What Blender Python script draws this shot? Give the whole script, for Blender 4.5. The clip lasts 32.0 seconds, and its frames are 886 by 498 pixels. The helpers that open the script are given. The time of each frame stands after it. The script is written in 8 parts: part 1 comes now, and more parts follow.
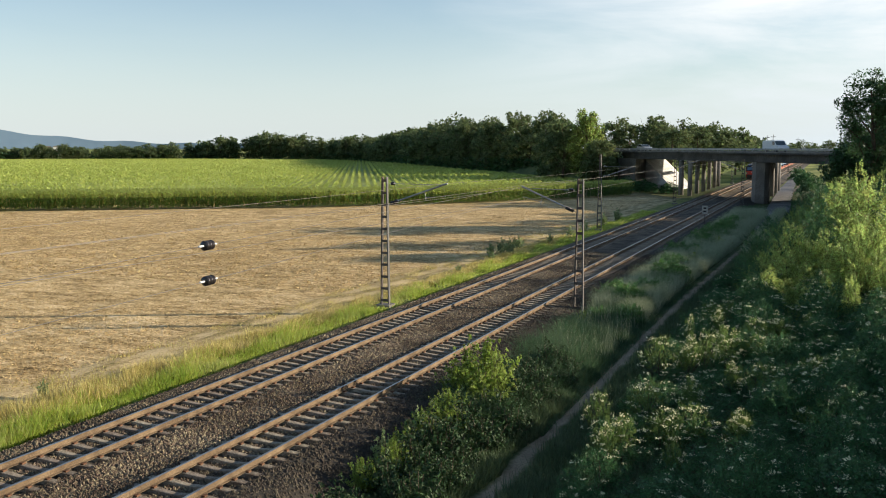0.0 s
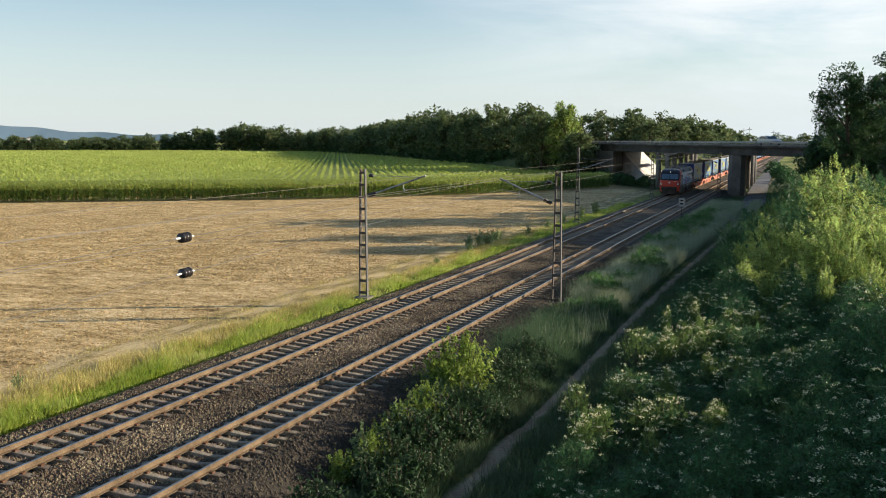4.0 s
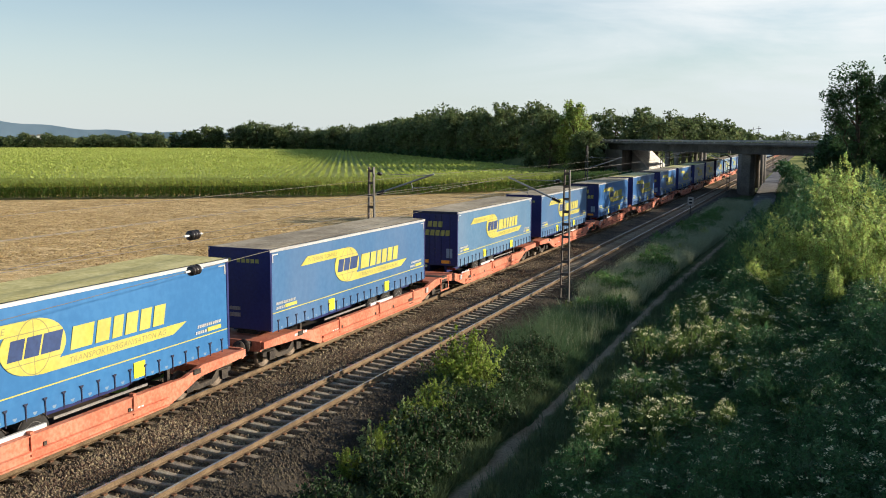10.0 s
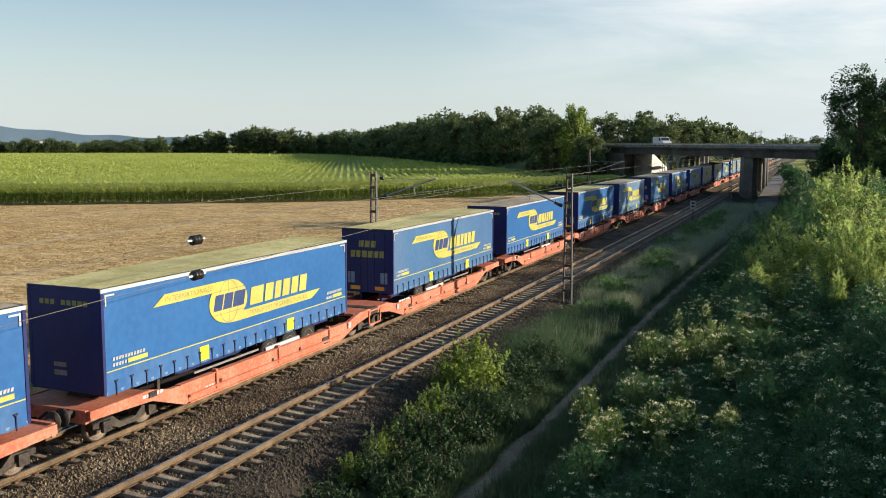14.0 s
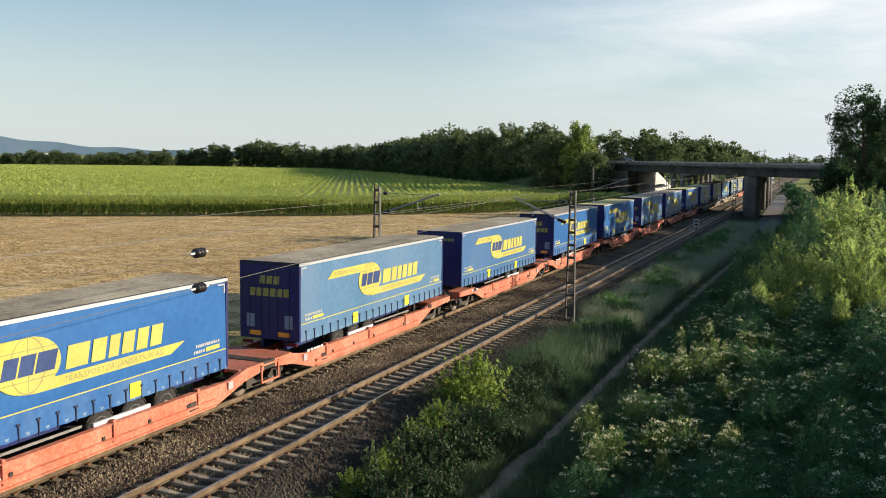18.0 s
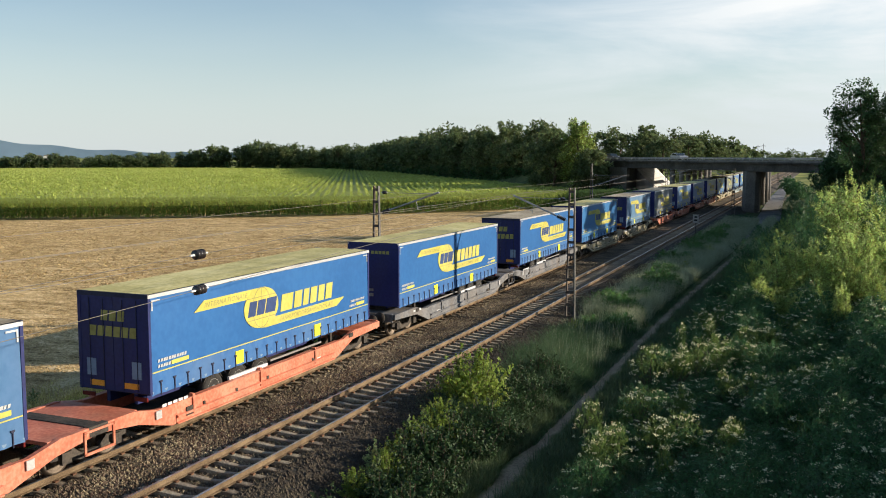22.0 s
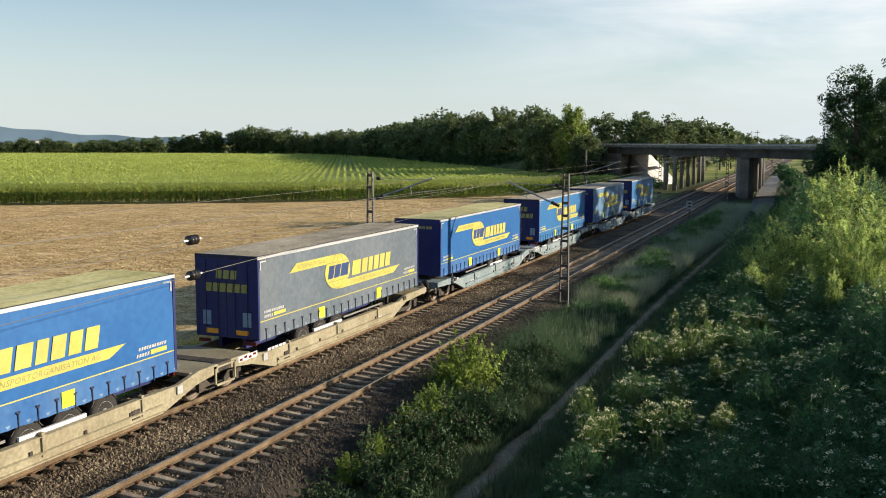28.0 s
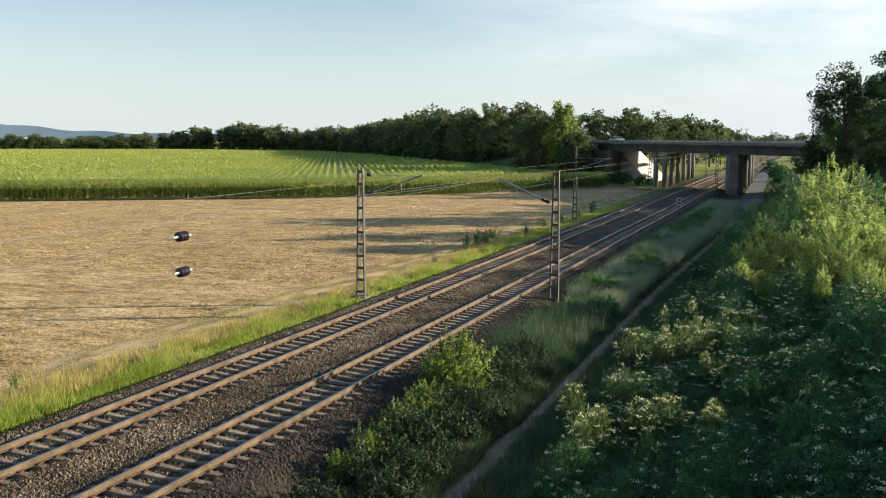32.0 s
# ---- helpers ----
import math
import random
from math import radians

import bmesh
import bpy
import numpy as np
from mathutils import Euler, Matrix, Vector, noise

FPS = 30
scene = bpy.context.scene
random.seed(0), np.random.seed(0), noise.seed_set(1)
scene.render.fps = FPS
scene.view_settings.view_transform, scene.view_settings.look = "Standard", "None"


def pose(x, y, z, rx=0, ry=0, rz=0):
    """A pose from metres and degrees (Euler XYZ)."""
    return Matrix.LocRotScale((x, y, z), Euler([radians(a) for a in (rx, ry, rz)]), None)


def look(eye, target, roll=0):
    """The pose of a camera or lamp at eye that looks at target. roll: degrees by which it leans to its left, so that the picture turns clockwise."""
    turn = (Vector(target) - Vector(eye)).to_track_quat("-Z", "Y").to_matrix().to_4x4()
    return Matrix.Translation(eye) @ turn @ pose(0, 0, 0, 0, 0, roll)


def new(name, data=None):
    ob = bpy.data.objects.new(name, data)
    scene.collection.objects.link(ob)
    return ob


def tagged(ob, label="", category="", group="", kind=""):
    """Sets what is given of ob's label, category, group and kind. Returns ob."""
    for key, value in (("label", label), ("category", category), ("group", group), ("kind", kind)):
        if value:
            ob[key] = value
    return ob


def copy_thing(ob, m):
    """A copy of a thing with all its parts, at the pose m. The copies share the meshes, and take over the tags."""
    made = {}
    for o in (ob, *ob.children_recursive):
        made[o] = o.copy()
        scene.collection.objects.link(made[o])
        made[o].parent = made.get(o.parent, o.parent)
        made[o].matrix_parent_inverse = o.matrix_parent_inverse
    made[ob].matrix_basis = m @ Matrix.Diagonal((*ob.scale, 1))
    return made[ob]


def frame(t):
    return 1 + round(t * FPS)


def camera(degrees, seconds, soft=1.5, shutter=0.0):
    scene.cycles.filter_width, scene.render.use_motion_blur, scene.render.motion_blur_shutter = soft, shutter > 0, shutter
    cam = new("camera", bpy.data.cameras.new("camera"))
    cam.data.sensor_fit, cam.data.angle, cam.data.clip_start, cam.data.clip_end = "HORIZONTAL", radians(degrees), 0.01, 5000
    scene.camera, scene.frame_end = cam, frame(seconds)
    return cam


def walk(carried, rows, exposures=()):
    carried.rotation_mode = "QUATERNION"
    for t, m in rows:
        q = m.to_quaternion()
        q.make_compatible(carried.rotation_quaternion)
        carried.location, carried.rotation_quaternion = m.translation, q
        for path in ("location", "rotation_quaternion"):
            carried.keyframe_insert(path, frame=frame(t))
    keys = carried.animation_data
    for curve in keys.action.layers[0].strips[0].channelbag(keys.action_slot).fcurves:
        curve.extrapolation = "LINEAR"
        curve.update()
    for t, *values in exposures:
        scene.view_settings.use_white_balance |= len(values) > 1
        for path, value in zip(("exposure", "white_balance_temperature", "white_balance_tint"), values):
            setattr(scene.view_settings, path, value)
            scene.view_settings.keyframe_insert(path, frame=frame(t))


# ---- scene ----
from collections import defaultdict

EYE = (0.0, 0.0, 8.090)
XL, XR = -18.575, -14.259          # centre lines of the two tracks; z = 0 is the top of the rails


def aim(yaw, pitch, roll):
    """Camera pose: degrees to the left of the track's direction, up, and lean."""
    a, p = radians(yaw), radians(pitch)
    way = Vector((-math.sin(a) * math.cos(p), math.cos(a) * math.cos(p), math.sin(p)))
    return look(EYE, Vector(EYE) + way, roll)


cam = camera(51.621, 32.0, 1.0)
walk(cam, [
    (0, aim(22.828, -6.306, 0.087)),
    (0.5, aim(22.858, -6.347, 0.146)),
    (1, aim(22.464, -6.400, 0.220)),
    (1.5, aim(22.259, -6.409, 0.324)),
    (2, aim(22.146, -6.376, 0.426)),
    (2.5, aim(22.081, -6.530, 0.634)),
    (3, aim(21.853, -6.704, 0.693)),
    (3.5, aim(21.631, -6.831, 0.424)),
    (5.5, aim(21.328, -6.663, 0.039)),
    (6, aim(21.364, -6.546, 0.151)),
    (6.5, aim(21.461, -6.514, 0.140)),
    (7, aim(21.451, -6.654, 0.165)),
    (7.5, aim(21.548, -6.666, 0.180)),
    (8, aim(21.712, -6.609, 0.189)),
    (8.5, aim(21.799, -6.681, 0.215)),
    (9, aim(21.834, -6.806, 0.275)),
    (9.5, aim(21.955, -6.927, 0.325)),
    (10, aim(21.975, -6.897, 0.352)),
    (10.5, aim(21.998, -6.904, 0.267)),
    (11, aim(22.130, -6.865, 0.324)),
    (11.5, aim(22.210, -6.938, 0.294)),
    (12, aim(22.097, -6.894, 0.380)),
    (12.5, aim(22.057, -6.855, 0.259)),
    (13, aim(22.168, -6.761, 0.257)),
    (13.5, aim(22.206, -6.795, 0.210)),
    (14, aim(22.131, -6.633, 0.187)),
    (14.5, aim(22.110, -6.415, 0.303)),
    (16.5, aim(22.124, -5.791, 0.550)),
    (17, aim(22.266, -5.671, 0.363)),
    (17.5, aim(22.354, -5.749, 0.667)),
    (18, aim(22.321, -5.664, 0.776)),
    (18.5, aim(22.184, -5.608, 0.963)),
    (19, aim(22.178, -5.645, 0.873)),
    (19.5, aim(22.282, -5.663, 0.304)),
    (20, aim(22.369, -5.605, 0.220)),
    (20.5, aim(22.367, -5.685, 0.016)),
    (21, aim(22.393, -5.709, -0.012)),
    (21.5, aim(22.332, -5.686, 0.147)),
    (22, aim(22.307, -5.746, 0.097)),
    (22.5, aim(22.321, -5.836, 0.163)),
    (23, aim(22.374, -5.929, 0.243)),
    (23.5, aim(22.229, -5.944, 0.033)),
    (24, aim(22.173, -5.958, 0.000)),
    (24.5, aim(22.055, -6.006, 0.023)),
    (25, aim(21.994, -6.077, -0.046)),
    (25.5, aim(21.804, -6.156, 0.074)),
    (27.5, aim(21.792, -6.609, 0.196)),
    (28, aim(21.920, -6.627, 0.225)),
    (28.5, aim(22.026, -6.657, 0.340)),
    (29, aim(21.970, -6.651, 0.348)),
    (29.5, aim(21.960, -6.655, 0.324)),
    (30, aim(21.925, -6.682, 0.236)),
    (30.5, aim(21.926, -6.690, 0.183)),
    (31, aim(21.722, -6.781, 0.140)),
    (31.5, aim(21.418, -6.823, 0.320)),
    (32, aim(21.314, -6.843, 0.288)),
], [(0, 0.77), (6, 0.76), (8, 0.73), (10, 0.69), (14, 0.66), (25, 0.65), (28, 0.69), (30, 0.70), (31, 0.75), (32, 0.83)])

# ---- world, sun, exposure ----
SUN = Vector((16.7, 8.7, 5.25)).normalized()       # towards the sun
SUN_EL, SUN_AZ = math.asin(SUN.z), math.atan2(SUN.x, SUN.y)


def make_world():
    w = bpy.data.worlds.new("evening_sky")
    scene.world = w
    w.use_nodes = True
    nt = w.node_tree
    nt.nodes.clear()
    out = nt.nodes.new("ShaderNodeOutputWorld")
    bg = nt.nodes.new("ShaderNodeBackground")
    sky = nt.nodes.new("ShaderNodeTexSky")
    sky.sky_type = "NISHITA"
    sky.sun_disc = False
    sky.sun_elevation, sky.sun_rotation = SUN_EL, SUN_AZ
    sky.air_density, sky.dust_density, sky.ozone_density = 1.0, 0.3, 2.0
    # thin cirrus
    tc = nt.nodes.new("ShaderNodeTexCoord")
    mp = nt.nodes.new("ShaderNodeMapping")
    mp.inputs["Scale"].default_value = (1.5, 1.5, 9.0)
    mp.inputs["Rotation"].default_value = (0.10, 0.16, 0.5)
    nz = nt.nodes.new("ShaderNodeTexNoise")
    nz.inputs["Scale"].default_value = 1.7
    nz.inputs["Detail"].default_value = 7
    nz.inputs["Roughness"].default_value = 0.58
    nz.inputs["Distortion"].default_value = 0.5
    rp = nt.nodes.new("ShaderNodeValToRGB")
    rp.color_ramp.elements[0].position, rp.color_ramp.elements[1].position = 0.34, 0.62
    mx = nt.nodes.new("ShaderNodeMix")
    mx.data_type = "RGBA"
    mul = nt.nodes.new("ShaderNodeMath")
    mul.operation = "MULTIPLY"
    side = nt.nodes.new("ShaderNodeMapRange")
    side.inputs["From Min"].default_value, side.inputs["From Max"].default_value = -0.40, -0.05
    side.inputs["To Min"].default_value, side.inputs["To Max"].default_value = 0.05, 1.0
    sx = nt.nodes.new("ShaderNodeSeparateXYZ")
    L = nt.links.new
    L(tc.outputs["Generated"], mp.inputs["Vector"])
    L(mp.outputs["Vector"], nz.inputs["Vector"])
    L(nz.outputs["Fac"], rp.inputs["Fac"])
    L(rp.outputs["Color"], mul.inputs[0])
    L(tc.outputs["Generated"], sx.inputs["Vector"])
    L(sx.outputs["X"], side.inputs["Value"])
    # the veil thins out higher up
    veil = nt.nodes.new("ShaderNodeMapRange")
    veil.inputs["From Min"].default_value, veil.inputs["From Max"].default_value = 0.45, 0.15
    L(sx.outputs["Z"], veil.inputs["Value"])
    both = nt.nodes.new("ShaderNodeMath")
    both.operation = "MULTIPLY"
    L(side.outputs["Result"], both.inputs[0])
    L(veil.outputs["Result"], both.inputs[1])
    L(both.outputs[0], mul.inputs[1])
    L(mul.outputs[0], mx.inputs["Factor"])
    L(sky.outputs["Color"], mx.inputs["A"])
    mx.inputs["B"].default_value = (6.9, 7.0, 7.0, 1)
    # pale haze low over the horizon
    low = nt.nodes.new("ShaderNodeMapRange")
    low.interpolation_type = "SMOOTHSTEP"
    low.inputs["From Min"].default_value, low.inputs["From Max"].default_value = 0.21, -0.02
    low.inputs["To Min"].default_value, low.inputs["To Max"].default_value = 0.0, 0.85
    L(sx.outputs["Z"], low.inputs["Value"])
    hz = nt.nodes.new("ShaderNodeMix")
    hz.data_type = "RGBA"
    L(low.outputs["Result"], hz.inputs["Factor"])
    L(mx.outputs["Result"], hz.inputs["A"])
    hz.inputs["B"].default_value = (4.42, 5.0, 5.3, 1)
    L(hz.outputs["Result"], bg.inputs["Color"])
    bg.inputs["Strength"].default_value = 0.094
    L(bg.outputs["Background"], out.inputs["Surface"])


make_world()
sun_data = bpy.data.lights.new("sun", "SUN")
sun_data.energy, sun_data.angle, sun_data.color = 5.0, radians(0.55), (1.0, 0.86, 0.68)
sun = new("sun", sun_data)
sun.matrix_world = look(SUN * 300, (0, 0, 0))


# ---- materials ----
def material(name, colours, scale=3.0, fine=40.0, rough=0.8, metal=0.0, bump=0.0, bump_scale=60.0,
             vary=0.0, through_light=0.0, island=False, stretch=None, dirt=None, spec=0.3):
    """Two scales of noise over a list of colours; vary: brightness per object or per island."""
    m = bpy.data.materials.new(name)
    m.use_nodes = True
    nt = m.node_tree
    N, L = nt.nodes.new, nt.links.new
    bs = nt.nodes["Principled BSDF"]
    out = nt.nodes["Material Output"]
    bs.inputs["Roughness"].default_value, bs.inputs["Metallic"].default_value = rough, metal
    bs.inputs["Specular IOR Level"].default_value = spec
    tc = N("ShaderNodeTexCoord")
    vec = tc.outputs["Object"]
    if stretch:
        mp = N("ShaderNodeMapping")
        mp.inputs["Scale"].default_value = stretch
        L(vec, mp.inputs["Vector"])
        vec = mp.outputs["Vector"]
    n1, n2 = N("ShaderNodeTexNoise"), N("ShaderNodeTexNoise")
    for n, s, d in ((n1, scale, 4), (n2, fine, 3)):
        n.inputs["Scale"].default_value, n.inputs["Detail"].default_value = s, d
        L(vec, n.inputs["Vector"])
    mixn = N("ShaderNodeMix")
    mixn.inputs["Factor"].default_value = 0.5
    L(n1.outputs["Fac"], mixn.inputs["A"])
    L(n2.outputs["Fac"], mixn.inputs["B"])
    ramp = N("ShaderNodeValToRGB")
    els = ramp.color_ramp.elements
    k = len(colours)
    while len(els) < k:
        els.new(0.5)
    for i, c in enumerate(colours):
        els[i].position = 0.40 + 0.20 * (i / max(1, k - 1))
        els[i].color = (*c, 1)
    L(mixn.outputs["Result"], ramp.inputs["Fac"])
    col = ramp.outputs["Color"]
    if vary:
        src = N("ShaderNodeNewGeometry").outputs["Random Per Island"] if island else N("ShaderNodeObjectInfo").outputs["Random"]
        mr = N("ShaderNodeMapRange")
        mr.inputs["To Min"].default_value, mr.inputs["To Max"].default_value = 1 - vary, 1 + vary
        L(src, mr.inputs["Value"])
        hs = N("ShaderNodeHueSaturation")
        L(mr.outputs["Result"], hs.inputs["Value"])
        mr2 = N("ShaderNodeMapRange")
        mr2.inputs["To Min"].default_value, mr2.inputs["To Max"].default_value = 0.5 - vary * 0.06, 0.5 + vary * 0.06
        L(src, mr2.inputs["Value"])
        L(mr2.outputs["Result"], hs.inputs["Hue"])
        L(col, hs.inputs["Color"])
        col = hs.outputs["Color"]
    if dirt:
        d = N("ShaderNodeTexNoise")
        d.inputs["Scale"].default_value, d.inputs["Detail"].default_value = dirt[1], 6
        mp = N("ShaderNodeMapping")
        mp.inputs["Scale"].default_value = dirt[3] if len(dirt) > 3 else (1, 1, 0.25)
        L(tc.outputs["Object"], mp.inputs["Vector"])
        L(mp.outputs["Vector"], d.inputs["Vector"])
        dr = N("ShaderNodeMapRange")
        dr.inputs["From Min"].default_value, dr.inputs["From Max"].default_value = 0.45, 0.75
        dr.inputs["To Max"].default_value = dirt[2]
        L(d.outputs["Fac"], dr.inputs["Value"])
        dm = N("ShaderNodeMix")
        dm.data_type = "RGBA"
        L(dr.outputs["Result"], dm.inputs["Factor"])
        L(col, dm.inputs["A"])
        dm.inputs["B"].default_value = (*dirt[0], 1)
        col = dm.outputs["Result"]
    L(col, bs.inputs["Base Color"])
    if bump:
        bn = N("ShaderNodeTexNoise")
        bn.inputs["Scale"].default_value, bn.inputs["Detail"].default_value = bump_scale, 3
        L(vec, bn.inputs["Vector"])
        bp = N("ShaderNodeBump")
        bp.inputs["Strength"].default_value = min(1.0, bump)
        bp.inputs["Distance"].default_value = 0.02
        L(bn.outputs["Fac"], bp.inputs["Height"])
        L(bp.outputs["Normal"], bs.inputs["Normal"])
    if through_light:
        tr = N("ShaderNodeBsdfTranslucent")
        L(col, tr.inputs["Color"])
        ms = N("ShaderNodeMixShader")
        ms.inputs["Fac"].default_value = through_light
        L(bs.outputs["BSDF"], ms.inputs[1])
        L(tr.outputs["BSDF"], ms.inputs[2])
        L(ms.outputs["Shader"], out.inputs["Surface"])
    return m


def glow(name, colour, strength):
    m = bpy.data.materials.new(name)
    m.use_nodes = True
    b = m.node_tree.nodes["Principled BSDF"]
    b.inputs["Base Color"].default_value = (*colour, 1)
    b.inputs["Emission Color"].default_value = (*colour, 1)
    b.inputs["Emission Strength"].default_value = strength
    return m


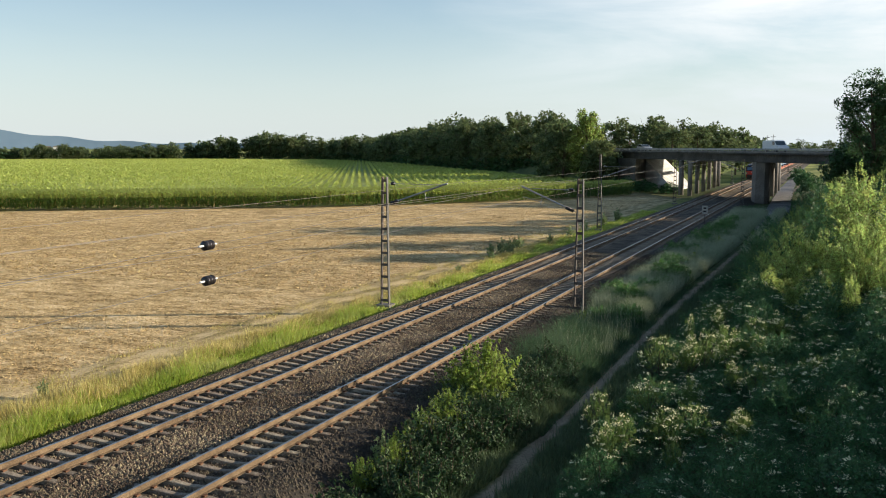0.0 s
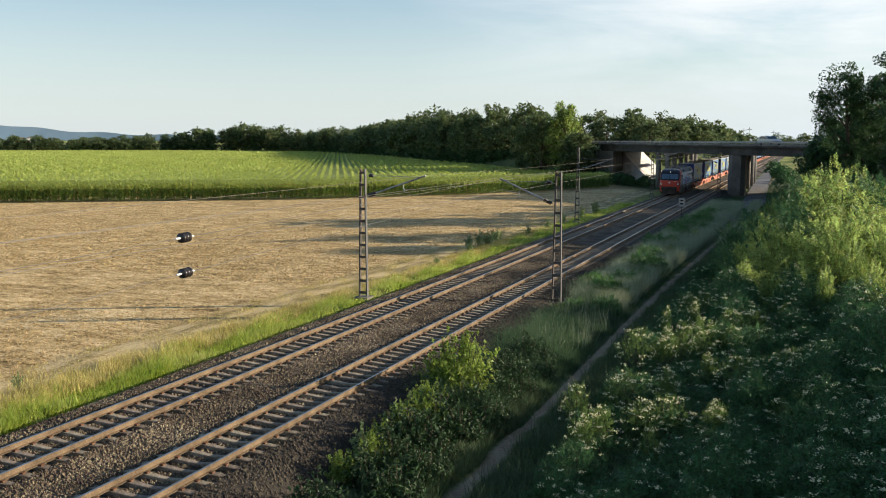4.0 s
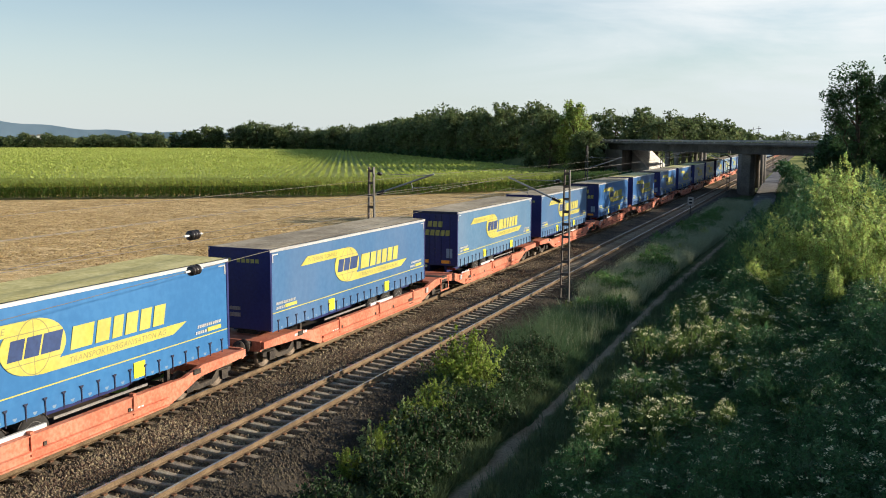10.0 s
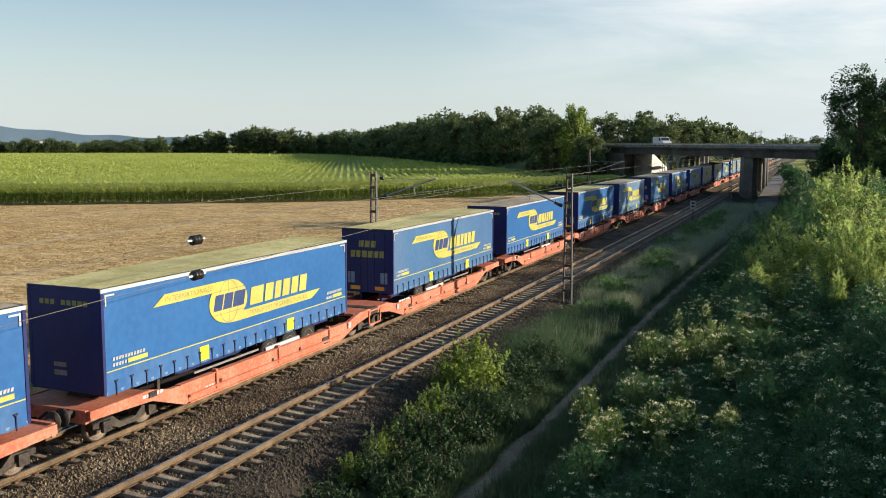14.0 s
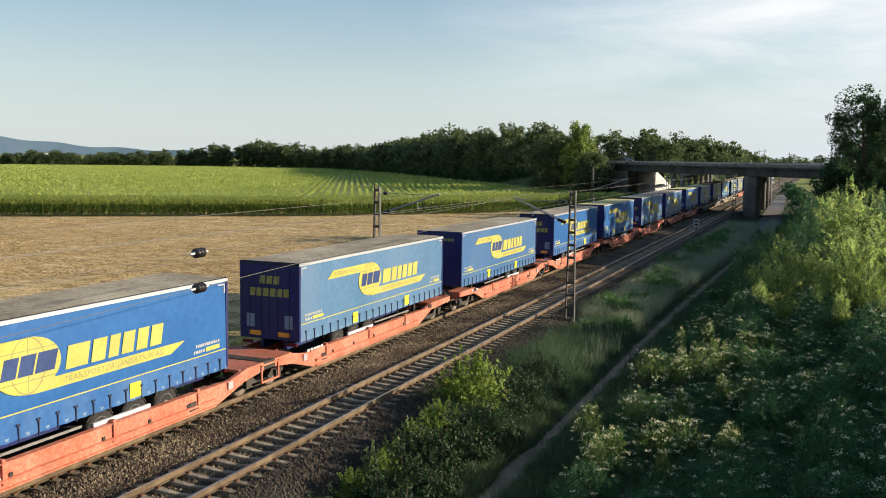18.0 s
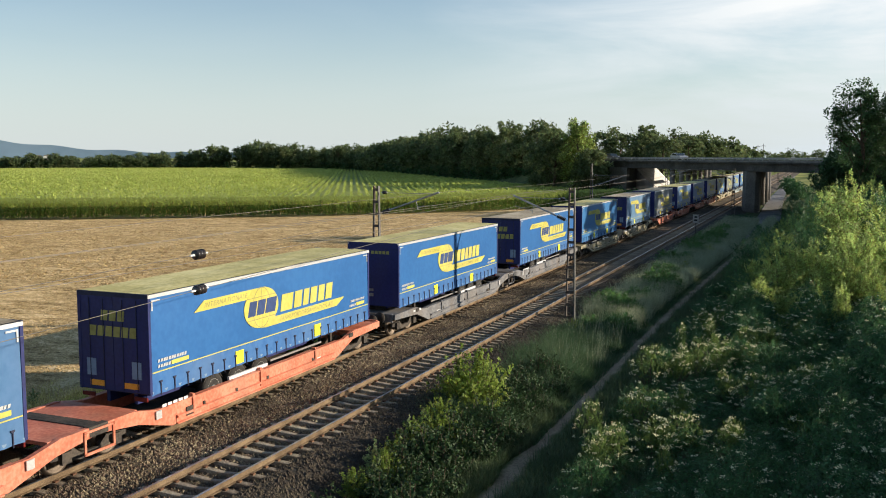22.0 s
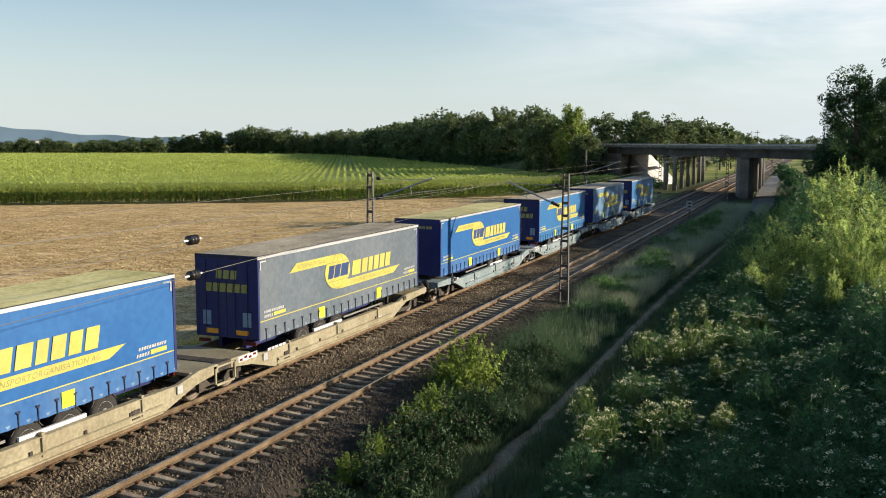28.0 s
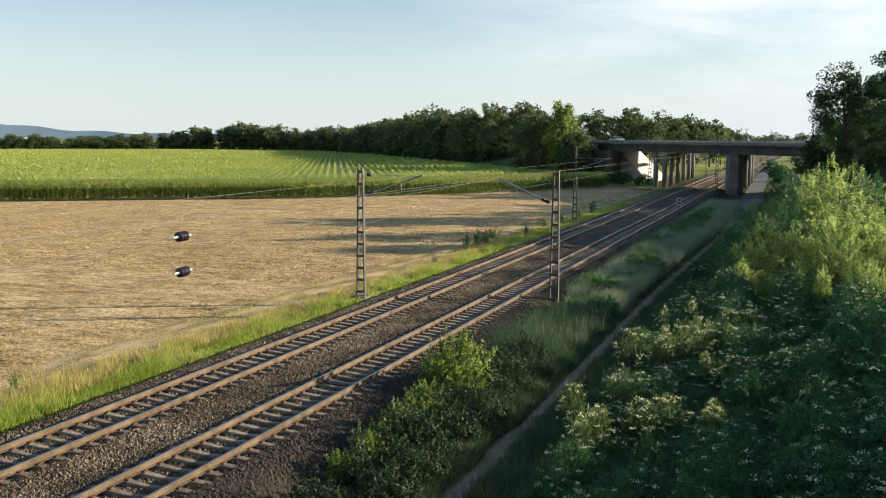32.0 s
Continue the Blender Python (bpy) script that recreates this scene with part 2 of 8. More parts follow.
M = dict(
    rail_side=material("rail_rust", [(0.095, 0.065, 0.038), (0.16, 0.112, 0.066), (0.225, 0.165, 0.10)], 2, 30, 0.75, 0.2, 0.4, 80),
    rail_head=material("rail_steel", [(0.35, 0.30, 0.26), (0.5, 0.46, 0.42)], 3, 40, 0.32, 0.9, spec=0.5),
    sleeper=material("sleeper_concrete", [(0.145, 0.12, 0.085), (0.245, 0.208, 0.155), (0.37, 0.32, 0.248)], 2, 25, 0.9, 0, 0.5, 60, vary=0.22, dirt=((0.12, 0.075, 0.045), 3.0, 0.7)),
    clip=material("rusty_clip", [(0.10, 0.05, 0.03), (0.2, 0.11, 0.06)], 5, 40, 0.8, 0.3),
    ballast=material("ballast_bed", [(0.022, 0.017, 0.012), (0.072, 0.056, 0.037), (0.15, 0.12, 0.08)], 0.6, 17, 0.95, 0, 1.0, 16),
    stone=material("ballast_stone", [(0.060, 0.044, 0.029), (0.135, 0.102, 0.067), (0.26, 0.205, 0.138)], 0.5, 20, 0.95, 0, 0, vary=0.45, island=True),
    concrete=material("bridge_concrete", [(0.13, 0.122, 0.108), (0.19, 0.178, 0.16), (0.26, 0.245, 0.22)], 0.35, 6, 0.9, 0, 0.1, 12, dirt=((0.12, 0.11, 0.095), 0.5, 0.6)),
    # darker than the piers' concrete, for the deck and its edge
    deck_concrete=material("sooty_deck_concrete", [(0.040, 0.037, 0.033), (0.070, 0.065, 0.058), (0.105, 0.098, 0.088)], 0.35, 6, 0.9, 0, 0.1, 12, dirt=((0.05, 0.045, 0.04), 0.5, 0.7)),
    pale_concrete=material("slope_paving", [(0.52, 0.51, 0.49), (0.64, 0.63, 0.60), (0.76, 0.75, 0.72)], 0.5, 8, 0.9, 0, 0.3, 20),
    asphalt=material("asphalt", [(0.04, 0.04, 0.042), (0.06, 0.06, 0.06)], 0.5, 20, 0.9, 0, 0.4, 60),
    galv=material("galvanised_steel", [(0.30, 0.31, 0.31), (0.42, 0.43, 0.43)], 2, 30, 0.5, 0.7, dirt=((0.16, 0.10, 0.06), 2.0, 0.5)),
    mast=material("weathered_mast_steel", [(0.045, 0.042, 0.038), (0.085, 0.078, 0.07), (0.13, 0.115, 0.10)], 1.5, 25, 0.65, 0.4, dirt=((0.15, 0.08, 0.05), 2.0, 0.5)),
    mast_sunlit=material("mast_zinc_face", [(0.09, 0.09, 0.085), (0.15, 0.15, 0.14)], 1.2, 18, 0.7, 0.2, dirt=((0.09, 0.075, 0.06), 1.5, 0.6)),
    board=material("board_paint", [(0.30, 0.29, 0.27), (0.40, 0.39, 0.36)], 2, 18, 0.7, dirt=((0.25, 0.2, 0.16), 1.5, 0.5)),
    wire=material("copper_wire", [(0.17, 0.155, 0.125), (0.24, 0.215, 0.18)], 2, 20, 0.45, 0.4),
    insulator=material("insulator_glaze", [(0.02, 0.018, 0.018), (0.05, 0.04, 0.035)], 6, 40, 0.25, 0, spec=0.6),
    cap=material("insulator_cap", [(0.6, 0.6, 0.58), (0.75, 0.75, 0.73)], 6, 40, 0.5, 0.3),
    bark=material("bark", [(0.06, 0.045, 0.032), (0.12, 0.09, 0.065)], 3, 30, 0.95, 0, 0.6, 30),
    leaf=material("leaf", [(0.045, 0.09, 0.016), (0.07, 0.125, 0.022), (0.10, 0.16, 0.03)], 0.6, 8, 0.55, 0, vary=0.35, island=True, through_light=0.35),
    leaf_dark=material("leaf_dark", [(0.038, 0.085, 0.032), (0.060, 0.122, 0.045), (0.090, 0.16, 0.058)], 0.5, 6, 0.5, 0, vary=0.4, island=True, through_light=0.35, spec=0.35),
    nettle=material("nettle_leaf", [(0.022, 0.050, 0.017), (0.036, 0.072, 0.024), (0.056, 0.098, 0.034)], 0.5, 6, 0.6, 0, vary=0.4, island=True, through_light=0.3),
    weed=material("weed_leaf", [(0.07, 0.15, 0.045), (0.10, 0.20, 0.06), (0.15, 0.26, 0.085)], 0.5, 6, 0.5, 0, vary=0.35, island=True, through_light=0.4),
    tall_weed=material("tall_weed_leaf", [(0.19, 0.26, 0.10), (0.26, 0.33, 0.14), (0.34, 0.40, 0.20)], 0.6, 8, 0.55, 0, vary=0.3, island=True, through_light=0.45),
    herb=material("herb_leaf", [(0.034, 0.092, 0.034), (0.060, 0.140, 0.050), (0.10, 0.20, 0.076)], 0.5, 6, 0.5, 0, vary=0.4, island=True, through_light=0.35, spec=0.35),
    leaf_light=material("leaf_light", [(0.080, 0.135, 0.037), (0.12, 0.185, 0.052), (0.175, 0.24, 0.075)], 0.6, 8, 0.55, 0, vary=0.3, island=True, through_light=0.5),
    # low sunlight is put into this leaf's raised, pale base colour
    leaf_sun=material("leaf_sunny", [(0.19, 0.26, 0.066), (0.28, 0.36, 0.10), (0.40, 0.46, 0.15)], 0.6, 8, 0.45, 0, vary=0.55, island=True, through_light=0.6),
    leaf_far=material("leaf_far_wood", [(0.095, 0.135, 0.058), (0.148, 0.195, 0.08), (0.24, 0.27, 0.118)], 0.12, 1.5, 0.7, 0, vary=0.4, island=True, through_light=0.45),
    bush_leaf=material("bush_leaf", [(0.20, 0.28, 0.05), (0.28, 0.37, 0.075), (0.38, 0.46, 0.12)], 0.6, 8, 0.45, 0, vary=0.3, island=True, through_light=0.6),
    petal=material("white_blossom", [(0.66, 0.64, 0.38), (0.82, 0.79, 0.52)], 3, 30, 0.7, 0, vary=0.15, island=True, through_light=0.3),
    grass=material("verge_grass", [(0.32, 0.41, 0.06), (0.43, 0.50, 0.095), (0.56, 0.57, 0.19)], 0.35, 5, 0.7, 0, vary=0.3, island=True, through_light=0.65),
    grass_dry=material("dry_grass", [(0.44, 0.37, 0.11), (0.57, 0.47, 0.165), (0.70, 0.58, 0.25)], 0.5, 5, 0.75, 0, vary=0.3, island=True, through_light=0.35),
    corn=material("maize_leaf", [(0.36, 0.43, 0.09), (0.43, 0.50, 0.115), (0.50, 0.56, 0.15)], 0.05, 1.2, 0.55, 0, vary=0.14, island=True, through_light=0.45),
    # same maize leaf, darker: shade low in the stand is put into the colour
    corn_shaded=material("maize_lower_leaf", [(0.10, 0.165, 0.030), (0.14, 0.215, 0.042), (0.20, 0.285, 0.065)], 0.05, 1.2, 0.45, 0, vary=0.35, island=True, through_light=0.45),
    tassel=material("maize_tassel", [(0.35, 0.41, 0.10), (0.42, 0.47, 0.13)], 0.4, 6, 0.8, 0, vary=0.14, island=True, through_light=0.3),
    bank_dry=material("seeding_grass", [(0.24, 0.295, 0.175), (0.33, 0.38, 0.24), (0.44, 0.47, 0.32)], 0.4, 5, 0.75, 0, vary=0.3, island=True, through_light=0.4),
    path_grass=material("path_grass", [(0.06, 0.10, 0.047), (0.085, 0.13, 0.06), (0.115, 0.155, 0.08)], 0.5, 6, 0.7, 0, vary=0.25, island=True, through_light=0.4),
    bank=material("bank_grass", [(0.055, 0.110, 0.052), (0.080, 0.142, 0.068), (0.12, 0.185, 0.097)], 0.35, 5, 0.7, 0, vary=0.35, island=True, through_light=0.6),
    straw=material("straw", [(0.38, 0.27, 0.12), (0.47, 0.345, 0.165), (0.55, 0.42, 0.215)], 0.5, 8, 0.8, 0, vary=0.2, island=True, through_light=0.15),
)


# ---- mesh helpers ----
def box(bm, x0, x1, y0, y1, z0, z1):
    v = [bm.verts.new((x, y, z)) for z in (z0, z1) for y in (y0, y1) for x in (x0, x1)]
    for f in ((0, 2, 3, 1), (4, 5, 7, 6), (0, 1, 5, 4), (2, 6, 7, 3), (0, 4, 6, 2), (1, 3, 7, 5)):
        bm.faces.new([v[i] for i in f])
    return v


def bar(bm, p0, p1, r, seg=6, r1=None):
    """A round bar from p0 to p1."""
    p0, p1 = Vector(p0), Vector(p1)
    q = (p1 - p0).to_track_quat("Z", "Y").to_matrix()
    rings = []
    for p, rr in ((p0, r), (p1, r if r1 is None else r1)):
        rings.append([bm.verts.new(p + q @ Vector((rr * math.cos(a), rr * math.sin(a), 0))) for a in (2 * math.pi * i / seg for i in range(seg))])
    for i in range(seg):
        j = (i + 1) % seg
        bm.faces.new((rings[0][i], rings[0][j], rings[1][j], rings[1][i]))
    bm.faces.new(rings[0][::-1])
    bm.faces.new(rings[1])


def tube(bm, pts, r, seg=5):
    """One round strand through a run of points."""
    pts = [Vector(p) for p in pts]
    rings = []
    for i, p in enumerate(pts):
        way = pts[min(i + 1, len(pts) - 1)] - pts[max(i - 1, 0)]
        q = way.to_track_quat("Z", "Y").to_matrix()
        rings.append([bm.verts.new(p + q @ Vector((r * math.cos(a), r * math.sin(a), 0))) for a in (2 * math.pi * k / seg for k in range(seg))])
    for a, b in zip(rings, rings[1:]):
        for i in range(seg):
            j = (i + 1) % seg
            bm.faces.new((a[i], a[j], b[j], b[i]))


def prism(bm, outline, axis, a, b):
    """An outline of 2D points, drawn out along an axis from a to b. axis x: points (y, z); y: (x, z); z: (x, y)."""
    def at(p, k):
        return {"x": (k, p[0], p[1]), "y": (p[0], k, p[1]), "z": (p[0], p[1], k)}[axis]
    lo = [bm.verts.new(at(p, a)) for p in outline]
    hi = [bm.verts.new(at(p, b)) for p in outline]
    n = len(outline)
    for i in range(n):
        j = (i + 1) % n
        bm.faces.new((lo[i], lo[j], hi[j], hi[i]))
    bm.faces.new(lo[::-1])
    bm.faces.new(hi)


def lathe(bm, prof, axis_point, axis="x", seg=16):
    """Rings of (along, radius) about an axis through axis_point."""
    c = Vector(axis_point)
    rings = []
    for k, r in prof:
        ring = []
        for i in range(seg):
            a = 2 * math.pi * i / seg
            u, w = r * math.cos(a), r * math.sin(a)
            ring.append(bm.verts.new(c + Vector({"x": (k, u, w), "y": (u, k, w), "z": (u, w, k)}[axis])))
        rings.append(ring)
    for a, b in zip(rings, rings[1:]):
        for i in range(seg):
            j = (i + 1) % seg
            bm.faces.new((a[i], a[j], b[j], b[i]))
    bm.faces.new(rings[0][::-1])
    bm.faces.new(rings[-1])


def data(name, bm, mat, smooth=False):
    bmesh.ops.recalc_face_normals(bm, faces=bm.faces)
    me = bpy.data.meshes.new(name)
    bm.to_mesh(me)
    bm.free()
    if smooth:
        me.polygons.foreach_set("use_smooth", [True] * len(me.polygons))
    for m in (mat if isinstance(mat, (list, tuple)) else [mat]):
        me.materials.append(m)
    return me


def part(name, bm, mat, parent, label="", smooth=False):
    me = bm if isinstance(bm, bpy.types.Mesh) else data(name, bm, mat, smooth)
    ob = new(name, me)
    ob.parent = parent
    if label:
        tagged(ob, label)
    return ob


def piece(name, parent, mat, fn, label="", smooth=False):
    """One part, built by fn(bm)."""
    bm = bmesh.new()
    fn(bm)
    return part(name, bm, mat, parent, label, smooth)


def again(ob, m):
    """Another part on the same mesh, under the same parent."""
    o = new(ob.name.split(".")[0], ob.data)
    o.parent = ob.parent
    o.matrix_basis = m
    if "label" in ob:
        o["label"] = ob["label"]
    return o


def thing(name, m=None, label="", category="", group="", kind=""):
    e = new(name)
    e.empty_display_size = 0.3
    if m is not None:
        e.matrix_basis = m
    return tagged(e, label, category, group, kind)


def polys(name, V, mat, k=4):
    """A mesh of loose polygons of k corners: V is an array (n, k, 3)."""
    V = np.asarray(V, dtype=np.float32)
    n = len(V)
    me = bpy.data.meshes.new(name)
    me.vertices.add(n * k)
    me.vertices.foreach_set("co", V.reshape(-1))
    me.loops.add(n * k)
    me.loops.foreach_set("vertex_index", np.arange(n * k, dtype=np.int32))
    me.polygons.add(n)
    me.polygons.foreach_set("loop_start", np.arange(0, n * k, k, dtype=np.int32))
    me.update(calc_edges=True)
    me.validate()
    for m in (mat if isinstance(mat, (list, tuple)) else [mat]):
        me.materials.append(m)
    return me


def grid_mesh(name, P, mat):
    """A sheet from an array of points (rows, columns, 3)."""
    P = np.asarray(P, dtype=float)
    r, c = P.shape[:2]
    i = np.arange(r * c).reshape(r, c)
    F = np.stack([i[:-1, :-1], i[:-1, 1:], i[1:, 1:], i[1:, :-1]], -1).reshape(-1, 4)
    me = bpy.data.meshes.new(name)
    me.from_pydata(P.reshape(-1, 3).tolist(), [], F.tolist())
    me.update()
    for m in (mat if isinstance(mat, (list, tuple)) else [mat]):
        me.materials.append(m)
    return me


RNG = np.random.default_rng(7)


def leaves(C, size, flat=0.5, rng=RNG, long=1.6):
    """Leaf quads round centres C (n, 3): pointed, randomly turned; flat: how far they lie level."""
    n = len(C)
    d = rng.normal(size=(n, 3))
    d[:, 2] *= (1 - flat)
    d /= np.linalg.norm(d, axis=1)[:, None] + 1e-9
    w = np.cross(d, rng.normal(size=(n, 3)) * np.array([flat, flat, 0.15]) + np.array([0, 0, 0.9]))
    w /= np.linalg.norm(w, axis=1)[:, None] + 1e-9
    s = (size * rng.uniform(0.6, 1.35, n))[:, None]
    return np.stack([C - d * s * long / 2, C + w * s * 0.42, C + d * s * long / 2, C - w * s * 0.42], 1)


def turned_leaves(C, axis, size, rng, long=1.6):
    """Leaf quads at C whose faces look outwards from the points axis, and a little up, as growing leaves do."""
    n = len(C)
    o = C - axis
    o /= np.linalg.norm(o, axis=1)[:, None] + 1e-9
    nrm = o * 0.9 + np.array([0, 0, 0.2]) + rng.normal(size=(n, 3)) * 0.8
    nrm /= np.linalg.norm(nrm, axis=1)[:, None]
    d = np.cross(nrm, rng.normal(size=(n, 3)))
    d /= np.linalg.norm(d, axis=1)[:, None] + 1e-9
    w = np.cross(nrm, d)
    s = (size * rng.uniform(0.6, 1.35, n))[:, None]
    return np.stack([C - d * s * long / 2, C + w * s * 0.42, C + d * s * long / 2, C - w * s * 0.42], 1)


def twin(ob, m):
    """A copy of a thing at the pose m, whose scale is taken as it is."""
    o = copy_thing(ob, m)
    o.matrix_basis = m
    return o


# ---- the ground ----
def ground_material():
    """One soil sheet: stubble, dirt track, verge, path, by distance from the tracks, with uneven borders."""
    m = bpy.data.materials.new("soil_and_stubble")
    m.use_nodes = True
    nt = m.node_tree
    N, L = nt.nodes.new, nt.links.new
    bs = nt.nodes["Principled BSDF"]
    bs.inputs["Roughness"].default_value = 0.95
    bs.inputs["Specular IOR Level"].default_value = 0.1
    tc = N("ShaderNodeTexCoord")
    sep = N("ShaderNodeSeparateXYZ")
    L(tc.outputs["Object"], sep.inputs["Vector"])

    def noise_at(scale, detail=4, stretch=(1, 1, 1), rough=0.55):
        mp = N("ShaderNodeMapping")
        mp.inputs["Scale"].default_value = stretch
        L(tc.outputs["Object"], mp.inputs["Vector"])
        n = N("ShaderNodeTexNoise")
        n.inputs["Scale"].default_value, n.inputs["Detail"].default_value, n.inputs["Roughness"].default_value = scale, detail, rough
        L(mp.outputs["Vector"], n.inputs["Vector"])
        return n.outputs["Fac"]

    def ramp(fac, stops):
        r = N("ShaderNodeValToRGB")
        while len(r.color_ramp.elements) < len(stops):
            r.color_ramp.elements.new(0.5)
        for e, (p, c) in zip(r.color_ramp.elements, stops):
            e.position, e.color = p, (*c, 1)
        L(fac, r.inputs["Fac"])
        return r.outputs["Color"]

    def math_(op, a, b):
        n = N("ShaderNodeMath")
        n.operation = op
        for i, v in enumerate((a, b)):
            if isinstance(v, (int, float)):
                n.inputs[i].default_value = v
            else:
                L(v, n.inputs[i])
        return n.outputs[0]

    # straw lies in the drill rows, which run beside the track
    straw_n = math_("ADD", math_("MULTIPLY", noise_at(7.0, 5, (1, 0.55, 1), 0.7), 0.32), math_("ADD", math_("ADD", math_("MULTIPLY", noise_at(2.2, 5, (0.55, 1, 1), 0.8), 0.38), math_("MULTIPLY", noise_at(0.75, 3, (0.5, 1.2, 1), 0.7), 0.22)), math_("MULTIPLY", noise_at(0.2, 4), 0.12)))
    stubble = ramp(straw_n, [(0.435, (0.13, 0.085, 0.036)), (0.485, (0.38, 0.27, 0.122)), (0.54, (0.62, 0.45, 0.222)), (0.60, (0.86, 0.68, 0.40))])
    dirt_n = math_("ADD", math_("MULTIPLY", noise_at(1.2, 5, (1, 0.25, 1)), 0.6), math_("MULTIPLY", noise_at(9.0, 4), 0.4))
    dirt = ramp(dirt_n, [(0.40, (0.17, 0.15, 0.055)), (0.48, (0.36, 0.27, 0.13)), (0.58, (0.60, 0.47, 0.26))])
    turf_n = math_("ADD", math_("MULTIPLY", noise_at(0.8, 4), 0.5), math_("MULTIPLY", noise_at(12.0, 4), 0.5))
    turf = ramp(turf_n, [(0.40, (0.11, 0.13, 0.035)), (0.5, (0.19, 0.20, 0.06)), (0.6, (0.30, 0.28, 0.10))])
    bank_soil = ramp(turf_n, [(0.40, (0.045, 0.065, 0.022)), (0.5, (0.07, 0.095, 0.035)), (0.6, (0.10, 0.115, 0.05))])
    path = ramp(turf_n, [(0.36, (0.19, 0.15, 0.10)), (0.5, (0.28, 0.22, 0.15)), (0.64, (0.38, 0.31, 0.22))])
    far = ramp(noise_at(0.02, 5), [(0.4, (0.14, 0.18, 0.045)), (0.5, (0.24, 0.27, 0.075)), (0.62, (0.36, 0.35, 0.12))])

    wob = math_("MULTIPLY", math_("SUBTRACT", noise_at(0.5, 5), 0.5), 2.4)
    x = math_("ADD", sep.outputs["X"], wob)
    fine_wob = math_("MULTIPLY", math_("SUBTRACT", noise_at(0.9, 4), 0.5), 0.7)
    xf = math_("ADD", sep.outputs["X"], fine_wob)

    def step(v, a, b):
        n = N("ShaderNodeMapRange")
        n.inputs["From Min"].default_value, n.inputs["From Max"].default_value = a, b
        L(v, n.inputs["Value"])
        return n.outputs["Result"]

    def mix(f, a, b):
        n = N("ShaderNodeMix")
        n.data_type = "RGBA"
        L(f, n.inputs["Factor"])
        L(a, n.inputs["A"])
        L(b, n.inputs["B"])
        return n.outputs["Result"]

    col = mix(step(x, -28.9, -28.0), stubble, dirt)
    col = mix(step(x, -25.0, -24.0), col, turf)
    xp = math_("SUBTRACT", xf, math_("MULTIPLY", step(sep.outputs["Y"], 50, 90), 1.1))
    on_path = math_("MULTIPLY", step(xp, -8.18, -7.98), step(xp, -7.52, -7.72))
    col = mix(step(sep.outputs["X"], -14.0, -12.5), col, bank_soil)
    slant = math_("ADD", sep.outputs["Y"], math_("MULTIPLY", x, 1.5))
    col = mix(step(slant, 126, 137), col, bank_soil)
    col = mix(on_path, col, path)
    col = mix(step(sep.outputs["Y"], 225, 260), col, far)
    L(col, bs.inputs["Base Color"])
    bp = N("ShaderNodeBump")
    bp.inputs["Distance"].default_value = 0.06
    bp.inputs["Strength"].default_value = 0.9
    L(straw_n, bp.inputs["Height"])
    L(bp.outputs["Normal"], bs.inputs["Normal"])
    return m


XPROF = [(-4000, -1.0), (-1500, -1.0), (-600, -1), (-300, -1), (-150, -1), (-90, -1), (-60, -1), (-45, -1), (-36, -1), (-30, -1), (-27.5, -0.98), (-26, -1.02), (-24.6, -0.92),
         (-23.2, -0.8), (-21.9, -0.72), (-20, -0.75), (-13, -0.8), (-11.4, -0.78), (-10.2, -0.9), (-9, -0.92), (-8.4, -0.9), (-7.8, -0.93), (-7.2, -0.88),
         (-6, -0.75), (-3, -0.5), (0, -0.1), (4, 0.4), (9, 0.7), (16, 0.8), (40, 0.8), (120, 0.5), (600, 0), (4000, 0)]


def ground_z(x):
    xs, zs = zip(*XPROF)
    return np.interp(x, xs, zs)


def make_ground():
    ys = [-600, -200, -80, -30] + list(np.arange(-10, 130, 2.0)) + [140, 160, 190, 220, 260, 320, 420, 600, 900, 1500, 2500, 4500]
    xs = [p[0] for p in XPROF]
    xs = sorted(set(xs) | set(np.arange(-60, -24, 1.5)))
    P = np.zeros((len(ys), len(xs), 3))
    for i, y in enumerate(ys):
        for j, x in enumerate(xs):
            z = ground_z(x)
            if -10 <= y <= 130 and -70 < x < 5:
                z += 0.05 * noise.noise((x * 0.5, y * 0.35, 0)) * (1.6 if x < -24 else 1)
            P[i, j] = x, y, z
    tagged(new("ground", grid_mesh("ground", P, ground_material())), "golden stubble field with a dirt track and grassy verges", "ground", kind="structure")


make_ground()


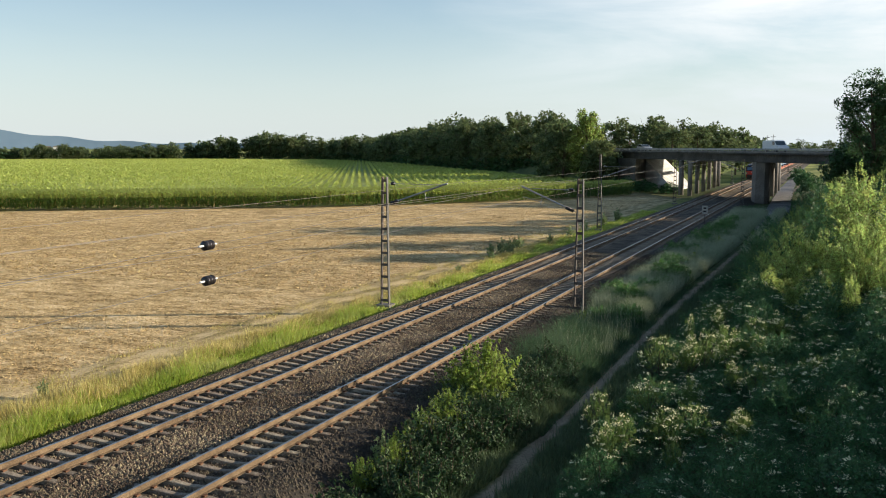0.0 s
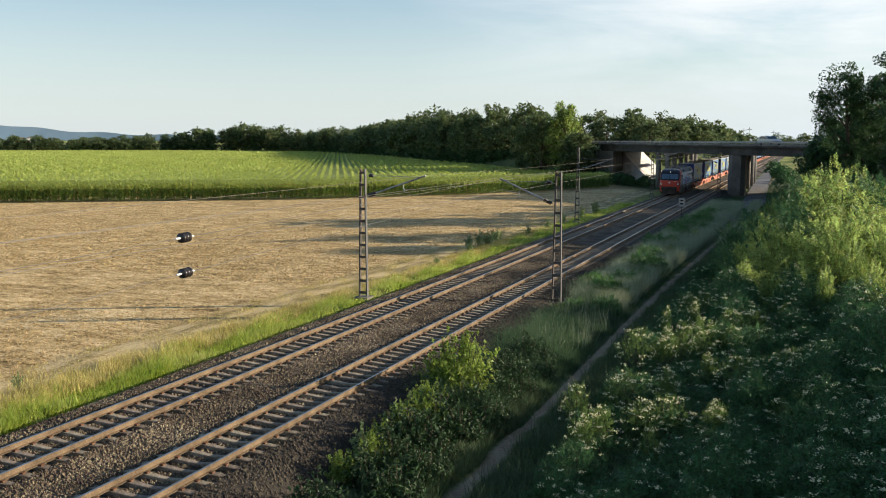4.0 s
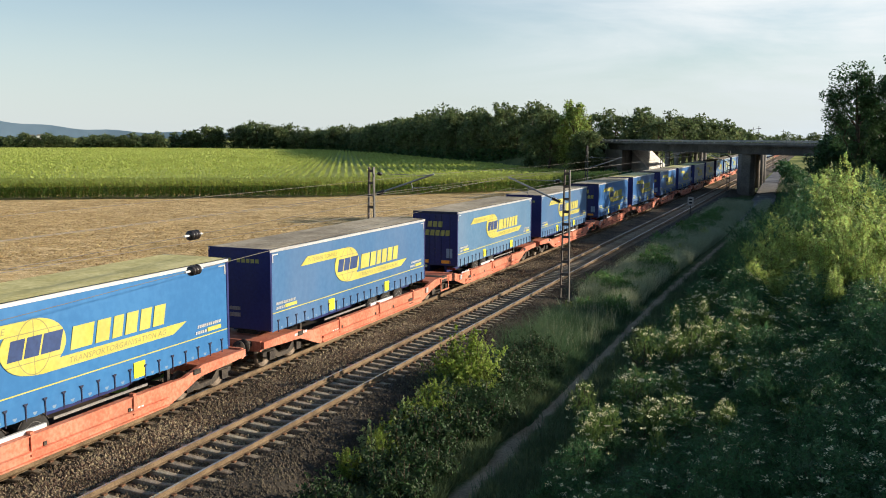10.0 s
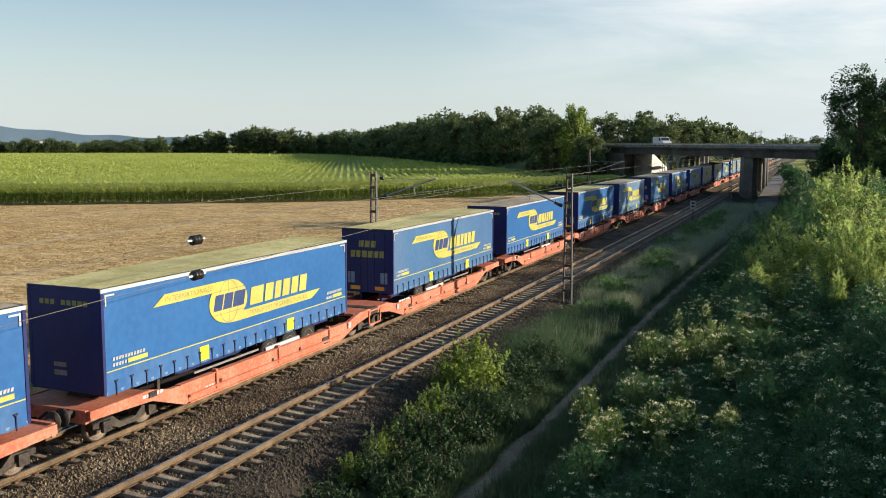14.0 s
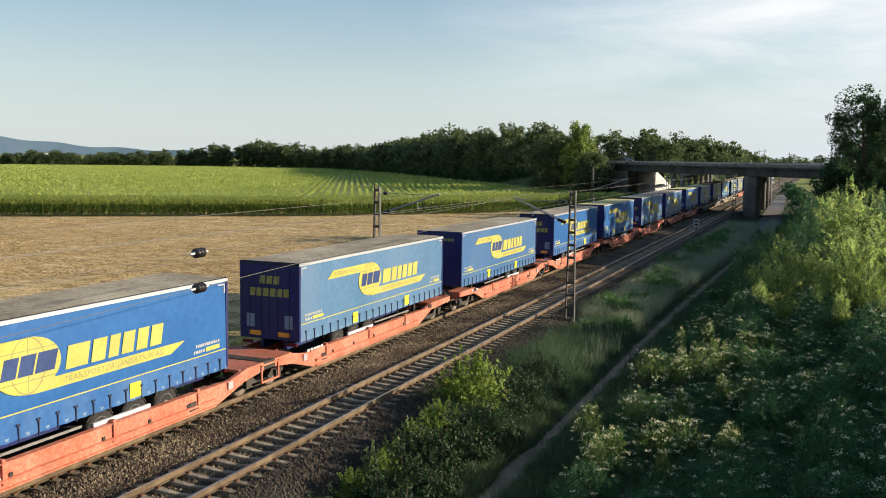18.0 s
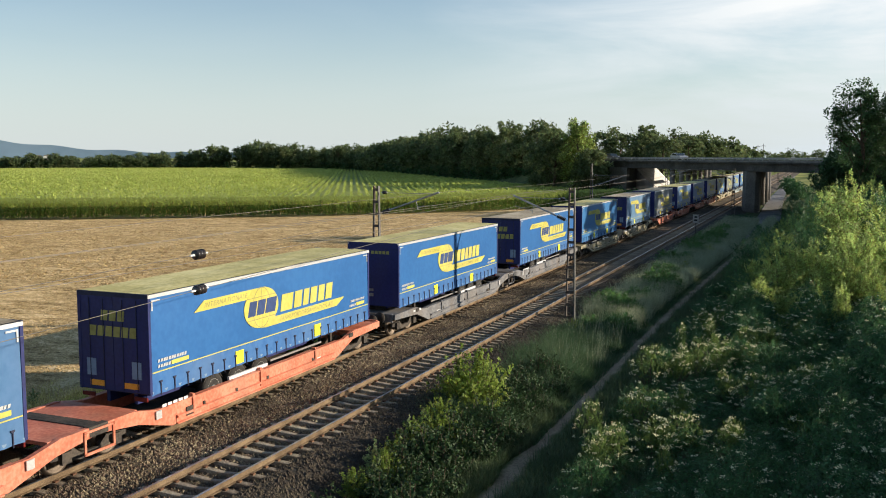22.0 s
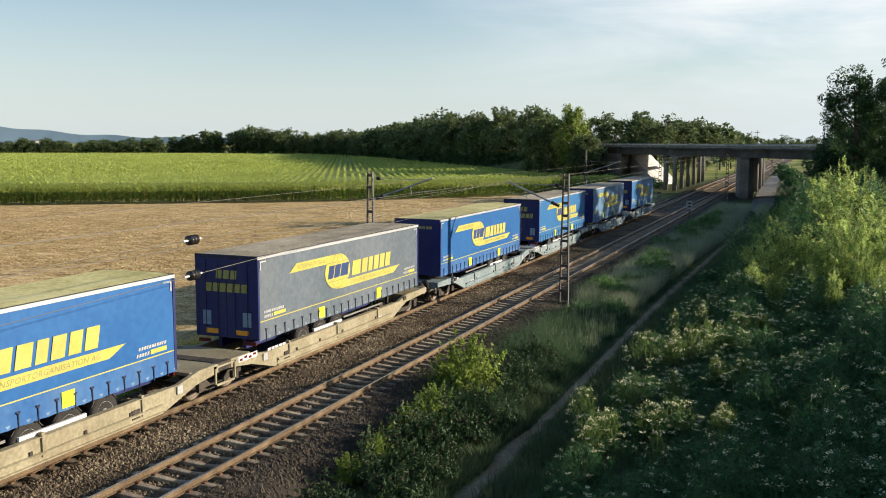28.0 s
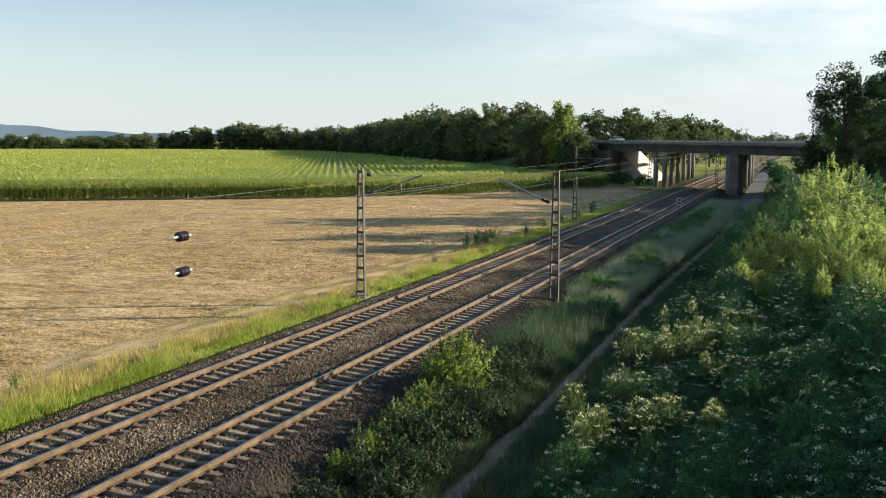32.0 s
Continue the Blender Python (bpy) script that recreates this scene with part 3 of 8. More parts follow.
# ---- railway ----
def make_ballast():
    prof = [(-22.0, -0.78), (-21.4, -0.62), (-20.75, -0.30), (-20.3, -0.235), (-19.9, -0.195), (-19.55, -0.27), (-18.6, -0.30), (-17.62, -0.27), (-17.3, -0.195), (-16.9, -0.235), (-16.5, -0.26),
            (-16.0, -0.26), (-15.6, -0.195), (-15.25, -0.28), (-14.2, -0.31), (-13.3, -0.28), (-12.95, -0.2), (-12.5, -0.245), (-12.05, -0.34), (-11.4, -0.62), (-10.8, -0.84)]
    ys = list(np.arange(8, 90, 0.4)) + list(np.arange(90, 240, 3.0)) + [300, 500, 900, 1600]
    ys = [-80, -20] + ys
    P = np.zeros((len(ys), len(prof), 3))
    for i, y in enumerate(ys):
        for j, (x, z) in enumerate(prof):
            k = 0.03 if 8 <= y <= 90 else 0
            P[i, j] = x + k * 3 * noise.noise((x, y * 0.8, 3)), y, z + k * noise.noise((x * 2.1, y * 1.7, 0))
    bed = tagged(new("ballast_bed", grid_mesh("ballast_bed", P, M["ballast"])), "brown-grey ballast bed under both tracks", "ballast", kind="structure")
    # loose stones on the bed, where they can be seen singly
    rng = np.random.default_rng(3)
    n = 110000
    u = rng.random(n)
    y = 12 + 60 * u ** 1.6
    x = rng.uniform(-21.5, -11.2, n)
    xs, zs = zip(*prof)
    z = np.interp(x, xs, zs) + 0.012
    near_rail = np.min(np.abs(x[:, None] - np.array([XL - 0.75, XL + 0.75, XR - 0.75, XR + 0.75])[None]), 1) < 0.11
    keep = ~near_rail
    x, y, z = x[keep], y[keep], z[keep]
    n = len(x)
    s = rng.uniform(0.028, 0.072, n)
    # each stone: a squashed, uneven octahedron
    base = np.array([(1, 0, 0), (0, 1, 0), (-1, 0, 0), (0, -1, 0), (0, 0, 1)], float)
    V = base[None] * rng.uniform(0.6, 1.25, (n, 5, 1)) * s[:, None, None]
    a = rng.uniform(0, 6.28, n)
    c, sn = np.cos(a)[:, None], np.sin(a)[:, None]
    X = V[..., 0] * c - V[..., 1] * sn + x[:, None]
    Y = V[..., 0] * sn + V[..., 1] * c + y[:, None]
    Z = V[..., 2] * 0.8 + z[:, None] - 0.008
    Z[:, :4] -= s[:, None] * rng.uniform(-0.1, 0.5, (n, 4))
    W = np.stack([X, Y, Z], -1)
    F = (np.arange(n)[:, None, None] * 5 + np.array([(0, 1, 4), (1, 2, 4), (2, 3, 4), (3, 0, 4)])[None]).reshape(-1, 3)
    me = bpy.data.meshes.new("ballast_stones")
    me.from_pydata(W.reshape(-1, 3).tolist(), [], F.tolist())
    me.materials.append(M["stone"])
    tagged(part("ballast_stones", me, None, bed), kind="stuff")


def darken_shoulder(m):
    """Darkens the ballast on the shoulder beside the path, with an uneven border."""
    nt = m.node_tree
    N, L = nt.nodes.new, nt.links.new
    bs = nt.nodes["Principled BSDF"]
    src = bs.inputs["Base Color"].links[0].from_socket
    tc, sep, mr, nz, ad, mx = N("ShaderNodeTexCoord"), N("ShaderNodeSeparateXYZ"), N("ShaderNodeMapRange"), N("ShaderNodeTexNoise"), N("ShaderNodeMath"), N("ShaderNodeMix")
    nz.inputs["Scale"].default_value = 0.5
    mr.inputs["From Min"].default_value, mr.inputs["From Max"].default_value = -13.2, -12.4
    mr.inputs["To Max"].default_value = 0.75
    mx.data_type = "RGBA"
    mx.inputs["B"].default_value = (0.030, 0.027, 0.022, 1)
    L(tc.outputs["Object"], sep.inputs["Vector"])
    L(tc.outputs["Object"], nz.inputs["Vector"])
    L(sep.outputs["X"], ad.inputs[0])
    L(nz.outputs["Fac"], ad.inputs[1])
    L(ad.outputs[0], mr.inputs["Value"])
    L(mr.outputs["Result"], mx.inputs["Factor"])
    L(src, mx.inputs["A"])
    L(mx.outputs["Result"], bs.inputs["Base Color"])


make_ballast()
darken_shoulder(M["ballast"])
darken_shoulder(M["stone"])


def rail_section():
    h = [(-0.075, -0.172), (0.075, -0.172), (0.075, -0.160), (0.012, -0.145), (0.012, -0.045), (0.036, -0.034), (0.036, -0.006), (0.028, 0.0),
         (-0.028, 0.0), (-0.036, -0.006), (-0.036, -0.034), (-0.012, -0.045), (-0.012, -0.145), (-0.075, -0.160)]
    return h


def sleeper_mesh():
    bm = bmesh.new()
    # concrete sleeper: raised rail seats, dipped middle
    st = [(-1.3, 0.21, 0.30), (-1.0, 0.225, 0.30), (-0.75, 0.23, 0.29), (-0.45, 0.215, 0.26), (0, 0.175, 0.22), (0.45, 0.215, 0.26), (0.75, 0.23, 0.29), (1.0, 0.225, 0.30), (1.3, 0.21, 0.30)]
    rings = []
    for x, h, w in st:
        t = -0.178 - (0.23 - h)
        rings.append([bm.verts.new(p) for p in ((x, -w / 2, -0.40), (x, -w * 0.38, t - 0.01), (x, -w * 0.30, t), (x, w * 0.30, t), (x, w * 0.38, t - 0.01), (x, w / 2, -0.40))])
    for a, b in zip(rings, rings[1:]):
        for i in range(5):
            bm.faces.new((a[i], a[i + 1], b[i + 1], b[i]))
    bm.faces.new(rings[0])
    bm.faces.new(rings[-1][::-1])
    return data("sleeper", bm, M["sleeper"])


def clips_mesh():
    bm = bmesh.new()
    for r in (-0.75, 0.75):
        for s in (-1, 1):
            box(bm, r + s * 0.115 - 0.045, r + s * 0.115 + 0.045, -0.06, 0.06, -0.19, -0.142)
    return data("rail_clips", bm, M["clip"])


def make_track(x, label):
    tr = thing("railway_track", pose(x, 0, 0), label, "track", "parallel tracks", "structure")
    for r in (-0.75, 0.75):
        bm = bmesh.new()
        sec = rail_section()
        ys = [-80, 1500]
        prism(bm, [(r + a, b) for a, b in sec], "y", *ys)
        me = data("rail", bm, [M["rail_side"], M["rail_head"]])
        for p in me.polygons:
            if p.center.z > -0.008 and abs(p.normal.z) > 0.5:
                p.material_index = 1
        part("rail", me, None, tr, "rusty rail with a bright worn head")
    return tr


track_left = make_track(XL, "rusty rails on grey concrete sleepers, the train's track")
track_right = make_track(XR, "rusty rails on grey concrete sleepers, empty track")


# ---- bridge ----
DEPTH = 40.0                     # across the bridge, along the tracks


def near_edge(x):
    """y of the bridge's near edge, which crosses the tracks at a slant."""
    return 155.0 - 1.5 * (x + 10.5)


def slab(bm, x0, x1, in0, in1, z0, z1):
    """A slanting slab from x0 to x1, in0 and in1 metres behind the near edge."""
    prism(bm, [(x0, near_edge(x0) + in0), (x1, near_edge(x1) + in0), (x1, near_edge(x1) + in1), (x0, near_edge(x0) + in1)], "z", z0, z1)


def make_bridge():
    br = thing("road_bridge", None, "grey concrete motorway bridge on round columns over the railway", "bridge", "", "structure")
    D = DEPTH
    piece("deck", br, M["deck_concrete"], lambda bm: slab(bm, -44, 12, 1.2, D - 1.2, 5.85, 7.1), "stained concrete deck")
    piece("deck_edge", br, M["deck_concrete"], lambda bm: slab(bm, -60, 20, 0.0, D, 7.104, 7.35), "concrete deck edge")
    piece("carriageway", br, M["asphalt"], lambda bm: slab(bm, -60, 20, 2.0, D - 2.0, 7.354, 7.40), "dark asphalt carriageway")
    for o in (0.05, D - 0.65):
        piece("edge_beam", br, M["concrete"], lambda bm: slab(bm, -60, 20, o, o + 0.6, 7.354, 7.56), "concrete edge beam")
        for z, r in ((8.0, 0.05), (7.78, 0.03)):
            piece("handrail", br, M["galv"], lambda bm: bar(bm, (-60, near_edge(-60) + o + 0.3, z), (20, near_edge(20) + o + 0.3, z), r), "galvanised handrail")
    bm = bmesh.new()
    box(bm, -0.05, 0.05, -0.05, 0.05, 7.55, 8.0)
    post = part("railing_post", bm, M["galv"], br)
    post.matrix_basis = pose(-59, near_edge(-59) + 0.35, 0)
    for i in range(1, 72):
        again(post, pose(-59 + i * 1.1, near_edge(-59 + i * 1.1) + 0.35, 0))
    piece("guard_rail", br, M["galv"], lambda bm: slab(bm, -60, 20, 2.2, 2.35, 7.75, 8.05), "galvanised guard rail")

    def column(x, y, r):
        piece("column", br, M["concrete"], lambda bm: lathe(bm, [(-1.2, r), (5.85, r)], (x, y, 0), "z", 20), "round concrete column", True)
    for y in (178.0, 188.0, 198.0, 208.0, 218.0, 226.0):
        column(-24.3, y, 0.42)
    column(-26.6, 182.5, 0.5)
    piece("pier", br, M["concrete"], lambda bm: prism(bm, [(-11.7, 158.0), (-11.1, 157.3), (-9.7, 157.3), (-9.1, 158.0), (-9.1, 163), (-9.7, 163.7), (-11.1, 163.7), (-11.7, 163)], "z", -1.2, 5.846), "massive concrete pier")
    for y in (183, 196, 205):
        column(-10.0, y, 0.5)
    piece("cap_beam", br, M["concrete"], lambda bm: box(bm, -24.9, -23.7, 177, 227, 5.3, 5.846))
    piece("abutment", br, M["concrete"], lambda bm: slab(bm, -44.0, -38.5, 0.8, D - 0.8, -1.2, 5.846), "grey concrete abutment")
    piece("abutment", br, M["concrete"], lambda bm: slab(bm, 5.0, 11.5, 0.8, D - 0.8, -1.2, 5.846), "grey concrete abutment")

    def paving(bm):
        lo = [bm.verts.new((x, near_edge(x) + o, z)) for x, o, z in ((-38.4, 12, 5.5), (-29.8, 12, -0.75), (-29.8, D - 2, -0.75), (-38.4, D - 2, 5.5))]
        hi = [bm.verts.new((x, near_edge(x) + o, -1.2)) for x, o in ((-38.4, 12), (-29.8, 12), (-29.8, D - 2), (-38.4, D - 2))]
        bm.faces.new(lo)
        for i in range(4):
            bm.faces.new((lo[i], lo[(i + 1) % 4], hi[(i + 1) % 4], hi[i]))
    piece("slope_paving", br, M["pale_concrete"], paving, "pale paved slope with painted scrawls under the bridge")

    # the road's banks on either side
    def bank(bm, xa, xb):
        rings = []
        for x in (xa, xb):
            y = near_edge(x)
            rings.append([bm.verts.new(p) for p in ((x - 9, y - 13.5, -1.1), (x, y, 7.3), (x, y + D, 7.3), (x + 9, y + D + 13.5, -1.1))])
        a, b = rings
        for i in range(3):
            bm.faces.new((a[i], a[i + 1], b[i + 1], b[i]))
        for r in rings:
            bm.faces.new(r)
    for xa, xb in ((-900, -44.1), (12.1, 900)):
        t = thing("road_bank", None, "grassy bank that carries the road to the bridge", "embankment", "", "structure")
        piece("slope", t, M["turf"], lambda bm: bank(bm, xa, xb))
        piece("carriageway", t, M["asphalt"], lambda bm: slab(bm, -899 if xa < 0 else 20.01, -60.01 if xa < 0 else 899, 2, D - 2, 7.31, 7.40), "dark asphalt carriageway")
    return br


M["turf"] = material("rough_turf", [(0.04, 0.06, 0.018), (0.07, 0.10, 0.028), (0.12, 0.13, 0.045)], 0.3, 4, 0.95, 0, 0.6, 8)
make_bridge()


# ---- overhead line ----
def make_mast(x, y, side, top=6.5, label="", w1=0.13):
    """A lattice mast: two channels with battens, on a concrete foot; side: -1 arm towards smaller x."""
    t = thing("catenary_mast", pose(x, y, -0.8), label or "weathered steel lattice catenary mast on a concrete foot", "catenary mast", "catenary masts")
    h = top + 0.8
    w0 = 0.23
    piece("foundation", t, M["concrete"], lambda bm: box(bm, -0.4, 0.4, -0.4, 0.4, -0.5, 0.28), "concrete foundation block")
    for s in (-1, 1):
        def leg(bm):
            a = [bm.verts.new(p) for p in ((s * w0 - 0.03, -0.10, 0.2), (s * w0 + 0.03, -0.10, 0.2), (s * w0 + 0.03, 0.10, 0.2), (s * w0 - 0.03, 0.10, 0.2))]
            b = [bm.verts.new(p) for p in ((s * w1 - 0.03, -0.10, h), (s * w1 + 0.03, -0.10, h), (s * w1 + 0.03, 0.10, h), (s * w1 - 0.03, 0.10, h))]
            for i in range(4):
                bm.faces.new((a[i], a[(i + 1) % 4], b[(i + 1) % 4], b[i]))
            bm.faces.new(b)
        # right-hand channel is paler: sunlight on that side is put into its colour
        piece("channel", t, M["mast_sunlit" if s > 0 else "mast"], leg)
    n = 11
    for i in range(n):
        z = 0.5 + (h - 0.7) * i / (n - 1)
        w = w0 + (w1 - w0) * (z / h)
        piece("batten", t, M["mast"], lambda bm: box(bm, -w, w, -0.105, -0.09, z - 0.07, z + 0.07))
    return t


def insulator(name, parent, p, way, n=6, r=0.07, pitch=0.045, caps=0.09):
    """A string of ribbed sheds along way, with metal caps."""
    q = Vector(way).normalized().to_track_quat("X", "Z").to_matrix().to_4x4()
    m = Matrix.Translation(p) @ q
    prof = []
    L_ = n * pitch
    for i in range(n):
        k = -L_ / 2 + i * pitch
        prof += [(k, r * 0.34), (k + pitch * 0.22, r * 0.36), (k + pitch * 0.34, r), (k + pitch * 0.62, r), (k + pitch * 0.80, r * 0.36)]
    o = piece(name, parent, M["insulator"], lambda bm: lathe(bm, prof, (0, 0, 0), "x", 12), "dark ribbed insulator", True)
    o.matrix_basis = m
    for s in (-1, 1):
        c = piece("end_cap", o, M["cap"], lambda bm: bar(bm, (s * L_ / 2, 0, 0), (s * (L_ / 2 + caps), 0, 0), r * 0.22, 8), "pale metal end cap")
    return o


def cantilever(t, side, reach, z_foot, z_end, z_tie):
    """Tube arm with insulators; heights above the rail, the mast's own space starts 0.8 m lower."""
    d = 0.8
    a, b = Vector((side * 0.2, 0, z_foot + d)), Vector((side * reach, 0, z_end + d))
    w = (b - a).normalized()
    insulator("insulator", t, a + w * 0.4, w, 8, 0.11, 0.06)
    piece("cantilever_tube", t, M["galv"], lambda bm: bar(bm, a + w * 0.68, b, 0.05, 8), "slim weathered tube")
    c = Vector((side * 0.2, 0, z_tie + d))
    e = a + w * ((b - a).length * 0.93)
    u = (e - c).normalized()
    insulator("insulator", t, c + u * 0.3, u, 5, 0.10)
    piece("top_tie", t, M["galv"], lambda bm: bar(bm, c + u * 0.48, e, 0.018, 6))
    k = a + w * ((b - a).length * 0.62)
    piece("registration_arm", t, M["galv"], lambda bm: (bar(bm, k, k + Vector((side * 0.1, 0, -0.45)), 0.02, 6), bar(bm, k + Vector((side * 0.1, 0, -0.30)), Vector((side * (reach - 0.1), 0, 5.5 + d)), 0.015, 6)))


MASTS_L = [(-22.4, 45.0), (-22.5, 96.5), (-22.5, 148.0), (-22.5, 240.0), (-22.5, 300)]
MASTS_R = [(-11.9, 46.7), (-11.9, 143.5), (-11.9, 240.0), (-11.9, 300)]
for x, y in MASTS_L:
    t = make_mast(x, y, 1, *((7.4, "", 0.06) if y == 96.5 else ()))
    cantilever(t, 1, 3.7, 5.0, 6.2, 6.15)
for x, y in MASTS_R:
    t = make_mast(x, y, -1)
    cantilever(t, -1, 3.2, 4.75, 6.05, 5.9)


def make_wire(name, pts, r, label, mat="wire"):
    t = thing(name, None, label, "overhead wire", "overhead wires")

    def run(bm):
        tube(bm, pts, r)
    piece("strand", t, M[mat], run)
    return t


def sagged(x, ys, z, sag):
    pts = []
    for a, b in zip(ys, ys[1:]):
        for i in range(8):
            u = i / 8
            pts.append((x, a + (b - a) * u, z - sag * 4 * u * (1 - u)))
    return pts + [(x, ys[-1], z)]


for x, ys in ((XL, [-20, 45, 96.5, 148, 240, 300]), (XR, [-20, 46.7, 95, 143.5, 240, 300])):
    make_wire("messenger_wire", sagged(x - 0.2, ys, 6.2, 0.12), 0.007, "thin bronze messenger wire over the track")
    make_wire("contact_wire", [(x - 0.2, ys[0], 5.5), (x + 0.2, ys[1], 5.48), (x - 0.2, ys[2], 5.5), (x + 0.2, ys[3], 5.5), (x, ys[4], 5.5), (x, ys[5], 5.5)], 0.008, "thin copper contact wire over the track")
# the wires that leave the right track towards their anchor, cut by insulators
for za, zb, lab in ((6.05, 6.17, "upper"), (5.47, 5.47, "lower")):
    A, B = Vector((-15.0, 46.7, za)), Vector((-11.26, 14.77, zb))
    way = (B - A).normalized()
    t = make_wire("anchor_wire", [A, B - way * 0.22], 0.007, "thin wire running to its anchor, cut by an insulator")
    insulator("insulator", t, B, way, 3, 0.10, 0.11, 0.16)
    piece("strand", t, M["wire"], lambda bm: bar(bm, B + way * 0.25, B + way * 40, 0.006, 5))


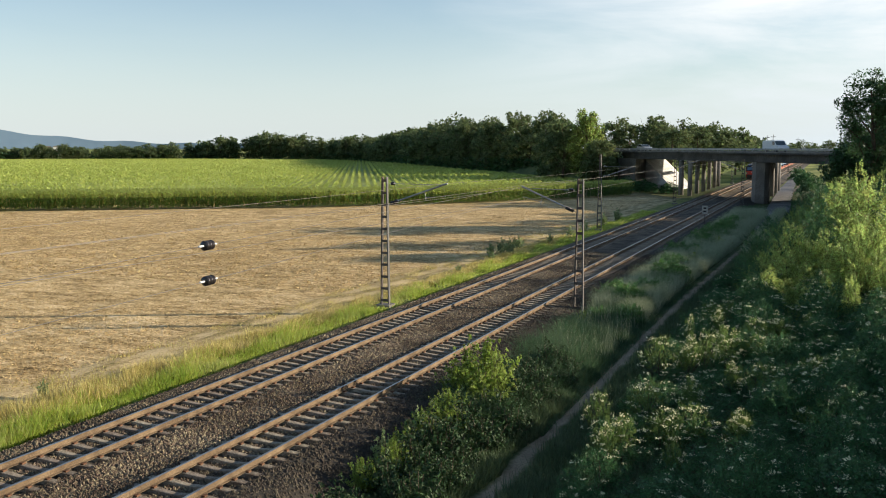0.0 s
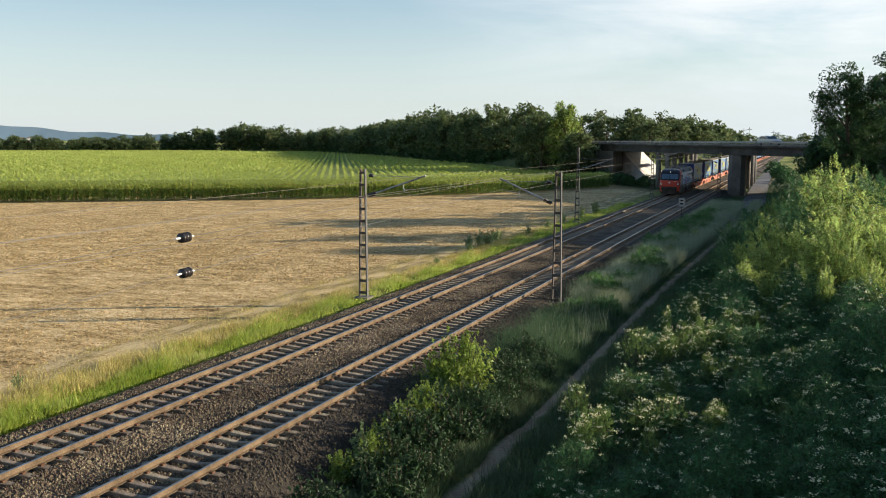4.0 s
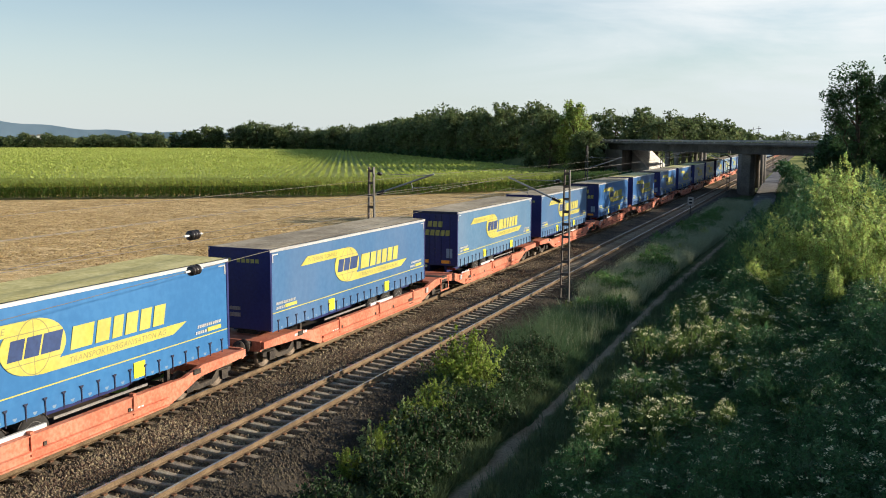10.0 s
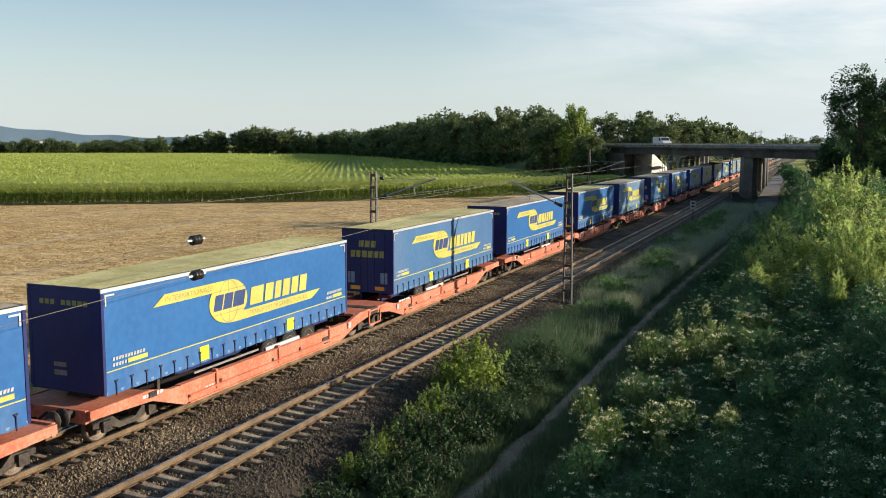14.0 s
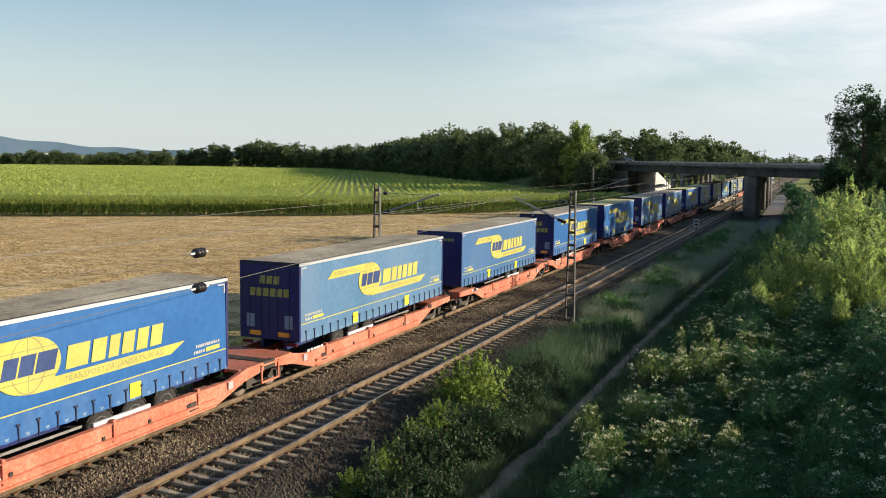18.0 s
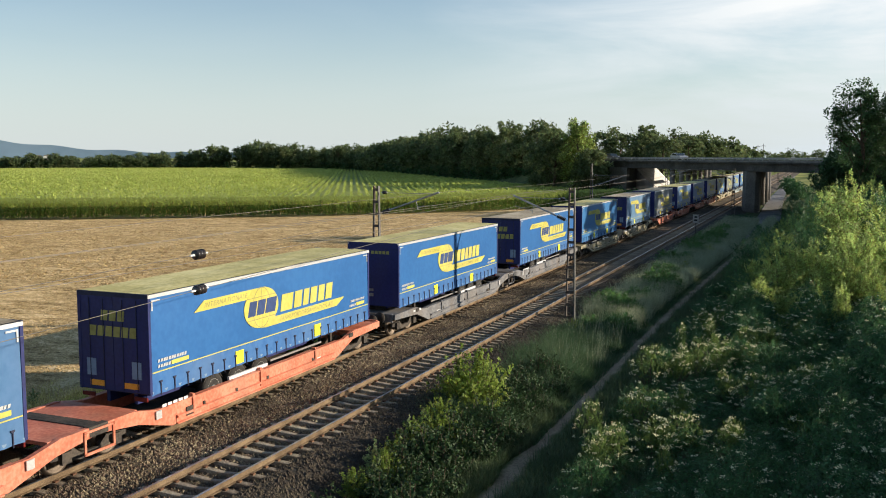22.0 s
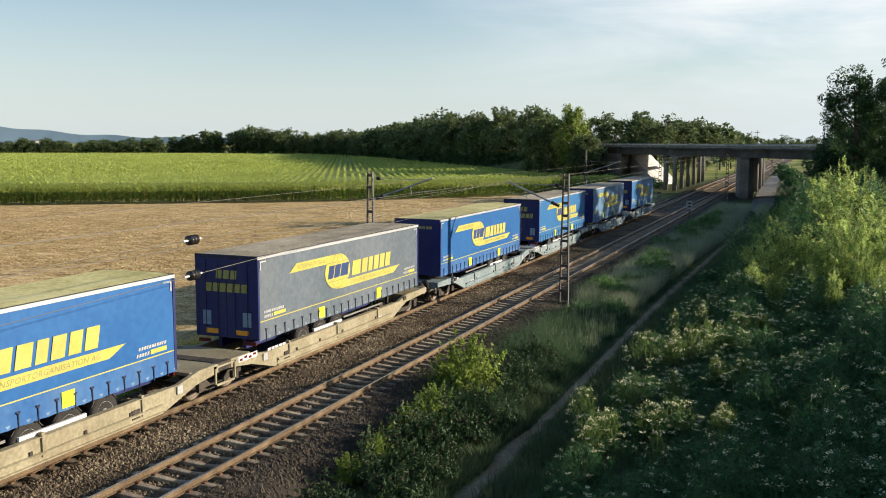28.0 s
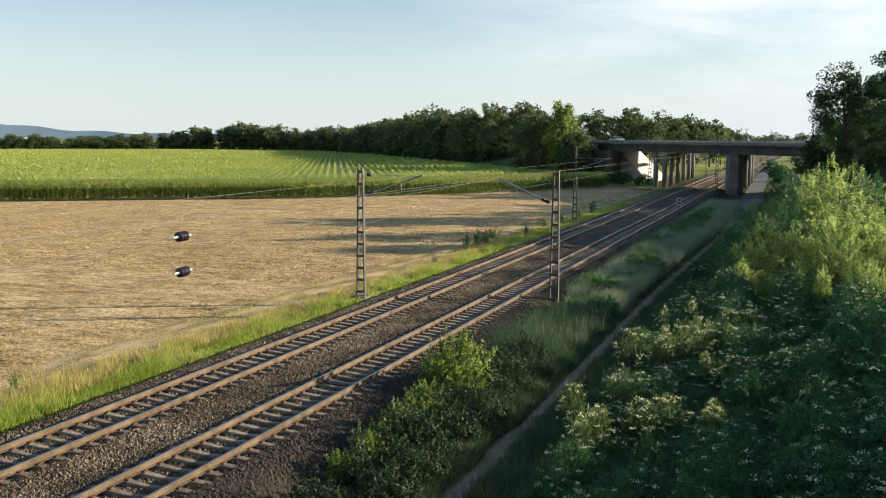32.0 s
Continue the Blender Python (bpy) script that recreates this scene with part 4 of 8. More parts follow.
# ---- the train ----
V_TRAIN = 27.66          # metres a second, towards smaller y
CARRIED = []             # (thing, y at 10.5 s, x)
TM = dict(
    orange=material("orange_red_paint", [(0.46, 0.13, 0.075), (0.56, 0.185, 0.11), (0.63, 0.25, 0.165)], 0.8, 9, 0.55, 0, 0.1, 20, dirt=((0.20, 0.11, 0.07), 1.2, 0.6)),
    grey=material("dark_grey_paint", [(0.10, 0.105, 0.115), (0.15, 0.155, 0.165), (0.21, 0.21, 0.215)], 0.8, 9, 0.55, 0, dirt=((0.16, 0.12, 0.08), 1.2, 0.6)),
    beige=material("dusty_beige_paint", [(0.23, 0.205, 0.13), (0.29, 0.26, 0.17), (0.36, 0.325, 0.225)], 0.8, 9, 0.6, 0, dirt=((0.18, 0.13, 0.08), 1.2, 0.6)),
    pale=material("pale_blue_paint", [(0.16, 0.215, 0.23), (0.21, 0.265, 0.28), (0.27, 0.325, 0.335)], 0.8, 9, 0.55, 0, dirt=((0.18, 0.15, 0.12), 1.2, 0.3)),
    under=material("grimy_underframe", [(0.03, 0.027, 0.025), (0.06, 0.052, 0.045), (0.09, 0.075, 0.06)], 1.5, 14, 0.8, 0.2),
    wheel=material("wheel_steel", [(0.09, 0.07, 0.055), (0.16, 0.13, 0.10)], 3, 25, 0.6, 0.6),
    blue=material("blue_curtain", [(0.014, 0.100, 0.30), (0.018, 0.113, 0.325), (0.023, 0.128, 0.35)], 0.35, 5, 0.38, 0, 0.03, 1.3, dirt=((0.05, 0.15, 0.33), 0.4, 0.06), spec=0.5),
    faded=material("faded_blue_curtain", [(0.055, 0.15, 0.275), (0.068, 0.17, 0.30), (0.085, 0.19, 0.325)], 0.35, 5, 0.5, 0, 0.15, 1.3, dirt=((0.15, 0.21, 0.30), 0.5, 0.5), spec=0.4),
    dusty=material("dusty_blue_curtain", [(0.082, 0.112, 0.14), (0.105, 0.135, 0.165), (0.13, 0.16, 0.19)], 0.35, 5, 0.55, 0, 0.1, 1.3, dirt=((0.15, 0.16, 0.165), 0.5, 0.35)),
    light=material("light_blue_curtain", [(0.022, 0.135, 0.34), (0.027, 0.15, 0.365), (0.035, 0.168, 0.39)], 0.35, 5, 0.38, 0, 0.03, 1.3, dirt=((0.07, 0.18, 0.36), 0.4, 0.1), spec=0.5),
    dull=material("dull_blue_curtain", [(0.035, 0.12, 0.27), (0.043, 0.135, 0.29), (0.055, 0.15, 0.315)], 0.35, 5, 0.42, 0, 0.1, 1.3, dirt=((0.13, 0.18, 0.29), 0.5, 0.4), spec=0.5),
    blue_low=material("lower_blue_curtain", [(0.020, 0.10, 0.29), (0.027, 0.118, 0.32), (0.04, 0.14, 0.35)], 0.5, 5, 0.5, 0, 0.15, 2.0, dirt=((0.12, 0.20, 0.32), 0.6, 0.5)),
    navy=material("navy_panel", [(0.009, 0.016, 0.095), (0.014, 0.024, 0.135)], 0.6, 9, 0.5, 0, dirt=((0.06, 0.06, 0.10), 0.8, 0.4)),
    roof_olive=material("mossy_roof_sheet", [(0.47, 0.42, 0.16), (0.60, 0.54, 0.23), (0.71, 0.645, 0.315)], 0.5, 7, 0.75, 0, 0.3, 6, dirt=((0.26, 0.24, 0.11), 0.8, 0.45, (1, 0.25, 1))),
    roof_grey=material("dusty_roof_sheet", [(0.30, 0.25, 0.168), (0.42, 0.355, 0.245), (0.54, 0.465, 0.335)], 0.5, 7, 0.75, 0, 0.3, 6, dirt=((0.13, 0.105, 0.075), 0.8, 0.6, (1, 0.25, 1))),
    alu=material("aluminium_rail", [(0.55, 0.56, 0.57), (0.68, 0.69, 0.70)], 1, 15, 0.4, 0.6),
    yellow=material("yellow_print", [(0.45, 0.41, 0.075), (0.55, 0.50, 0.11)], 0.8, 8, 0.5, dirt=((0.38, 0.35, 0.14), 1.2, 0.5)),
    print_olive=material("olive_print", [(0.22, 0.21, 0.09), (0.30, 0.28, 0.11)], 0.8, 8, 0.5),
    dusty_dark=material("dusty_dark_steel", [(0.075, 0.072, 0.057), (0.10, 0.096, 0.077), (0.13, 0.123, 0.10)], 1.0, 12, 0.7, 0, dirt=((0.22, 0.18, 0.13), 1.2, 0.5)),
    seam=material("pale_seam", [(0.15, 0.23, 0.34), (0.20, 0.29, 0.40)], 0.8, 8, 0.5),
    # dimmer copy of the yellow print: the end walls' shade is in its colour
    shaded_print=material("faded_yellow_print", [(0.26, 0.25, 0.07), (0.36, 0.35, 0.10)], 0.8, 6, 0.6),
    porcelain=material("grey_porcelain", [(0.16, 0.15, 0.14), (0.26, 0.25, 0.24)], 3, 20, 0.4),
    lens=material("headlight_lens", [(0.30, 0.31, 0.31), (0.42, 0.43, 0.42)], 6, 30, 0.15, spec=0.6),
    # the sky's reflection is put into the pane's blue base colour
    screen=material("windscreen_glass", [(0.15, 0.25, 0.36), (0.20, 0.31, 0.43)], 0.6, 3, 0.12, spec=0.5),
    print_blue=material("blue_print", [(0.022, 0.045, 0.13), (0.032, 0.065, 0.18)], 0.8, 8, 0.5),
    yellow_box=material("yellow_plastic", [(0.75, 0.68, 0.03), (0.85, 0.78, 0.06)], 2, 20, 0.5),
    tyre=material("tyre", [(0.02, 0.02, 0.02), (0.04, 0.038, 0.035)], 4, 30, 0.9),
    rim=material("wheel_rim", [(0.18, 0.175, 0.17), (0.30, 0.295, 0.285)], 4, 30, 0.5, 0.5),
    buckle=material("dark_strap", [(0.015, 0.02, 0.05), (0.03, 0.035, 0.07)], 5, 30, 0.7),
    lamp_red=material("red_lens", [(0.09, 0.010, 0.009), (0.13, 0.013, 0.011)], 5, 30, 0.3),
    lamp_orange=material("orange_plate", [(0.75, 0.30, 0.02), (0.85, 0.40, 0.05)], 5, 30, 0.5),
    white=material("white_paint", [(0.60, 0.61, 0.62), (0.66, 0.67, 0.68)], 0.6, 8, 0.4, dirt=((0.57, 0.56, 0.54), 0.8, 0.12)),
    red=material("bright_red_paint", [(0.41, 0.040, 0.021), (0.47, 0.050, 0.027)], 0.6, 8, 0.4),
    dgrey=material("anthracite_paint", [(0.055, 0.055, 0.058), (0.085, 0.085, 0.088)], 0.8, 9, 0.5, dirt=((0.13, 0.11, 0.09), 1.0, 0.5)),
    lroof=material("loco_roof_grey", [(0.155, 0.155, 0.142), (0.20, 0.20, 0.185)], 0.8, 9, 0.6, dirt=((0.15, 0.14, 0.115), 1.0, 0.15)),
    sky_blue=material("sky_blue_print", [(0.06, 0.28, 0.50), (0.10, 0.36, 0.58)], 0.8, 9, 0.4),
    hill_blue=material("mountain_blue_print", [(0.05, 0.16, 0.38), (0.07, 0.21, 0.46)], 0.8, 9, 0.4),
    hill_dark=material("mountain_violet_print", [(0.075, 0.07, 0.21), (0.105, 0.10, 0.27)], 0.8, 9, 0.4),
    black=material("black_gloss", [(0.012, 0.012, 0.014), (0.02, 0.02, 0.022)], 2, 20, 0.25, spec=0.5),
    lamp_on=glow("headlight_glow", (1.0, 0.93, 0.82), 0.45),
)
glass = bpy.data.materials.new("dark_window_glass")
glass.use_nodes = True
gb = glass.node_tree.nodes["Principled BSDF"]
gb.inputs["Base Color"].default_value = (0.03, 0.045, 0.05, 1)
gb.inputs["Roughness"].default_value = 0.05
gb.inputs["Specular IOR Level"].default_value = 0.8
TM["glass"] = glass


for key, dust in (("blue", 0.10), ("light", 0.14), ("dull", 0.26), ("faded", 0.28), ("dusty", 0.18), ("blue_low", 0.10)):       # fine road dust on the tarpaulin
    pb = TM[key].node_tree.nodes["Principled BSDF"]
    pb.inputs["Sheen Weight"].default_value, pb.inputs["Sheen Roughness"].default_value = dust, 0.3


def flat(bm, pts, x, out, thick=0.006):
    """A thin printed shape on a side wall: points (y, z) at x, thickness outwards."""
    prism(bm, pts if out > 0 else pts[::-1], "x", x, x + out * thick)


TL, TZ0, TZ1, TW = 13.65, 1.36, 4.23, 1.275


WORDS = {}


def lettering(name, parent, text, size, width, slant, mat, place, label):
    """Raised printed letters in the built-in font; place(u, v, d): along, up and out, in metres."""
    if text not in WORDS:
        cu = bpy.data.curves.new("lettering", "FONT")
        cu.body, cu.resolution_u, cu.extrude, cu.space_character = text, 2, 0.0, 1.1
        ob = bpy.data.objects.new("lettering", cu)
        me = bpy.data.meshes.new_from_object(ob)
        co = np.array([v.co[:] for v in me.vertices])
        fs = [list(p.vertices) for p in me.polygons]
        bpy.data.objects.remove(ob)
        bpy.data.curves.remove(cu)
        bpy.data.meshes.remove(me)
        lo, hi = co.min(0), co.max(0)
        WORDS[text] = (co - lo) / (hi[0] - lo[0], hi[1] - lo[1], 1), fs
    co, fs = WORDS[text]
    V = [place(a * width + b * size * slant, b * size, 0.0) for a, b, c in co]
    me = bpy.data.meshes.new(name)
    me.from_pydata(V, [], fs)
    me.materials.append(mat)
    return tagged(part(name, me, None, parent, label), kind="stuff")


def side_print(tr, s, side_x):
    """The printed stripes on one curtain. s: +1 on the x side, -1 on the other; reads from the side's own left."""
    def Y(u):               # u runs along the side from its left end
        return u if s > 0 else TL - u
    x = s * side_x

    def shape(name, pts, mat, lab, th=0.006):
        piece(name, tr, TM[mat], lambda bm: flat(bm, [(Y(u), z) for u, z in pts], x, s, th), lab)
    shape("stripe", [(2.04, 3.39), (2.54, 3.70), (5.4, 3.70), (4.9, 3.39)], "yellow", "yellow printed stripe")
    shape("stripe", [(5.5, 2.33), (5.9, 2.29), (10.86, 2.29), (11.5, 2.58), (6.3, 2.58)], "yellow", "yellow printed stripe")
    n = 28
    ring = [(5.66 + 1.03 * math.cos(2 * math.pi * i / n), 3.02 + 0.69 * math.sin(2 * math.pi * i / n)) for i in range(n)]
    shape("globe", ring, "yellow", "yellow printed oval", 0.009)
    def meridian(bm):
        for i in range(n):
            a0, a1 = 2 * math.pi * i / n, 2 * math.pi * (i + 1) / n
            flat(bm, [(Y(5.66 + r * math.cos(a)), 3.02 + (0.67 + r - 0.52) * math.sin(a)) for r, a in ((0.52, a0), (0.545, a0), (0.545, a1), (0.52, a1))], x, s, 0.0105)
    tagged(piece("globe_line", tr, TM["print_olive"], meridian, "fine olive meridian"), kind="stuff")
    shape("globe_line", [(5.648, 2.35), (5.672, 2.35), (5.672, 3.69), (5.648, 3.69)], "print_olive", "", 0.010)
    piece("globe_line", tr, TM["print_olive"], lambda bm: [flat(bm, [(Y(5.66 - h), z), (Y(5.66 + h), z), (Y(5.66 + h), z + 0.022), (Y(5.66 - h), z + 0.022)], x, s, 0.0098) for h, z in ((0.86, 2.64), (0.86, 3.38))])
    for i, wd in enumerate((0.44, 0.46, 0.62)):      # dark slanted blocks on the oval
        u = 4.83 + (0, 0.50, 1.02)[i]
        shape("print_bar", [(u, 2.78), (u + wd, 2.78), (u + wd + 0.14, 3.28), (u + 0.14, 3.28)], "print_blue", "dark blue print", 0.012)
    u = 6.82
    for wd in (0.86, 0.60, 0.48, 0.56, 0.54, 0.58):  # slanted yellow blocks
        shape("print_bar", [(u, 2.68), (u + wd - 0.10, 2.68), (u + wd + 0.02, 3.27), (u + 0.12, 3.27)], "yellow", "yellow print", 0.008)
        u += wd + 0.02
    def line(u0, u1, z, h, n, mat, lab):
        """One line of small unreadable print: slanted bars of uneven width."""
        w = (u1 - u0) / n

        def run(bm):
            for k in range(n):
                a, b = u0 + k * w, u0 + k * w + w * (0.62 + 0.16 * ((k * 7) % 3) / 2)
                flat(bm, [(Y(a), z), (Y(b), z), (Y(b + h * 0.3), z + h), (Y(a + h * 0.3), z + h)], x, s, 0.010)
        tagged(piece("print_line", tr, TM[mat], run, lab), kind="stuff")
    for text, u0, z0, size, width in (("TRANSPORTORGANISATION AG", 6.75, 2.355, 0.155, 3.75), ("INTERNATIONALE", 2.55, 3.47, 0.155, 2.25)):
        lettering("lettering", tr, text, size, width, 0.25, TM["print_olive"], lambda u, v, d: (x + s * 0.0085, Y(u0 + u), z0 + v), "olive lettering on the stripe")
    shape("print_block", [(0.95, 2.05), (1.75, 2.05), (1.75, 2.17), (0.95, 2.17)], "yellow", "yellow print")
    line(0.35, 0.92, 2.06, 0.09, 5, "alu", "pale print")
    line(0.35, 1.65, 2.22, 0.09, 11, "alu", "pale print")
    shape("print_block", [(12.5, 2.05), (13.2, 2.05), (13.2, 2.18), (12.5, 2.18)], "yellow", "yellow print")
    line(11.9, 12.46, 2.06, 0.09, 5, "alu", "pale print")
    line(12.0, 13.2, 2.24, 0.09, 11, "alu", "pale print")
    shape("lower_stripe", [(0.12, 1.94), (TL - 0.12, 1.94), (TL - 0.12, 1.972), (0.12, 1.972)], "yellow", "thin yellow stripe")
    for u, d in ((0.15, 1), (TL - 0.15, -1)):
        piece("corner_mark", tr, TM["alu"], lambda bm: (flat(bm, [(Y(u), 4.0), (Y(u + d * 0.36), 4.0), (Y(u + d * 0.36), 4.045), (Y(u), 4.045)], x, s), flat(bm, [(Y(u), 3.74), (Y(u + d * 0.05), 3.74), (Y(u + d * 0.05), 3.998), (Y(u), 3.998)], x, s)), "small pale corner mark")


def roof_sheet(bm, w):
    """One tarpaulin sheet that dips between its bows."""
    n = 48
    rows = []
    for i in range(n + 1):
        y = 0.02 + (TL - 0.04) * i / n
        dip = 0.016 * abs(math.sin(math.pi * i / 4))
        rows.append([bm.verts.new((x, y, TZ1 + 0.006 - (dip if abs(x) < w - 0.1 else 0.01))) for x in (-w + 0.05, -0.6, 0, 0.6, w - 0.05)])
    for a, b in zip(rows, rows[1:]):
        for j in range(4):
            bm.faces.new((a[j], a[j + 1], b[j + 1], b[j]))


def make_trailer(curtain, roof, label, seen):
    """Curtain-sided semi-trailer, front wall at y = 0, wheels at the far end; z from the rails."""
    tr = thing("semi_trailer", None, label, "semi-trailer", "semi-trailers on the train")
    w = TW
    for s in (-1, 1):
        def cur(bm):
            n = 28
            lo, hi = [], []
            for i in range(n + 1):
                y = 0.06 + (TL - 0.12) * i / n
                b = 0.020 * math.sin(i * 2.3) + (0.016 if i % 2 else 0)
                hi.append(bm.verts.new((s * (w - 0.02), y, TZ1 - 0.10)))
                lo.append((bm.verts.new((s * (w - 0.012 + b * 0.3), y, 2.9)), bm.verts.new((s * (w - 0.012 + b * 0.3), y, 1.93))))
            for i in range(n):
                bm.faces.new((hi[i], hi[i + 1], lo[i + 1][0], lo[i][0]))
                bm.faces.new((lo[i][0], lo[i + 1][0], lo[i + 1][1], lo[i][1]))
        piece("curtain", tr, TM[curtain], cur, "tarpaulin side curtain", True)
        piece("top_rail", tr, TM["alu"], lambda bm: box(bm, s * (w - 0.05), s * (w + 0.012), 0, TL, TZ1 - 0.12, TZ1 - 0.02), "pale aluminium top rail")
        piece("side_rave", tr, TM["seam"], lambda bm: box(bm, s * (w - 0.06), s * (w + 0.004), 0, TL, TZ0 - 0.02, TZ0 + 0.055), "dull steel side rave")
        if s == seen:
            def skirt(bm):
                # the strapped lower edge, scalloped between the straps
                n = 88
                rows = []
                for i in range(n + 1):
                    y = 0.08 + (TL - 0.16) * i / n
                    b = 0.022 * abs(math.sin(math.pi * i / 4))
                    rows.append([bm.verts.new((s * (w - 0.004), y, 1.935)), bm.verts.new((s * (w - 0.008 + b * 0.5), y, 1.66)), bm.verts.new((s * (w + 0.004 + b * 0.5), y, TZ0 - 0.065 + b * 1.2))])
                for a, c in zip(rows, rows[1:]):
                    for k in range(2):
                        bm.faces.new((a[k], c[k], c[k + 1], a[k + 1]))
            piece("skirt", tr, TM["blue_low"] if curtain == "blue" else TM[curtain], skirt, "scalloped lower edge of the curtain", True)
            side_print(tr, s, w - 0.0005)
        bm = bmesh.new()
        prism(bm, [(-0.016, TZ0 - 0.10), (0.016, TZ0 - 0.10), (0.016, TZ0 + 0.26), (0.06, TZ0 + 0.30), (0.06, TZ0 + 0.33), (-0.06, TZ0 + 0.33), (-0.06, TZ0 + 0.30), (-0.016, TZ0 + 0.26)], "x", s * (w + 0.012), s * (w + 0.034))
        st = part("curtain_strap", bm, TM["buckle"], tr, "dark tensioning strap")
        st.matrix_basis = pose(0, 0.45, 0)
        for i in range(1, 22 if s == seen else 1):
            again(st, pose(0, 0.45 + i * (TL - 0.9) / 21, 0))
        for y in (0.0, TL - 0.10):
            piece("corner_post", tr, TM["navy"], lambda bm: box(bm, s * (w - 0.10), s * (w + 0.008), y, y + 0.10, TZ0 - 0.02, TZ1 - 0.02))
    piece("roof", tr, TM[roof], lambda bm: roof_sheet(bm, w), "mossy tarpaulin roof" if roof == "roof_olive" else "dusty tarpaulin roof")
    piece("front_wall", tr, TM["navy"], lambda bm: (box(bm, -w + 0.10, w - 0.10, 0.01, 0.05, TZ0, TZ1 - 0.04), box(bm, -w, w, 0.0, 0.06, TZ1 - 0.10, TZ1 - 0.0)), "navy front wall")
    tagged(piece("end_print", tr, TM["shaded_print"], lambda bm: [prism(bm, [(-0.85 + i * 0.19, 3.72), (-0.71 + i * 0.19, 3.72), (-0.71 + i * 0.19, 3.86), (-0.85 + i * 0.19, 3.86)], "y", 0.004, 0.012) for i in range(9) if i != 3], "faded yellow print"), kind="stuff")
    # two rear doors with their bars
    for s in (-1, 1):
        d = piece("rear_door", tr, TM["navy"], lambda bm: box(bm, min(0.01 * s, s * (w - 0.10)), max(0.01 * s, s * (w - 0.10)), TL - 0.05, TL - 0.012, TZ0, TZ1 - 0.12), "navy rear door")
        for k in (0.35, 0.85):
            piece("lock_bar", d, TM["buckle"], lambda bm: bar(bm, (s * k, TL - 0.004, TZ0 + 0.05), (s * k, TL - 0.004, TZ1 - 0.2), 0.016, 6))
        piece("warning_plate", d, TM["lamp_orange"], lambda bm: box(bm, s * 0.62 - 0.26, s * 0.62 + 0.26, TL - 0.012, TL - 0.002, TZ0 + 0.10, TZ0 + 0.27), "orange reflective plate")
        piece("tail_lamp", tr, TM["lamp_red"], lambda bm: box(bm, s * 0.95 - 0.22, s * 0.95 + 0.22, TL - 0.04, TL + 0.02, TZ0 - 0.22, TZ0 - 0.10), "red tail lamp")
        piece("rear_plate", tr, TM["seam"], lambda bm: box(bm, s * 0.82 - 0.17, s * 0.82 + 0.17, TL - 0.012, TL, 1.76, 2.26), "pale rear plate")
    tagged(piece("end_print", tr, TM["shaded_print"], lambda bm: [prism(bm, [(x0, z), (x0 + 0.23, z), (x0 + 0.20, z + 0.30), (x0 - 0.03, z + 0.30)], "y", TL - 0.012, TL + 0.003) for x0, z in [(-0.40 + i * 0.30, 3.40) for i in range(3)] + [(-0.82 + i * 0.29, 2.94) for i in range(6)]], "faded yellow print"), kind="stuff")
    piece("socket_panel", tr, TM["porcelain"], lambda bm: (box(bm, -0.42, 0.02, -0.01, 0.012, 2.02, 2.14), box(bm, -0.42, 0.02, -0.01, 0.012, 1.78, 1.92)), "grey socket panels on the front wall")
    piece("header", tr, TM["buckle"], lambda bm: box(bm, -w, w, TL - 0.06, TL + 0.01, TZ1 - 0.13, TZ1 - 0.0))
    # chassis
    piece("floor", tr, TM["under"], lambda bm: box(bm, -w + 0.06, w - 0.06, 0.03, TL - 0.03, TZ0 - 0.02, TZ0 + 0.06))
    for s in (-1, 1):
        piece("chassis_beam", tr, TM["navy"], lambda bm: prism(bm, [(0.4, TZ0 - 0.02), (0.4, TZ0 - 0.16), (3.2, TZ0 - 0.18), (4.0, TZ0 - 0.42), (TL - 0.3, TZ0 - 0.42), (TL - 0.3, TZ0 - 0.02)], "x", s * 0.5 - 0.06, s * 0.5 + 0.06))
        if s != seen:
            continue
        piece("side_guard", tr, TM["rim"], lambda bm: (box(bm, s * 1.18, s * 1.21, 3.9, 7.4, 1.02, 1.09), box(bm, s * 1.18, s * 1.21, 3.9, 7.4, 0.80, 0.87)), "dull aluminium side guard")
        piece("tool_box", tr, TM["yellow_box"], lambda bm: box(bm, s * 1.262, s * 1.30, 4.08, 4.54, TZ0 + 0.02, TZ0 + 0.46), "yellow plastic box")
        piece("tool_box", tr, TM["yellow_box"], lambda bm: box(bm, s * 1.262, s * 1.30, 9.11, 9.55, TZ0 + 0.02, TZ0 + 0.44), "yellow plastic box")
        piece("landing_leg", tr, TM["under"], lambda bm: (box(bm, s * 0.85 - 0.06, s * 0.85 + 0.06, 2.55, 2.67, TZ0 - 0.85, TZ0), box(bm, s * 0.85 - 0.13, s * 0.85 + 0.13, 2.48, 2.74, TZ0 - 0.90, TZ0 - 0.85)))
        for y in (8.05, 9.36, 10.67):
            ty = piece("wheel", tr, TM["tyre"], lambda bm: lathe(bm, [(-0.17, 0.40), (-0.15, 0.50), (0.15, 0.50), (0.17, 0.40)], (s * 1.06, y, 0.86), "x", 20), "black tyre", True)
            piece("rim", ty, TM["rim"], lambda bm: lathe(bm, [(s * 0.10, 0.30), (s * 0.175, 0.30), (s * 0.13, 0.22), (s * 0.13, 0.12), (s * 0.20, 0.10)], (s * 1.06, y, 0.86), "x", 16), "pale steel rim", True)
